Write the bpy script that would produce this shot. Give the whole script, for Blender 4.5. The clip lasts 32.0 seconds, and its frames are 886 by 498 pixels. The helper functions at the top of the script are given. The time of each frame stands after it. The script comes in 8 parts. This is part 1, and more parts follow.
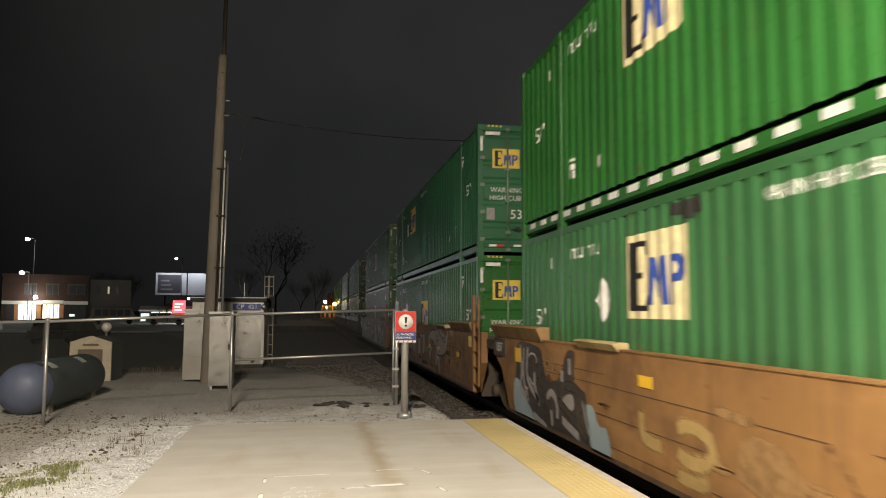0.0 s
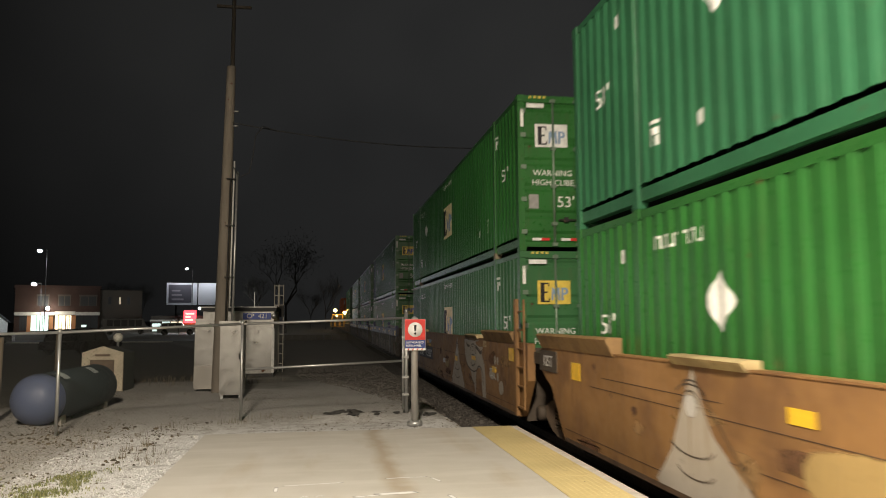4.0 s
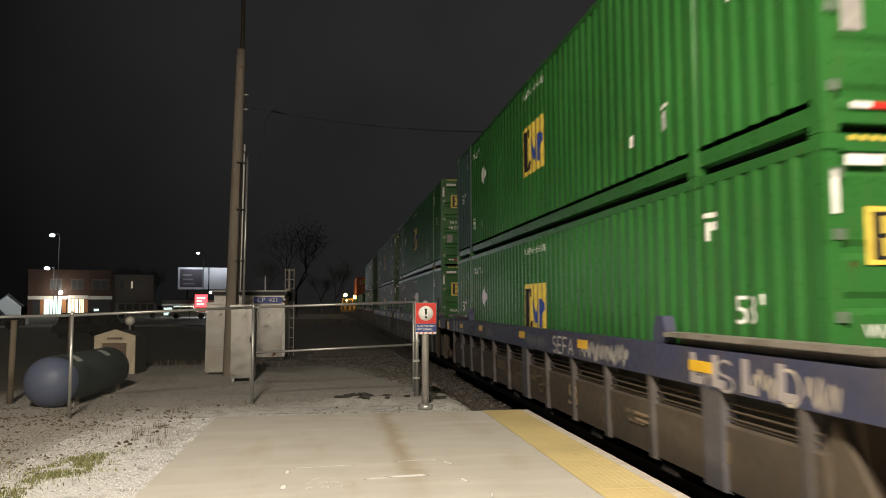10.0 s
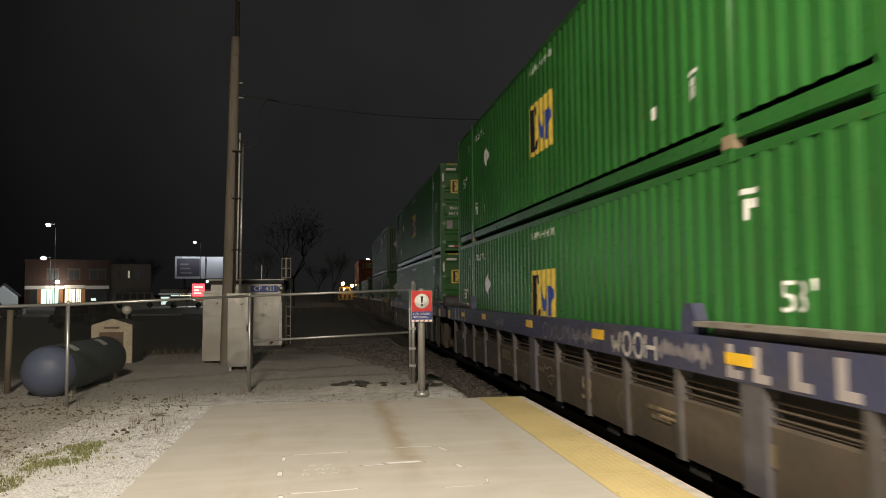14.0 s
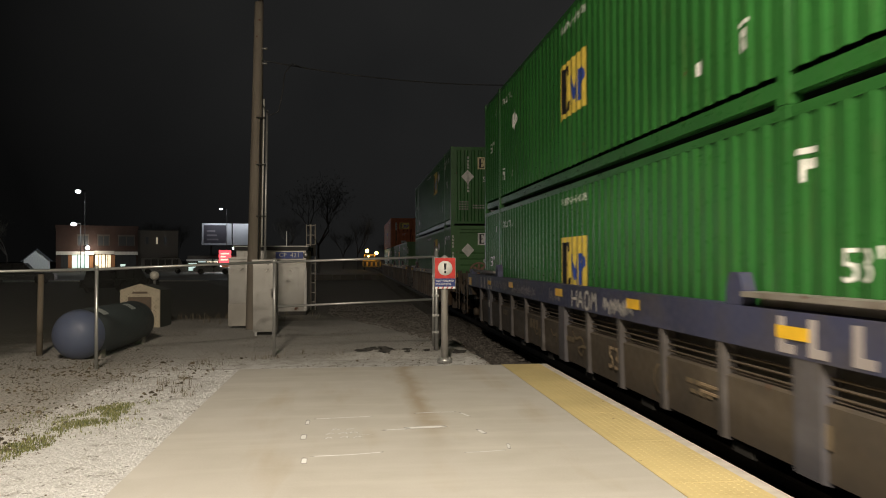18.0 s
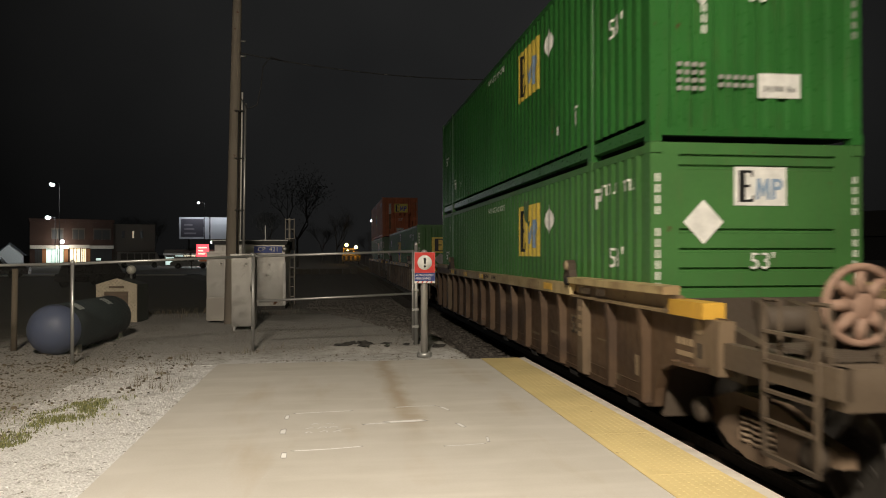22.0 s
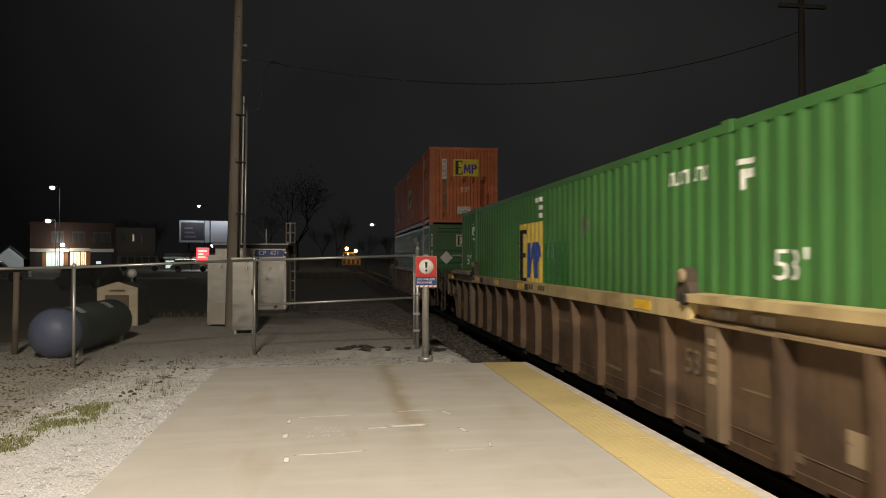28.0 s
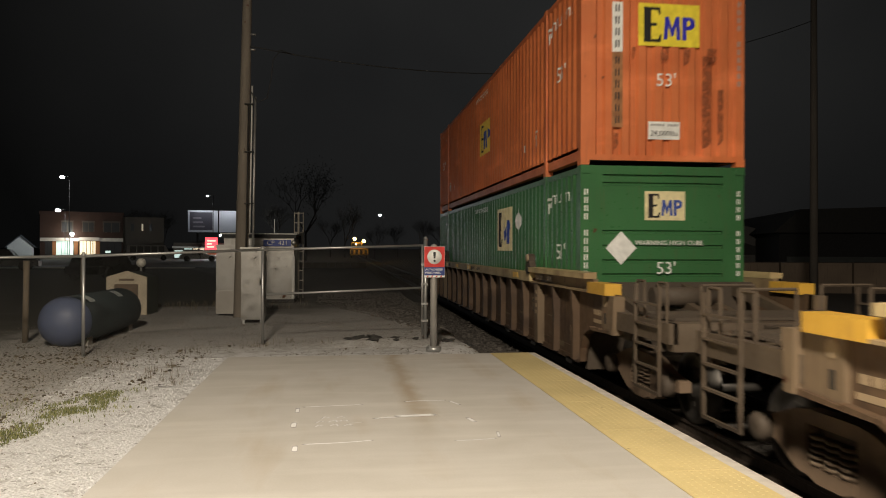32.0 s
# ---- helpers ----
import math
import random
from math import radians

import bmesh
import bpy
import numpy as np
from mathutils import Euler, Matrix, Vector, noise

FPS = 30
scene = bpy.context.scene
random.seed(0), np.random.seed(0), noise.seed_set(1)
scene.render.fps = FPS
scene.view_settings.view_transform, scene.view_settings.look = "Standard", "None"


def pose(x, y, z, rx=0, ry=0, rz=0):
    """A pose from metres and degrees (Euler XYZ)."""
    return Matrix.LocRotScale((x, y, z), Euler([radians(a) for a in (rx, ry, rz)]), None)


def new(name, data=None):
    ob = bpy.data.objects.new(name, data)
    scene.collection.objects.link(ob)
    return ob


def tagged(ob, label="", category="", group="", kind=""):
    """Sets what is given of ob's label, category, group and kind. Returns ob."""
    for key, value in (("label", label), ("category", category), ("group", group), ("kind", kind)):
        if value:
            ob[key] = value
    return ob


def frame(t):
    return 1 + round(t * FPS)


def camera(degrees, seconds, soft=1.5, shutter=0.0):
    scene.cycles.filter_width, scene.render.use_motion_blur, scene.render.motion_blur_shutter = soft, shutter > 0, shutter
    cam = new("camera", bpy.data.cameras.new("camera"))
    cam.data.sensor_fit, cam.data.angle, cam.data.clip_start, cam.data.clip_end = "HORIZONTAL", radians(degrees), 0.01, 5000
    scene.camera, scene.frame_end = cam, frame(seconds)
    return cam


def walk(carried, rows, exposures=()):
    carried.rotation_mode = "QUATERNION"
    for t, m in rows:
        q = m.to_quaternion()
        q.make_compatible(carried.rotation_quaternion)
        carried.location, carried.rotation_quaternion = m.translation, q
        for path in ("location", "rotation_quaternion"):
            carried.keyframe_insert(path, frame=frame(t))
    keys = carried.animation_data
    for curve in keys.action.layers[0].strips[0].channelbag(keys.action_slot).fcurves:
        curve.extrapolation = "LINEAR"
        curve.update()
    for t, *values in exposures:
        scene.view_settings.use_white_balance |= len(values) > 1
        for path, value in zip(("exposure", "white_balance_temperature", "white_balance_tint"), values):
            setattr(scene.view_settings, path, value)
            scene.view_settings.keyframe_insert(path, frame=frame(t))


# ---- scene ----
cam = camera(61.20, 32.0, 1.0, 0.6)
PATH = [
    (0.0, pose(-0.020, -0.024, 1.616, 94.771, -0.181, -9.841)),
    (0.5, pose(-0.022, -0.031, 1.618, 94.894, -0.272, -9.700)),
    (1.0, pose(-0.016, -0.020, 1.615, 94.967, -0.318, -9.532)),
    (1.5, pose(-0.017, -0.010, 1.615, 95.110, -0.372, -9.394)),
    (2.0, pose(-0.018, -0.050, 1.618, 95.097, -0.191, -9.258)),
    (2.5, pose(-0.016, -0.029, 1.613, 95.161, -0.056, -9.250)),
    (3.0, pose(-0.015, -0.040, 1.612, 95.251, 0.044, -9.300)),
    (3.5, pose(-0.011, -0.045, 1.616, 95.296, 0.188, -9.189)),
    (5.5, pose(-0.015, -0.062, 1.621, 95.420, 0.554, -8.997)),
    (6.0, pose(-0.015, -0.027, 1.612, 95.372, 0.502, -8.992)),
    (6.5, pose(-0.023, -0.010, 1.613, 95.264, 0.449, -8.951)),
    (7.0, pose(-0.021, -0.007, 1.607, 95.066, 0.395, -8.733)),
    (7.5, pose(-0.021, -0.011, 1.603, 94.849, 0.276, -8.652)),
    (8.0, pose(-0.023, -0.018, 1.606, 94.674, 0.329, -8.564)),
    (8.5, pose(-0.030, -0.003, 1.603, 94.641, 0.252, -8.560)),
    (9.0, pose(-0.027, -0.000, 1.599, 94.476, 0.236, -8.497)),
    (9.5, pose(-0.023, -0.007, 1.606, 94.287, 0.221, -8.429)),
    (10.0, pose(-0.018, 0.004, 1.601, 94.192, 0.210, -8.333)),
    (10.5, pose(-0.027, -0.018, 1.608, 94.106, 0.180, -8.333)),
    (11.0, pose(-0.024, -0.002, 1.607, 94.140, 0.127, -8.367)),
    (11.5, pose(-0.015, 0.015, 1.602, 93.974, 0.195, -8.404)),
    (12.0, pose(-0.019, 0.005, 1.601, 93.865, 0.110, -8.440)),
    (12.5, pose(-0.010, 0.016, 1.602, 93.787, 0.167, -8.453)),
    (13.0, pose(-0.011, -0.014, 1.603, 93.770, 0.262, -8.555)),
    (13.5, pose(-0.009, -0.029, 1.590, 93.615, 0.325, -8.630)),
    (14.0, pose(0.004, -0.013, 1.595, 93.286, 0.458, -8.527)),
    (14.5, pose(0.026, 0.016, 1.581, 92.728, 0.376, -8.469)),
    (16.5, pose(0.132, 0.076, 1.584, 91.805, -0.423, -8.851)),
    (17.0, pose(0.074, 0.047, 1.582, 91.601, -0.421, -7.944)),
    (17.5, pose(0.041, 0.045, 1.582, 91.164, -0.182, -7.173)),
    (18.0, pose(0.020, 0.025, 1.582, 90.844, 0.114, -6.688)),
    (18.5, pose(0.019, 0.010, 1.581, 90.741, 0.114, -6.835)),
    (19.0, pose(0.013, 0.019, 1.584, 90.755, 0.019, -7.666)),
    (19.5, pose(0.018, 0.001, 1.588, 90.596, 0.085, -8.673)),
    (20.0, pose(0.017, 0.004, 1.584, 90.445, 0.044, -9.410)),
    (20.5, pose(0.021, 0.003, 1.588, 90.337, 0.073, -8.615)),
    (21.0, pose(0.022, 0.001, 1.591, 90.337, 0.177, -8.421)),
    (21.5, pose(0.020, -0.003, 1.590, 90.337, 0.175, -8.274)),
    (22.0, pose(0.015, 0.003, 1.588, 90.387, 0.097, -8.256)),
    (22.5, pose(0.007, 0.003, 1.588, 90.491, -0.045, -8.205)),
    (23.0, pose(0.006, -0.006, 1.589, 90.591, -0.150, -8.164)),
    (23.5, pose(0.001, 0.015, 1.585, 90.699, -0.156, -8.109)),
    (24.0, pose(-0.002, -0.001, 1.586, 90.679, -0.214, -8.056)),
    (24.5, pose(0.003, 0.005, 1.594, 90.624, -0.239, -7.969)),
    (25.0, pose(0.003, -0.000, 1.592, 90.632, -0.303, -7.981)),
    (25.5, pose(0.005, -0.007, 1.593, 90.641, -0.247, -7.999)),
    (27.5, pose(0.002, -0.002, 1.593, 90.741, -0.032, -8.059)),
    (28.0, pose(-0.009, 0.000, 1.593, 90.681, -0.001, -8.259)),
    (28.5, pose(-0.003, 0.020, 1.592, 90.656, -0.039, -8.256)),
    (29.0, pose(-0.005, 0.002, 1.592, 90.554, 0.073, -8.263)),
    (29.5, pose(-0.007, 0.010, 1.590, 90.439, 0.264, -8.069)),
    (30.0, pose(-0.009, 0.044, 1.584, 90.366, 0.260, -7.895)),
    (30.5, pose(-0.013, 0.032, 1.585, 90.258, 0.113, -7.830)),
    (31.0, pose(-0.012, 0.012, 1.592, 90.095, -0.082, -7.799)),
    (31.5, pose(-0.018, 0.020, 1.590, 90.041, -0.253, -7.730)),
    (32.0, pose(-0.014, 0.028, 1.587, 89.960, -0.205, -7.663)),
]
EXPOSURES = [(0, 0.25), (2, 0.19), (6, 0.18), (12, 0.12), (13.4, 0.12), (14.4, -0.18), (17, -0.28), (18, -0.27), (32, -0.32)]
walk(cam, PATH, EXPOSURES)

SPEEDS = [(0, 5.666), (2, 5.49), (4, 5.385), (6, 5.34), (8, 5.277), (10, 5.131), (12, 5.041), (14, 5.011), (16, 4.966), (18, 4.912), (20, 4.835), (22, 4.713), (24, 4.596), (26, 4.496), (28, 4.388), (30, 4.229), (32, 4.0)]


def run(t):
    """How far the train has rolled after t seconds."""
    s = 0.0
    for (a, u), (b, v) in zip(SPEEDS, SPEEDS[1:]):
        if t <= a:
            break
        e = min(t, b)
        w = u + (v - u) * (e - a) / (b - a)
        s += (u + w) / 2 * (e - a)
    return s


# ---- world and light ----
world = bpy.data.worlds.new("night_sky")
scene.world = world
world.use_nodes = True
wn, wl = world.node_tree.nodes, world.node_tree.links
sky_noise = wn.new("ShaderNodeTexNoise")
sky_noise.inputs["Scale"].default_value = 2.2
sky_noise.inputs["Detail"].default_value = 3
sky_ramp = wn.new("ShaderNodeValToRGB")
sky_ramp.color_ramp.elements[0].position, sky_ramp.color_ramp.elements[1].position = 0.3, 0.75
sky_ramp.color_ramp.elements[0].color = (0.0070, 0.0071, 0.0072, 1)
sky_ramp.color_ramp.elements[1].color = (0.0128, 0.0128, 0.0124, 1)
wl.new(wn["Texture Coordinate"].outputs["Generated"] if "Texture Coordinate" in wn else wn.new("ShaderNodeTexCoord").outputs["Generated"], sky_noise.inputs["Vector"])
wl.new(sky_noise.outputs["Fac"], sky_ramp.inputs["Fac"])
sky_dir = wn.new("ShaderNodeTexCoord")
sky_dot = wn.new("ShaderNodeVectorMath")
sky_dot.operation = "DOT_PRODUCT"
sky_dot.inputs[1].default_value = (0.21, 0.928, 0.31)
wl.new(sky_dir.outputs["Generated"], sky_dot.inputs[0])
sky_glow = wn.new("ShaderNodeMapRange")
sky_glow.inputs["From Min"].default_value, sky_glow.inputs["From Max"].default_value = 0.80, 1.0
sky_glow.inputs["To Min"].default_value, sky_glow.inputs["To Max"].default_value = 0.34, 2.05
wl.new(sky_dot.outputs["Value"], sky_glow.inputs["Value"])
sky_scale = wn.new("ShaderNodeVectorMath")
sky_scale.operation = "SCALE"
wl.new(sky_ramp.outputs["Color"], sky_scale.inputs[0])
wl.new(sky_glow.outputs[0], sky_scale.inputs["Scale"])
wl.new(sky_scale.outputs["Vector"], wn["Background"].inputs["Color"])
wn["Background"].inputs["Strength"].default_value = 1.0


def lamp(name, place, power, colour, radius):
    data = bpy.data.lights.new(name, "POINT")
    data.energy, data.color, data.shadow_soft_size = power, colour, radius
    ob = new(name, data)
    ob.location = place
    return ob


def panel_lamp(name, place, power, colour, size):
    """A disk light that shines downwards, with no lamp head built round it."""
    data = bpy.data.lights.new(name, "AREA")
    data.shape, data.size = "DISK", size
    data.energy, data.color = power, colour
    ob = new(name, data)
    ob.location = place
    return ob


# unseen platform lamp inferred behind the camera: soft disk plus added point, no fixture
panel_lamp("unseen_platform_lamp_disk", (-1.5, -3.4, 9.0), 3900, (1.0, 0.87, 0.70), 1.5)
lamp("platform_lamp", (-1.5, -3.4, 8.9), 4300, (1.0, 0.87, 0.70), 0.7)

# ---- materials ----
MATS = {}


def nodes_of(name):
    m = bpy.data.materials.new(name)
    m.use_nodes = True
    MATS[name] = m
    nt = m.node_tree
    return m, nt.nodes, nt.links, nt.nodes["Principled BSDF"]


def noise_tex(n, l, scale, detail=4, coord="Object", stretch=None):
    tc = n.new("ShaderNodeTexCoord")
    tex = n.new("ShaderNodeTexNoise")
    tex.inputs["Scale"].default_value, tex.inputs["Detail"].default_value = scale, detail
    if stretch:
        mp = n.new("ShaderNodeMapping")
        mp.inputs["Scale"].default_value = stretch
        l.new(tc.outputs[coord], mp.inputs["Vector"])
        l.new(mp.outputs["Vector"], tex.inputs["Vector"])
    else:
        l.new(tc.outputs[coord], tex.inputs["Vector"])
    return tex


def ramp(n, l, src, a, b, ca, cb):
    r = n.new("ShaderNodeValToRGB")
    r.color_ramp.elements[0].position, r.color_ramp.elements[1].position = a, b
    r.color_ramp.elements[0].color, r.color_ramp.elements[1].color = (*ca, 1), (*cb, 1)
    l.new(src, r.inputs["Fac"])
    return r


def mix(n, l, fac, a, b, blend="MIX"):
    m = n.new("ShaderNodeMix")
    m.data_type, m.blend_type = "RGBA", blend
    for src, sock in ((fac, m.inputs[0]), (a, m.inputs[6]), (b, m.inputs[7])):
        if isinstance(src, (float, int)):
            sock.default_value = src
        elif isinstance(src, tuple):
            sock.default_value = (*src, 1)
        else:
            l.new(src, sock)
    return m.outputs[2]


def painted(name, colour, rough=0.45, rust=0.25, metal=0.0, dirt=(0.05, 0.04, 0.03), grain=3.0, bump=0.15, streaks=True, blotch=None):
    """Paint on steel with grime streaks, chips and faint tone change."""
    m, n, l, b = nodes_of(name)
    big = noise_tex(n, l, 0.6, 3)
    fine = noise_tex(n, l, grain * 6, 6)
    streak = noise_tex(n, l, grain, 5, stretch=(6, 6, 0.5)) if streaks else noise_tex(n, l, grain, 5)
    c = mix(n, l, ramp(n, l, big.outputs["Fac"], 0.35, 0.7, (0, 0, 0), (1, 1, 1)).outputs[0], tuple(v * 0.82 for v in colour), tuple(min(1, v * 1.12) for v in colour))
    c = mix(n, l, ramp(n, l, streak.outputs["Fac"], 0.56, 0.8, (0, 0, 0), (rust, rust, rust)).outputs[0], c, dirt)
    if blotch:
        spots = noise_tex(n, l, 1.7, 9)
        c = mix(n, l, ramp(n, l, spots.outputs["Fac"], 0.46, 0.66, (0, 0, 0), (0.75, 0.75, 0.75)).outputs[0], c, blotch)
        pale = noise_tex(n, l, 0.9, 7, stretch=(1, 0.6, 2.2))
        c = mix(n, l, ramp(n, l, pale.outputs["Fac"], 0.55, 0.72, (0, 0, 0), (0.55, 0.55, 0.55)).outputs[0], c, tuple(min(1, v * 1.45 + 0.02) for v in colour))
    chips = noise_tex(n, l, grain * 2.2, 8)
    c = mix(n, l, ramp(n, l, chips.outputs["Fac"], 0.70, 0.74, (0, 0, 0), (rust * 2, rust * 2, rust * 2)).outputs[0], c, (0.09, 0.04, 0.02))
    l.new(c, b.inputs["Base Color"])
    rr = ramp(n, l, fine.outputs["Fac"], 0.3, 0.7, (rough - 0.1,) * 3, (rough + 0.12,) * 3)
    l.new(rr.outputs[0], b.inputs["Roughness"])
    b.inputs["Metallic"].default_value = metal
    if bump:
        bp = n.new("ShaderNodeBump")
        bp.inputs["Strength"].default_value, bp.inputs["Distance"].default_value = bump, 0.01
        l.new(fine.outputs["Fac"], bp.inputs["Height"])
        dent = n.new("ShaderNodeBump")
        dent.inputs["Strength"].default_value, dent.inputs["Distance"].default_value = 0.35, 0.03
        l.new(noise_tex(n, l, 1.6, 2).outputs["Fac"], dent.inputs["Height"])
        l.new(bp.outputs["Normal"], dent.inputs["Normal"])
        l.new(dent.outputs["Normal"], b.inputs["Normal"])
    return m


def sprayed(name, colour, rough=0.6, rust=0.4, dirt=(0.05, 0.04, 0.03), grain=5, wear=0.9, full=0.96):
    """Paint from a can or a stencil: full where the mesh's cover is 1, thinning out to nothing at 0, worn through in spots."""
    m = painted(name, colour, rough, rust, dirt=dirt, grain=grain, bump=0)
    n, l = m.node_tree.nodes, m.node_tree.links
    cover = n.new("ShaderNodeAttribute")
    cover.attribute_name = "cover"
    speck = noise_tex(n, l, 9, 7)
    thin = n.new("ShaderNodeMath")
    thin.operation = "MULTIPLY"
    l.new(speck.outputs["Fac"], thin.inputs[0])
    thin.inputs[1].default_value = -wear
    left = n.new("ShaderNodeMath")
    left.operation = "MULTIPLY_ADD"
    l.new(cover.outputs["Fac"], left.inputs[0])
    left.inputs[1].default_value = 1.45
    l.new(thin.outputs[0], left.inputs[2])
    fac = n.new("ShaderNodeMapRange")
    fac.inputs["From Min"].default_value, fac.inputs["From Max"].default_value = 0.05, 0.75
    fac.inputs["To Max"].default_value = full
    l.new(left.outputs[0], fac.inputs["Value"])
    clear = n.new("ShaderNodeBsdfTransparent")
    both_s = n.new("ShaderNodeMixShader")
    l.new(fac.outputs[0], both_s.inputs[0])
    l.new(clear.outputs[0], both_s.inputs[1])
    l.new(n["Principled BSDF"].outputs[0], both_s.inputs[2])
    l.new(both_s.outputs[0], n["Material Output"].inputs["Surface"])
    return m


def glowing(name, colour, strength):
    m, n, l, b = nodes_of(name)
    b.inputs["Base Color"].default_value = (*colour, 1)
    b.inputs["Emission Color"].default_value = (*colour, 1)
    b.inputs["Emission Strength"].default_value = strength
    return m


def plain(name, colour, rough=0.6, metal=0.0, vary=0.15, scale=8):
    m, n, l, b = nodes_of(name)
    t = noise_tex(n, l, scale, 5)
    c = ramp(n, l, t.outputs["Fac"], 0.3, 0.7, tuple(v * (1 - vary) for v in colour), tuple(min(1, v * (1 + vary)) for v in colour))
    l.new(c.outputs[0], b.inputs["Base Color"])
    b.inputs["Roughness"].default_value, b.inputs["Metallic"].default_value = rough, metal
    return m


GREEN = painted("container_green_paint", (0.030, 0.142, 0.030), 0.34, 0.45, dirt=(0.075, 0.085, 0.035))
GREEN2 = painted("container_green_paint_faded", (0.058, 0.178, 0.046), 0.5, 0.35, dirt=(0.10, 0.095, 0.045))
GREEN3 = painted("container_green_paint_dark", (0.034, 0.142, 0.066), 0.38, 0.25)
GREEN4 = painted("container_green_paint_cool", (0.046, 0.152, 0.056), 0.36, 0.5, dirt=(0.095, 0.095, 0.045))
TEAL = painted("container_grey_green_paint", (0.060, 0.115, 0.105), 0.5, 0.3)
ORANGE = painted("container_orange_paint", (0.62, 0.175, 0.058), 0.5, 0.35, dirt=(0.22, 0.07, 0.03), blotch=(0.50, 0.125, 0.04))
ROOFM = painted("container_roof_paint", (0.03, 0.10, 0.04), 0.6, 0.4)
WHITE = plain("white_decal", (0.75, 0.75, 0.72), 0.5)
CREAM = plain("cream_decal", (0.70, 0.62, 0.36), 0.5)
YELLOW = plain("yellow_decal", (0.70, 0.53, 0.09), 0.45)
BLACKD = plain("black_decal", (0.012, 0.012, 0.014), 0.5)
BLUED = plain("blue_decal", (0.03, 0.07, 0.33), 0.5)
GREYBLUE = plain("faded_blue_decal", (0.22, 0.32, 0.46), 0.5)
REDD = plain("red_decal", (0.55, 0.03, 0.025), 0.45)
PLACARD_G = plain("peeled_placard", (0.085, 0.15, 0.075), 0.6, 0, 0.35, 9)
GREYD = plain("grey_plate", (0.30, 0.29, 0.28), 0.6)
BRIGHT_Y = plain("bright_yellow_decal", (0.80, 0.66, 0.06), 0.3)
BRIGHT_B = plain("bright_blue_decal", (0.03, 0.03, 0.42), 0.4)
STRIP_O = plain("weathered_strip", (0.33, 0.15, 0.06), 0.6, 0, 0.4, 6)
RUST_RUN = sprayed("rust_run", (0.30, 0.085, 0.032), 0.8, 0.5, dirt=(0.16, 0.05, 0.02), grain=3, wear=1.95)
ROD = painted("galvanised_rod", (0.20, 0.27, 0.20), 0.45, 0.3, 0.5)
CAR_ORANGE = painted("well_car_orange_brown_paint", (0.285, 0.150, 0.052), 0.65, 0.8, dirt=(0.105, 0.052, 0.026), grain=1.1, blotch=(0.160, 0.080, 0.034))
CAR_BROWN = painted("well_car_brown_paint", (0.108, 0.066, 0.037), 0.65, 0.9, blotch=(0.058, 0.036, 0.024), dirt=(0.035, 0.023, 0.016), grain=1.6)
CAR_GREY = painted("well_car_grey_brown_paint", (0.088, 0.070, 0.050), 0.7, 0.6, blotch=(0.060, 0.050, 0.040), dirt=(0.05, 0.04, 0.03), grain=1.6)
CAR_BLUE = painted("well_car_blue_paint", (0.045, 0.051, 0.104), 0.55, 0.6, blotch=(0.066, 0.062, 0.074), dirt=(0.06, 0.05, 0.05), grain=2)
CHORD = painted("well_car_cream_chord_paint", (0.52, 0.41, 0.21), 0.6, 0.8, blotch=(0.24, 0.16, 0.08), dirt=(0.22, 0.13, 0.06), grain=2.5)
CHORD_Y = painted("well_car_yellow_chord_paint", (0.62, 0.36, 0.05), 0.55, 0.5, dirt=(0.2, 0.1, 0.04), grain=3)
FRAMEM = painted("well_car_grimy_frame", (0.070, 0.053, 0.038), 0.75, 0.5)
FRAME_L = painted("well_car_light_steelwork", (0.090, 0.066, 0.044), 0.7, 0.8, blotch=(0.066, 0.048, 0.034), dirt=(0.05, 0.036, 0.025))
# black iron; also stands in for shade in slots and under the cars
DARK = painted("black_grease_iron_and_shade", (0.022, 0.020, 0.018), 0.75, 0.3)
FLARE = painted("worn_tan_guide_paint", (0.31, 0.19, 0.076), 0.6, 0.9, dirt=(0.12, 0.06, 0.03), grain=2.5, blotch=(0.15, 0.082, 0.036))
PALE = painted("worn_beige_rib_paint", (0.27, 0.21, 0.135), 0.65, 0.8, dirt=(0.11, 0.07, 0.04), grain=3)
RIBM = painted("grey_blue_rib_paint", (0.088, 0.080, 0.078), 0.65, 0.6, dirt=(0.05, 0.04, 0.03), grain=2, blotch=(0.062, 0.052, 0.042))
GUIDEM = painted("worn_grey_guide_paint", (0.22, 0.205, 0.18), 0.6, 0.6, dirt=(0.08, 0.06, 0.045), grain=2.5, blotch=(0.13, 0.11, 0.09))
RIB_BLUE = painted("blue_grey_wide_rib_paint", (0.092, 0.088, 0.098), 0.65, 0.6, dirt=(0.06, 0.05, 0.045), grain=2, blotch=(0.07, 0.06, 0.052))
POST_BLUE = painted("dark_blue_grey_post_paint", (0.040, 0.044, 0.062), 0.6, 0.5)
TRUCKM = painted("rusty_truck_iron", (0.21, 0.145, 0.095), 0.8, 0.6, blotch=(0.13, 0.09, 0.06))
WHEELM = painted("wheel_steel", (0.085, 0.078, 0.07), 0.5, 0.4, 0.6)
REFLECT = plain("yellow_reflector", (0.85, 0.52, 0.03), 0.4)
SPRAY_W = sprayed("white_spray_paint", (0.62, 0.60, 0.57), wear=0.75)
SPRAY_F = sprayed("worn_white_spray_paint", (0.47, 0.42, 0.35), 0.65, 0.9, dirt=(0.30, 0.20, 0.11), grain=2.2, wear=1.15)
SPRAY_G = sprayed("grey_spray_paint", (0.26, 0.26, 0.27))
SPRAY_K = sprayed("black_spray_paint", (0.050, 0.043, 0.038), 0.6, 0.8, dirt=(0.13, 0.085, 0.05), grain=2, wear=1.0)
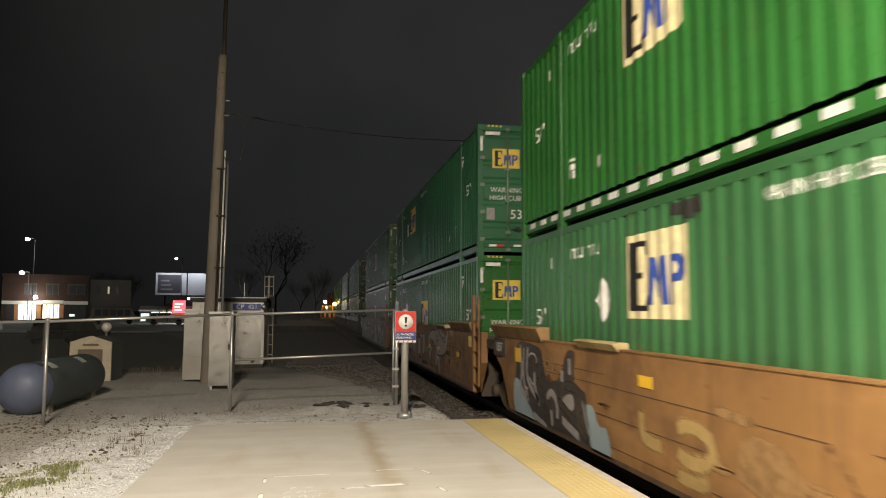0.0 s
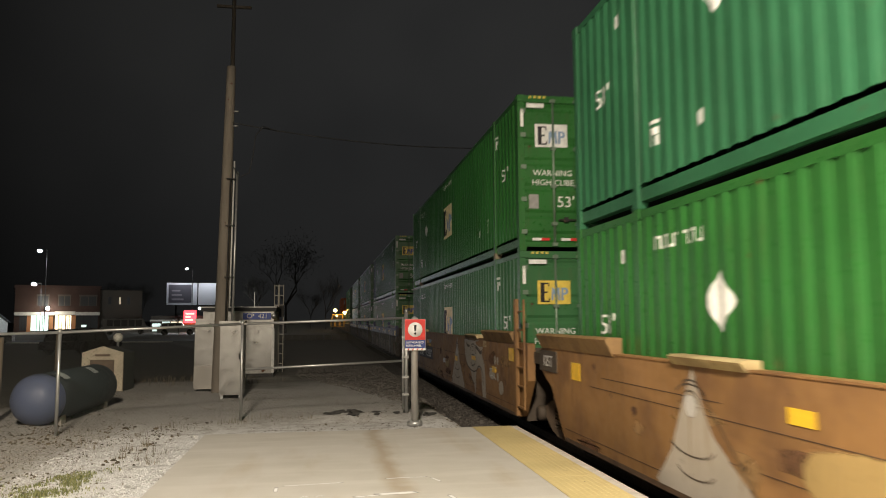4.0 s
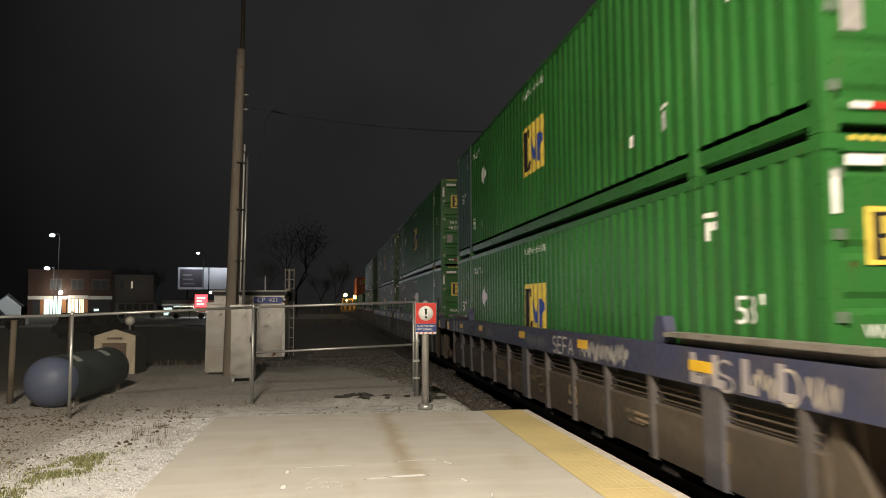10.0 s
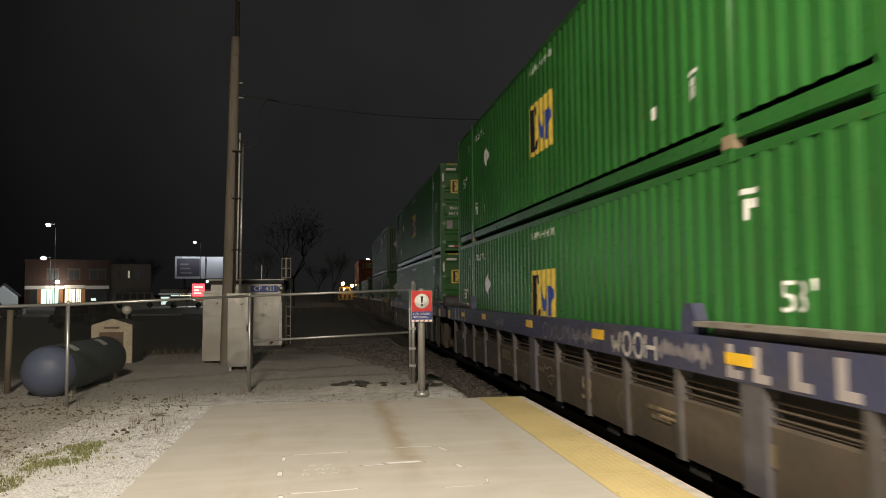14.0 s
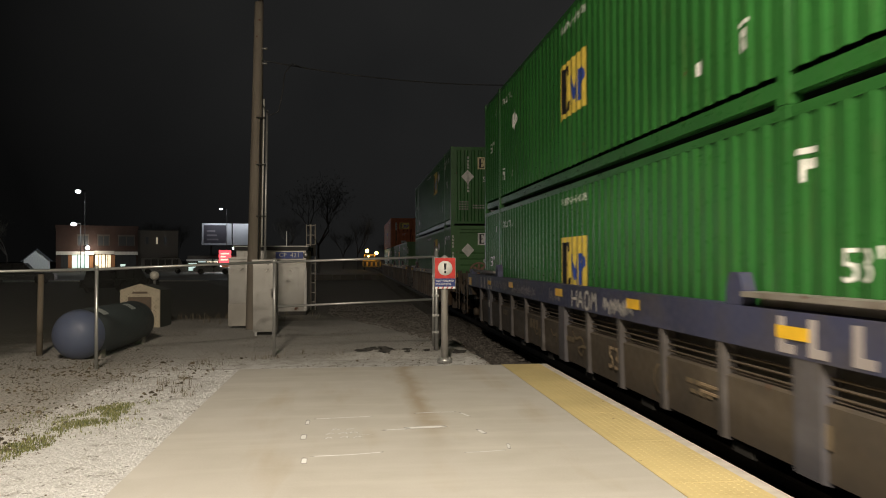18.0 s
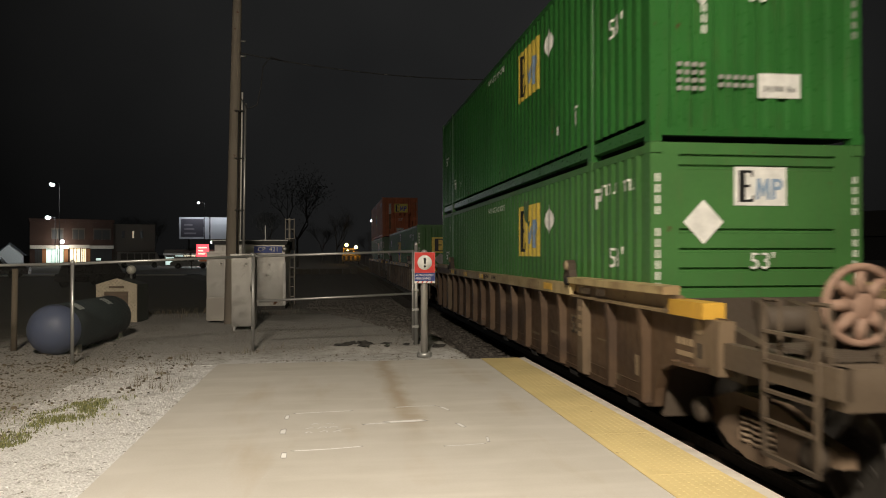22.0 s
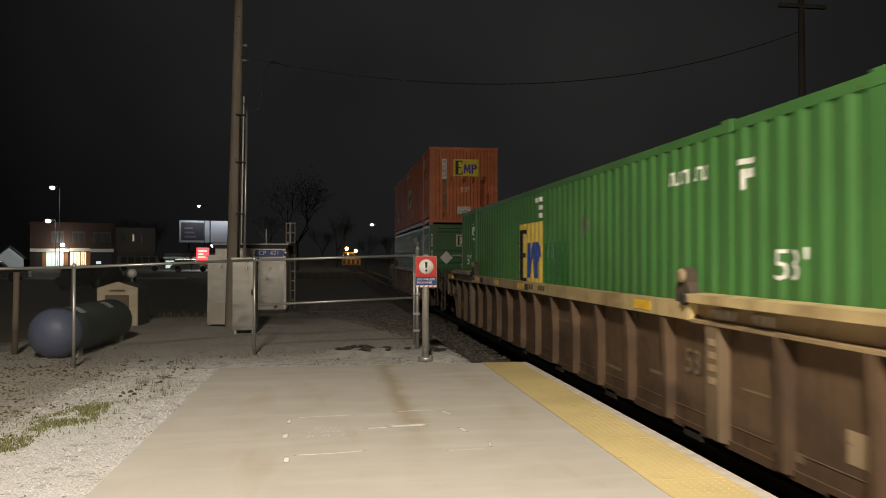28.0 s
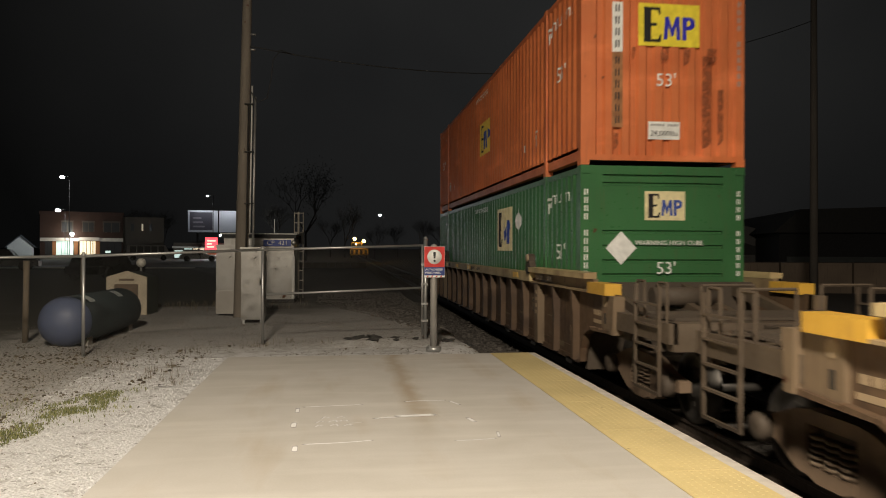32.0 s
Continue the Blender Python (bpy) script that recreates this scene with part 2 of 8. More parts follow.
SPRAY_R = sprayed("red_brown_spray_paint", (0.17, 0.036, 0.022), wear=0.9)
SPRAY_B = sprayed("pale_blue_spray_paint", (0.33, 0.42, 0.46), wear=0.9)
SPRAY_C = sprayed("cream_spray_paint", (0.50, 0.35, 0.14), rust=0.5, wear=1.2, full=0.78)
SPRAY_Y = sprayed("ochre_yellow_spray_paint", (0.62, 0.38, 0.04), wear=0.8)
SPRAY_L = sprayed("greyish_lilac_spray_paint", (0.36, 0.33, 0.33), 0.65, 0.7, dirt=(0.13, 0.10, 0.08), grain=4)
SPRAY_O = sprayed("soft_dark_spray_paint", (0.085, 0.064, 0.048), 0.65, 0.5, dirt=(0.20, 0.15, 0.11), grain=5, wear=0.8)
STENCIL_B = sprayed("pale_ochre_stencil", (0.36, 0.27, 0.17), 0.7, 0.5, dirt=(0.15, 0.11, 0.07), grain=6, wear=1.0)
STENCIL = sprayed("worn_ochre_stencil", (0.20, 0.155, 0.095), 0.7, 0.6, dirt=(0.085, 0.065, 0.045), grain=6, wear=1.25)
STAIN = sprayed("pale_worn_patch", (0.36, 0.215, 0.09), 0.7, 1.0, dirt=(0.24, 0.125, 0.05), grain=2, wear=1.6)
SPRAY_S = sprayed("thin_grey_overspray", (0.16, 0.135, 0.115), 0.65, 0.7, dirt=(0.12, 0.08, 0.05), grain=2, wear=1.15, full=0.75)
YELLOW_P = sprayed("pale_yellow_worn_panel", (0.52, 0.46, 0.24), 0.65, 0.5, wear=0.9, full=0.9)
RUSTY = sprayed("dark_rust_patch", (0.15, 0.072, 0.034), 0.8, 1.0, dirt=(0.25, 0.13, 0.05), grain=2, wear=1.6)

# ---- mesh helpers ----


def box(bm, x0, y0, z0, x1, y1, z1):
    v = [bm.verts.new((x, y, z)) for z in (z0, z1) for y in (y0, y1) for x in (x0, x1)]
    for f in ((0, 2, 3, 1), (4, 5, 7, 6), (0, 1, 5, 4), (2, 6, 7, 3), (0, 4, 6, 2), (1, 3, 7, 5)):
        bm.faces.new([v[i] for i in f])
    return v


def prism(bm, poly, axis, a, b):
    """A flat outline, given in the two other axes, pushed from a to b along axis."""
    def put(p, d):
        return {"x": (d, p[0], p[1]), "y": (p[0], d, p[1]), "z": (p[0], p[1], d)}[axis]
    v0 = [bm.verts.new(put(p, a)) for p in poly]
    v1 = [bm.verts.new(put(p, b)) for p in poly]
    bm.faces.new(v0)
    bm.faces.new(v1[::-1])
    for i in range(len(poly)):
        j = (i + 1) % len(poly)
        bm.faces.new((v0[j], v0[i], v1[i], v1[j]))


def tube(bm, p0, p1, r0, r1=None, n=10, caps=True):
    r1 = r0 if r1 is None else r1
    p0, p1 = Vector(p0), Vector(p1)
    q = (p1 - p0).to_track_quat("Z", "Y")
    rings = []
    for p, r in ((p0, r0), (p1, r1)):
        rings.append([bm.verts.new(p + q @ Vector((r * math.cos(2 * math.pi * k / n), r * math.sin(2 * math.pi * k / n), 0))) for k in range(n)])
    for k in range(n):
        f = bm.faces.new((rings[0][k], rings[0][(k + 1) % n], rings[1][(k + 1) % n], rings[1][k]))
        f.smooth = n > 6
    if caps:
        bm.faces.new(rings[0][::-1])
        bm.faces.new(rings[1])


def pipe(bm, pts, r, n=8):
    for a, b in zip(pts, pts[1:]):
        tube(bm, a, b, r, r, n)


def lathe(bm, prof, n=24, axis="z", at=(0, 0, 0)):
    """Turns a profile of (radius, height) round an axis."""
    rings = []
    for r, h in prof:
        ring = []
        for k in range(n):
            c, s = r * math.cos(2 * math.pi * k / n), r * math.sin(2 * math.pi * k / n)
            p = {"z": (c, s, h), "x": (h, c, s), "y": (s, h, c)}[axis]
            ring.append(bm.verts.new(Vector(p) + Vector(at)))
        rings.append(ring)
    for a, b in zip(rings, rings[1:]):
        for k in range(n):
            f = bm.faces.new((a[k], a[(k + 1) % n], b[(k + 1) % n], b[k]))
            f.smooth = True
    bm.faces.new(rings[0][::-1])
    bm.faces.new(rings[-1])


def soften(bm, width, seg=1):
    bmesh.ops.bevel(bm, geom=[e for e in bm.edges if not e.smooth or e.calc_face_angle(0) > 0.6], offset=width, segments=seg, affect="EDGES", clamp_overlap=True)


def smooth(pts, closed=False, steps=4):
    """A rounded line through the points."""
    n = len(pts)
    if n < 3:
        return list(pts)
    at = (lambda i: Vector(pts[i % n])) if closed else (lambda i: Vector(pts[max(0, min(n - 1, i))]))
    out = []
    for i in range(n if closed else n - 1):
        a, b, c, d = at(i - 1), at(i), at(i + 1), at(i + 2)
        for k in range(steps):
            t = k / steps
            out.append(tuple(0.5 * (2 * b + (c - a) * t + (2 * a - 5 * b + 4 * c - d) * t * t + (3 * b - a - 3 * c + d) * t * t * t)))
    if not closed:
        out.append(tuple(pts[-1]))
    return out


def stroke(bm, pts, w, put):
    """A flat ribbon of sprayed paint along a line, soft at its edges and ends; put lays a flat point in space."""
    layer = bm.verts.layers.float.get("cover") or bm.verts.layers.float.new("cover")
    rows = []
    last = len(pts) - 1
    for i, p in enumerate(pts):
        a, b = Vector(pts[max(0, i - 1)]), Vector(pts[min(last, i + 1)])
        d = b - a
        n = Vector((-d.y, d.x)).normalized() * w / 2
        end = 0.35 if i in (0, last) else 1.0
        row = []
        for k, c in ((-1.45, 0.0), (-0.6, 1.0), (0.6, 1.0), (1.45, 0.0)):
            v = bm.verts.new(put(p[0] + n.x * k, p[1] + n.y * k))
            v[layer] = c * end
            row.append(v)
        rows.append(row)
    for r, q in zip(rows, rows[1:]):
        for k in range(3):
            bm.faces.new((r[k], r[k + 1], q[k + 1], q[k]))


def soft_fill(bm, poly, put, edge):
    """A flat painted area whose cover fades over its rim."""
    layer = bm.verts.layers.float.get("cover") or bm.verts.layers.float.new("cover")
    rim = [bm.verts.new(put(*q)) for q in poly]
    face = bm.faces.new(rim)
    bm.normal_update()
    old = {tuple(round(c, 5) for c in v.co) for v in rim}
    bmesh.ops.inset_region(bm, faces=[face], thickness=edge, use_boundary=True, use_even_offset=False)
    for v in bm.verts:
        v[layer] = 0.0 if tuple(round(c, 5) for c in v.co) in old else 1.0
    bmesh.ops.triangulate(bm, faces=[f for f in bm.faces if len(f.verts) > 4])


def finish(name, bm, material):
    bmesh.ops.recalc_face_normals(bm, faces=bm.faces[:])
    me = bpy.data.meshes.new(name)
    if "cover" not in bm.verts.layers.float:
        layer = bm.verts.layers.float.new("cover")
        for v in bm.verts:
            v[layer] = 1.0
    bm.to_mesh(me)
    bm.free()
    for m in (material if isinstance(material, (list, tuple)) else [material]):
        me.materials.append(m)
    return me


def part(name, bm, material, parent, label=""):
    """Links a bmesh, or a mesh, as one mesh object under a thing or part."""
    me = bm if isinstance(bm, bpy.types.Mesh) else finish(name, bm, material)
    ob = new(name, me)
    ob.parent = parent
    return tagged(ob, label)


def thing(name, label, category, m=None, group="", kind=""):
    ob = new(name)
    ob.empty_display_size = 0.2
    if m is not None:
        ob.matrix_basis = m
    return tagged(ob, label, category, group, kind)


def solid(name, bm, material, label, category, m=None, group="", kind=""):
    ob = new(name, bm if isinstance(bm, bpy.types.Mesh) else finish(name, bm, material))
    if m is not None:
        ob.matrix_basis = m
    return tagged(ob, label, category, group, kind)


TEXTS = {}


def letters(body, size, material, align="CENTER"):
    key = (body, size, material.name, align)
    if key not in TEXTS:
        cu = bpy.data.curves.new("letters", "FONT")
        cu.body, cu.size, cu.align_x, cu.align_y, cu.extrude, cu.resolution_u = body, size, align, "CENTER", 0.002, 2
        ob = new("letters", cu)
        me = bpy.data.meshes.new_from_object(ob.evaluated_get(bpy.context.evaluated_depsgraph_get()))
        bpy.data.objects.remove(ob)
        bpy.data.curves.remove(cu)
        me.materials.clear()
        me.materials.append(material)
        full = me.attributes.new("cover", "FLOAT", "POINT")
        full.data.foreach_set("value", [1.0] * len(me.vertices))
        TEXTS[key] = me
    return TEXTS[key]


def write(name, body, size, material, parent, m, align="CENTER", label=""):
    ob = part(name, letters(body, size, material, align), None, parent, label)
    ob.matrix_basis = m
    return ob


# ways in which flat lettering faces: towards -y (an end) and towards -x (a long side)
def on_end(x, z, y=-0.006, turn=0):
    return pose(x, y, z, 90, 0, 0) @ pose(0, 0, 0, 0, 0, turn)


def on_side(y, z, x=-0.008):
    return pose(x, y, z, 90, 0, -90)


# ---- shipping containers: x 0 is the side by the platform, y 0 the leading end ----
BW, BL, BH = 2.591, 16.154, 2.896
POST = 2.0
PITCH, DEEP = 0.27, 0.030


def wave_at(y, y0):
    u = ((y - y0) % PITCH) / PITCH
    if u < 0.28:
        return 0.0
    if u < 0.5:
        return DEEP * (u - 0.28) / 0.22
    if u < 0.78:
        return DEEP
    return DEEP * (1 - (u - 0.78) / 0.22)


def wave_stops(y0, y1, base):
    stops = {round(y0, 4), round(y1, 4)}
    k = math.floor((y0 - base) / PITCH)
    while base + k * PITCH < y1:
        for u in (0, 0.28, 0.5, 0.78):
            y = base + (k + u) * PITCH
            if y0 < y < y1:
                stops.add(round(y, 4))
        k += 1
    return sorted(stops)


def patch(bm, y0, y1, lo, hi, base=POST, out=0.004, flip=1):
    """A strip of paint or sheet that follows the side's corrugation; lo and hi are heights or functions of y."""
    f0 = lo if callable(lo) else (lambda y: lo)
    f1 = hi if callable(hi) else (lambda y: hi)
    ys = wave_stops(y0, y1, base)
    rows = []
    for y in ys:
        x = wave_at(y, base) - out
        rows.append((bm.verts.new((x if flip > 0 else BW - x, y, f0(y))), bm.verts.new((x if flip > 0 else BW - x, y, f1(y)))))
    for (a, b), (c, d) in zip(rows, rows[1:]):
        bm.faces.new((a, c, d, b))


def onto_wave(bm, base=POST, out=0.006):
    """Cuts flat shapes lying in y and z at the folds of the side and lays them on it."""
    bm.normal_update()
    bmesh.ops.triangulate(bm, faces=bm.faces[:])
    ys = [v.co.y for v in bm.verts]
    for y in wave_stops(min(ys), max(ys), base)[1:-1]:
        bmesh.ops.bisect_plane(bm, geom=bm.verts[:] + bm.edges[:] + bm.faces[:], plane_co=(0, y, 0), plane_no=(0, 1, 0))
    for v in bm.verts:
        v.co.x = wave_at(v.co.y, base) - out


def wave_shape(bx, name, poly, material, out=0.008, label=""):
    bm = bmesh.new()
    bm.faces.new([bm.verts.new((0, y, z)) for y, z in poly])
    onto_wave(bm, POST, out)
    return part(name, bm, material, bx, label)


WAVED = {}


def wave_letters(bx, body, size, material, y, z, width=None):
    """Lettering painted over the corrugated side, broken by its folds."""
    key = (body, size, material.name, round(y, 3), z, width)
    if key not in WAVED:
        flat = letters(body, size, material)
        k = width / max(1e-6, max(v.co.x for v in flat.vertices) - min(v.co.x for v in flat.vertices)) if width else 1.0
        bm = bmesh.new()
        bm.from_mesh(flat)
        bmesh.ops.delete(bm, geom=[f for f in bm.faces if f.normal.z < 0.5], context="FACES")
        for v in bm.verts:
            v.co = Vector((0, y - v.co.x * k, z + v.co.y))
        onto_wave(bm)
        WAVED[key] = finish("lettering", bm, material)
    return part("lettering", WAVED[key], None, bx)


def side_mark(bx, name, quads, material, label=""):
    for q in quads:
        bm = bmesh.new()
        patch(bm, *q)
        made = part(name, bm, material, bx, label)
    return made


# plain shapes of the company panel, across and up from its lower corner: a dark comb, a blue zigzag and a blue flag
COMB = [(0.09, 0.09), (0.36, 0.09), (0.375, 0.27), (0.35, 0.27), (0.32, 0.155), (0.205, 0.155), (0.205, 0.47), (0.30, 0.47), (0.30, 0.54), (0.205, 0.54), (0.205, 0.845), (0.31, 0.845), (0.335, 0.74), (0.36, 0.74), (0.35, 0.91), (0.09, 0.91)]
ZIGZAG = [(0.41, 0.16), (0.435, 0.70), (0.49, 0.70), (0.55, 0.44), (0.61, 0.70), (0.665, 0.70), (0.685, 0.16), (0.625, 0.16), (0.61, 0.48), (0.565, 0.24), (0.535, 0.24), (0.485, 0.48), (0.47, 0.16)]
FLAG = [(0.715, 0.16), (0.715, 0.70), (0.86, 0.70), (0.92, 0.63), (0.925, 0.50), (0.87, 0.41), (0.78, 0.40), (0.785, 0.16)]
FLAG_GAP = [(0.79, 0.49), (0.83, 0.49), (0.85, 0.56), (0.83, 0.62), (0.79, 0.62)]


def emblem_side(bx, y0, y1, z0, z1, ground, dark=BLACKD, blue=BLUED):
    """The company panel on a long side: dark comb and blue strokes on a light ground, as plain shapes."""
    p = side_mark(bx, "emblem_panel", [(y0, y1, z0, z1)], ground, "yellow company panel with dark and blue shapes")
    w, h = y1 - y0, z1 - z0
    for poly, m, out in ((COMB, dark, 0.008), (ZIGZAG, blue, 0.008), (FLAG, blue, 0.008), (FLAG_GAP, ground, 0.011)):
        wave_shape(p, "emblem_bar", [(y1 - u * w, z0 + v * h) for u, v in poly], m, out)


def emblem_end(bx, x0, x1, z0, z1, ground, dark=BLACKD, blue=BLUED, y=-0.012):
    bm = bmesh.new()
    box(bm, x0, y, z0, x1, y + 0.008, z1)
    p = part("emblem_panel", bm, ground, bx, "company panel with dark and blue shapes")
    w, h = x1 - x0, z1 - z0
    for poly, m, out in ((COMB, dark, 0.004), (ZIGZAG, blue, 0.004), (FLAG, blue, 0.004), (FLAG_GAP, ground, 0.006)):
        bm = bmesh.new()
        prism(bm, [(x0 + u * w, z0 + v * h) for u, v in poly], "y", y - out, y)
        part("emblem_bar", bm, m, p)


def diamond_end(bx, x, z, r, y=-0.012):
    bm = bmesh.new()
    prism(bm, [(x - r, z), (x, z - r * 1.05), (x + r, z), (x, z + r * 1.05)], "y", y, y + 0.006)
    part("placard", bm, WHITE, bx, "white diamond placard")


def diamond_side(bx, y, z, r):
    side_mark(bx, "placard", [(y - r, y + r, lambda v: z - r * 1.15 * (1 - abs(v - y) / r), lambda v: z + r * 1.15 * (1 - abs(v - y) / r), POST, 0.007)], WHITE, "white diamond placard")


def bars_end(bx, spec, material=WHITE, y=-0.012, name="number_marking"):
    for x0, z0, x1, z1 in spec:
        bm = bmesh.new()
        box(bm, x0, y, z0, x1, y + 0.006, z1)
        part(name, bm, material, bx)


def glyph_row(x0, x1, z0, z1, n):
    """Pairs of short bars that stand for characters."""
    w, h = (x1 - x0) / n, z1 - z0
    rows = []
    for k in range(n):
        a, b = x0 + k * w + 0.14 * w, x0 + k * w + 0.84 * w
        rows += [(a, z0, b, z0 + 0.30 * h), (a, z1 - 0.30 * h, b, z1)] if k % 2 else [(a, z0, a + 0.32 * (b - a), z1), (b - 0.32 * (b - a), z0, b, z1)]
    return rows


def container(paint, front="door", emblem="mid", label="", ground=YELLOW, dash=False, rear_paint=None, blue=BLUED, seed=0, end_ground=None, lower=False, at=None, placard=12.4):
    rnd = random.Random(seed)
    bx = thing("shipping_container", label, "container", group="containers on the train")
    # long sides in three fields between the posts
    for flip, a in ((1, 0.0), (-1, BW)):
        for k, (y0, y1) in enumerate(((0.13, POST - 0.06), (POST + 0.06, BL - POST - 0.06), (BL - POST + 0.06, BL - 0.13))):
            bm = bmesh.new()
            patch(bm, y0, y1, 0.27, BH - 0.11, POST, 0.0, flip)
            part("side_panel", bm, rear_paint if rear_paint and k == 2 else paint, bx)
        bm = bmesh.new()
        xs = (0.012, 0.09) if flip > 0 else (BW - 0.09, BW - 0.012)
        box(bm, xs[0], 0.13, BH - 0.11, xs[1], BL - 0.13, BH - 0.02)
        part("top_rail", bm, paint, bx)
        bm = bmesh.new()
        xs = (0.06, 0.16) if flip > 0 else (BW - 0.16, BW - 0.06)
        sx = lambda v: v if flip > 0 else BW - v
        prism(bm, [(sx(x), z) for x, z in ((0.034, 0.228), (0.16, 0.228), (0.16, 0.085), (0.10, 0.075), (0.034, 0.085))], "y", 0.13, BL - 0.13)
        part("bottom_rail", bm, paint, bx)
        for y in (0.065, POST, BL - POST, BL - 0.065):
            bm = bmesh.new()
            c = 0 if flip > 0 else BW
            box(bm, min(c, c + flip * 0.12), y - 0.062, 0.0, max(c, c + flip * 0.12), y + 0.062, BH)
            soften(bm, 0.012)
            part("corner_post" if y < 1 or y > BL - 1 else "stacking_post", bm, rear_paint if rear_paint and y > BL - 3 else paint, bx)
            for z in (0.0, BH - 0.12):
                bm = bmesh.new()
                box(bm, min(c - flip * 0.004, c + flip * 0.13), y - 0.08, z, max(c - flip * 0.004, c + flip * 0.13), y + 0.08, z + 0.12)
                soften(bm, 0.015)
                part("corner_casting", bm, PALE if seed % 3 == 2 and z == 0 and 1 < y < BL - 1 else paint, bx)
    bm = bmesh.new()
    box(bm, 0.05, 0.05, BH - 0.05, BW - 0.05, BL - 0.05, BH - 0.03)
    part("roof_panel", bm, ROOFM, bx)
    bm = bmesh.new()
    box(bm, 0.1, 0.1, 0.10, BW - 0.1, BL - 0.1, 0.16)
    part("floor", bm, DARK, bx)
    # rear end, a folded sheet
    bm = bmesh.new()
    w = (BW - 0.24) / 9
    rows = []
    for k in range(9):
        for u, y in ((0.0, 0.02), (0.42, 0.02), (0.55, 0.065), (0.87, 0.065)):
            x = 0.12 + w * (k + u)
            rows.append((bm.verts.new((x, BL - y, 0.15)), bm.verts.new((x, BL - y, BH - 0.12))))
    rows.append((bm.verts.new((BW - 0.12, BL - 0.02, 0.15)), bm.verts.new((BW - 0.12, BL - 0.02, BH - 0.12))))
    for (a, b), (c, d) in zip(rows, rows[1:]):
        bm.faces.new((a, c, d, b))
    part("end_wall", bm, paint, bx)
    for y0, y1, z0, z1 in ((0.0, 0.12, BH - 0.13, BH), (BL - 0.12, BL, BH - 0.13, BH), (0.0, 0.12, 0.075, 0.16), (BL - 0.12, BL, 0.075, 0.16)):
        bm = bmesh.new()
        box(bm, 0.12, y0 + 0.01, z0, BW - 0.12, y1 - 0.01, z1)
        part("header" if z0 > 1 else "sill", bm, paint, bx)
    if front == "door":
        for d, (x0, x1) in enumerate(((0.13, 1.29), (1.30, BW - 0.13))):
            bm = bmesh.new()
            prof = [(0.09, 0.16)]
            for z0, z1 in ((0.16, 0.26), (0.34, 0.62), (0.72, 1.12), (1.22, 1.60), (1.70, 2.00), (2.08, 2.62), (2.70, BH - 0.13)):
                prof += [(0.052, z0 - 0.015), (0.028, z0 + 0.035), (0.028, z1 - 0.035), (0.052, z1 + 0.015)]
            prof.append((0.09, BH - 0.13))
            prism(bm, prof, "x", x0, x1)
            door = part("door", bm, paint, bx)
            for x in ((0.67, 1.12) if d == 0 else (1.44, 1.90)):
                bm = bmesh.new()
                tube(bm, (x, -0.005, 0.08), (x, -0.005, BH - 0.06), 0.022, n=8)
                for z in (0.12, 0.5, 1.2, 1.9, BH - 0.1):
                    box(bm, x - 0.05, -0.03, z - 0.03, x + 0.05, 0.03, z + 0.03)
                part("lock_rod", bm, ROD, door, "galvanised lock rod")
            bm = bmesh.new()
            hx = (0.75, 1.08) if d == 0 else (1.47, 1.86)
            box(bm, hx[0], -0.03, 0.56, hx[1], -0.015, 0.585)
            box(bm, hx[0] + 0.1, -0.04, 0.53, hx[0] + 0.18, -0.01, 0.62)
            part("handle", bm, DARK, door)
            for z in (0.35, 0.95, 1.55, 2.15, 2.6):
                bm = bmesh.new()
                x = 0.10 if d == 0 else BW - 0.10
                box(bm, x - 0.05, -0.012, z - 0.04, x + 0.05, 0.04, z + 0.04)
                part("hinge", bm, ROD, door)
        emblem_end(bx, 0.33, 0.95, 1.93, 2.36, end_ground or YELLOW, blue=blue, y=0.012)
        for body, z in (("WARNING", 1.44), ("HIGH CUBE", 1.26)):
            write("lettering", body, 0.155, WHITE, bx, on_end(0.66, z, 0.018))
        write("lettering", "53'", 0.29, WHITE, bx, on_end(0.90, 0.90, 0.018))
        bars_end(bx, [(0.2, 0.78, 0.38, 1.04)], GREYD, 0.016, "data_plate")
        bars_end(bx, [(0.17, 2.66, 0.5, 0.08 + 2.66), (2.1, 2.66, 2.42, 2.74), (0.05, 2.3, 0.11, 2.62), (2.46, 2.3, 2.52, 2.62)], WHITE, -0.012, "reflective_strip")
        bars_end(bx, [(0.22 + 0.09 * k, BH - 0.05, 0.27 + 0.09 * k, BH - 0.01) for k in range(4)] + [(2.05 + 0.09 * k, BH - 0.05, 2.10 + 0.09 * k, BH - 0.01) for k in range(4)], YELLOW, 0.0, "height_hatching")
        bars_end(bx, [(0.25 + 0.55 * k, 0.19, 0.42 + 0.55 * k, 0.24) for k in (0, 1, 2.3, 3.3)], WHITE, 0.012, "reflective_strip")
        bars_end(bx, [(0.42 + 0.55 * k, 0.19, 0.58 + 0.55 * k, 0.24) for k in (0, 1, 2.3, 3.3)], REDD, 0.012, "reflective_strip")
        bars_end(bx, glyph_row(1.46, 2.05, 2.16, 2.30, 4) + glyph_row(1.46, 2.3, 1.96, 2.10, 6), WHITE, 0.012)
        bars_end(bx, [(1.46, 1.62, 1.88, 1.82)], WHITE, 0.014, "data_plate")
        bars_end(bx, [(1.51, 1.66, 1.58, 1.78), (1.64, 1.66, 1.70, 1.78), (1.76, 1.66, 1.83, 1.78)], BLACKD, 0.010)
        diamond_end(bx, 2.18, 1.68, 0.23, 0.004)
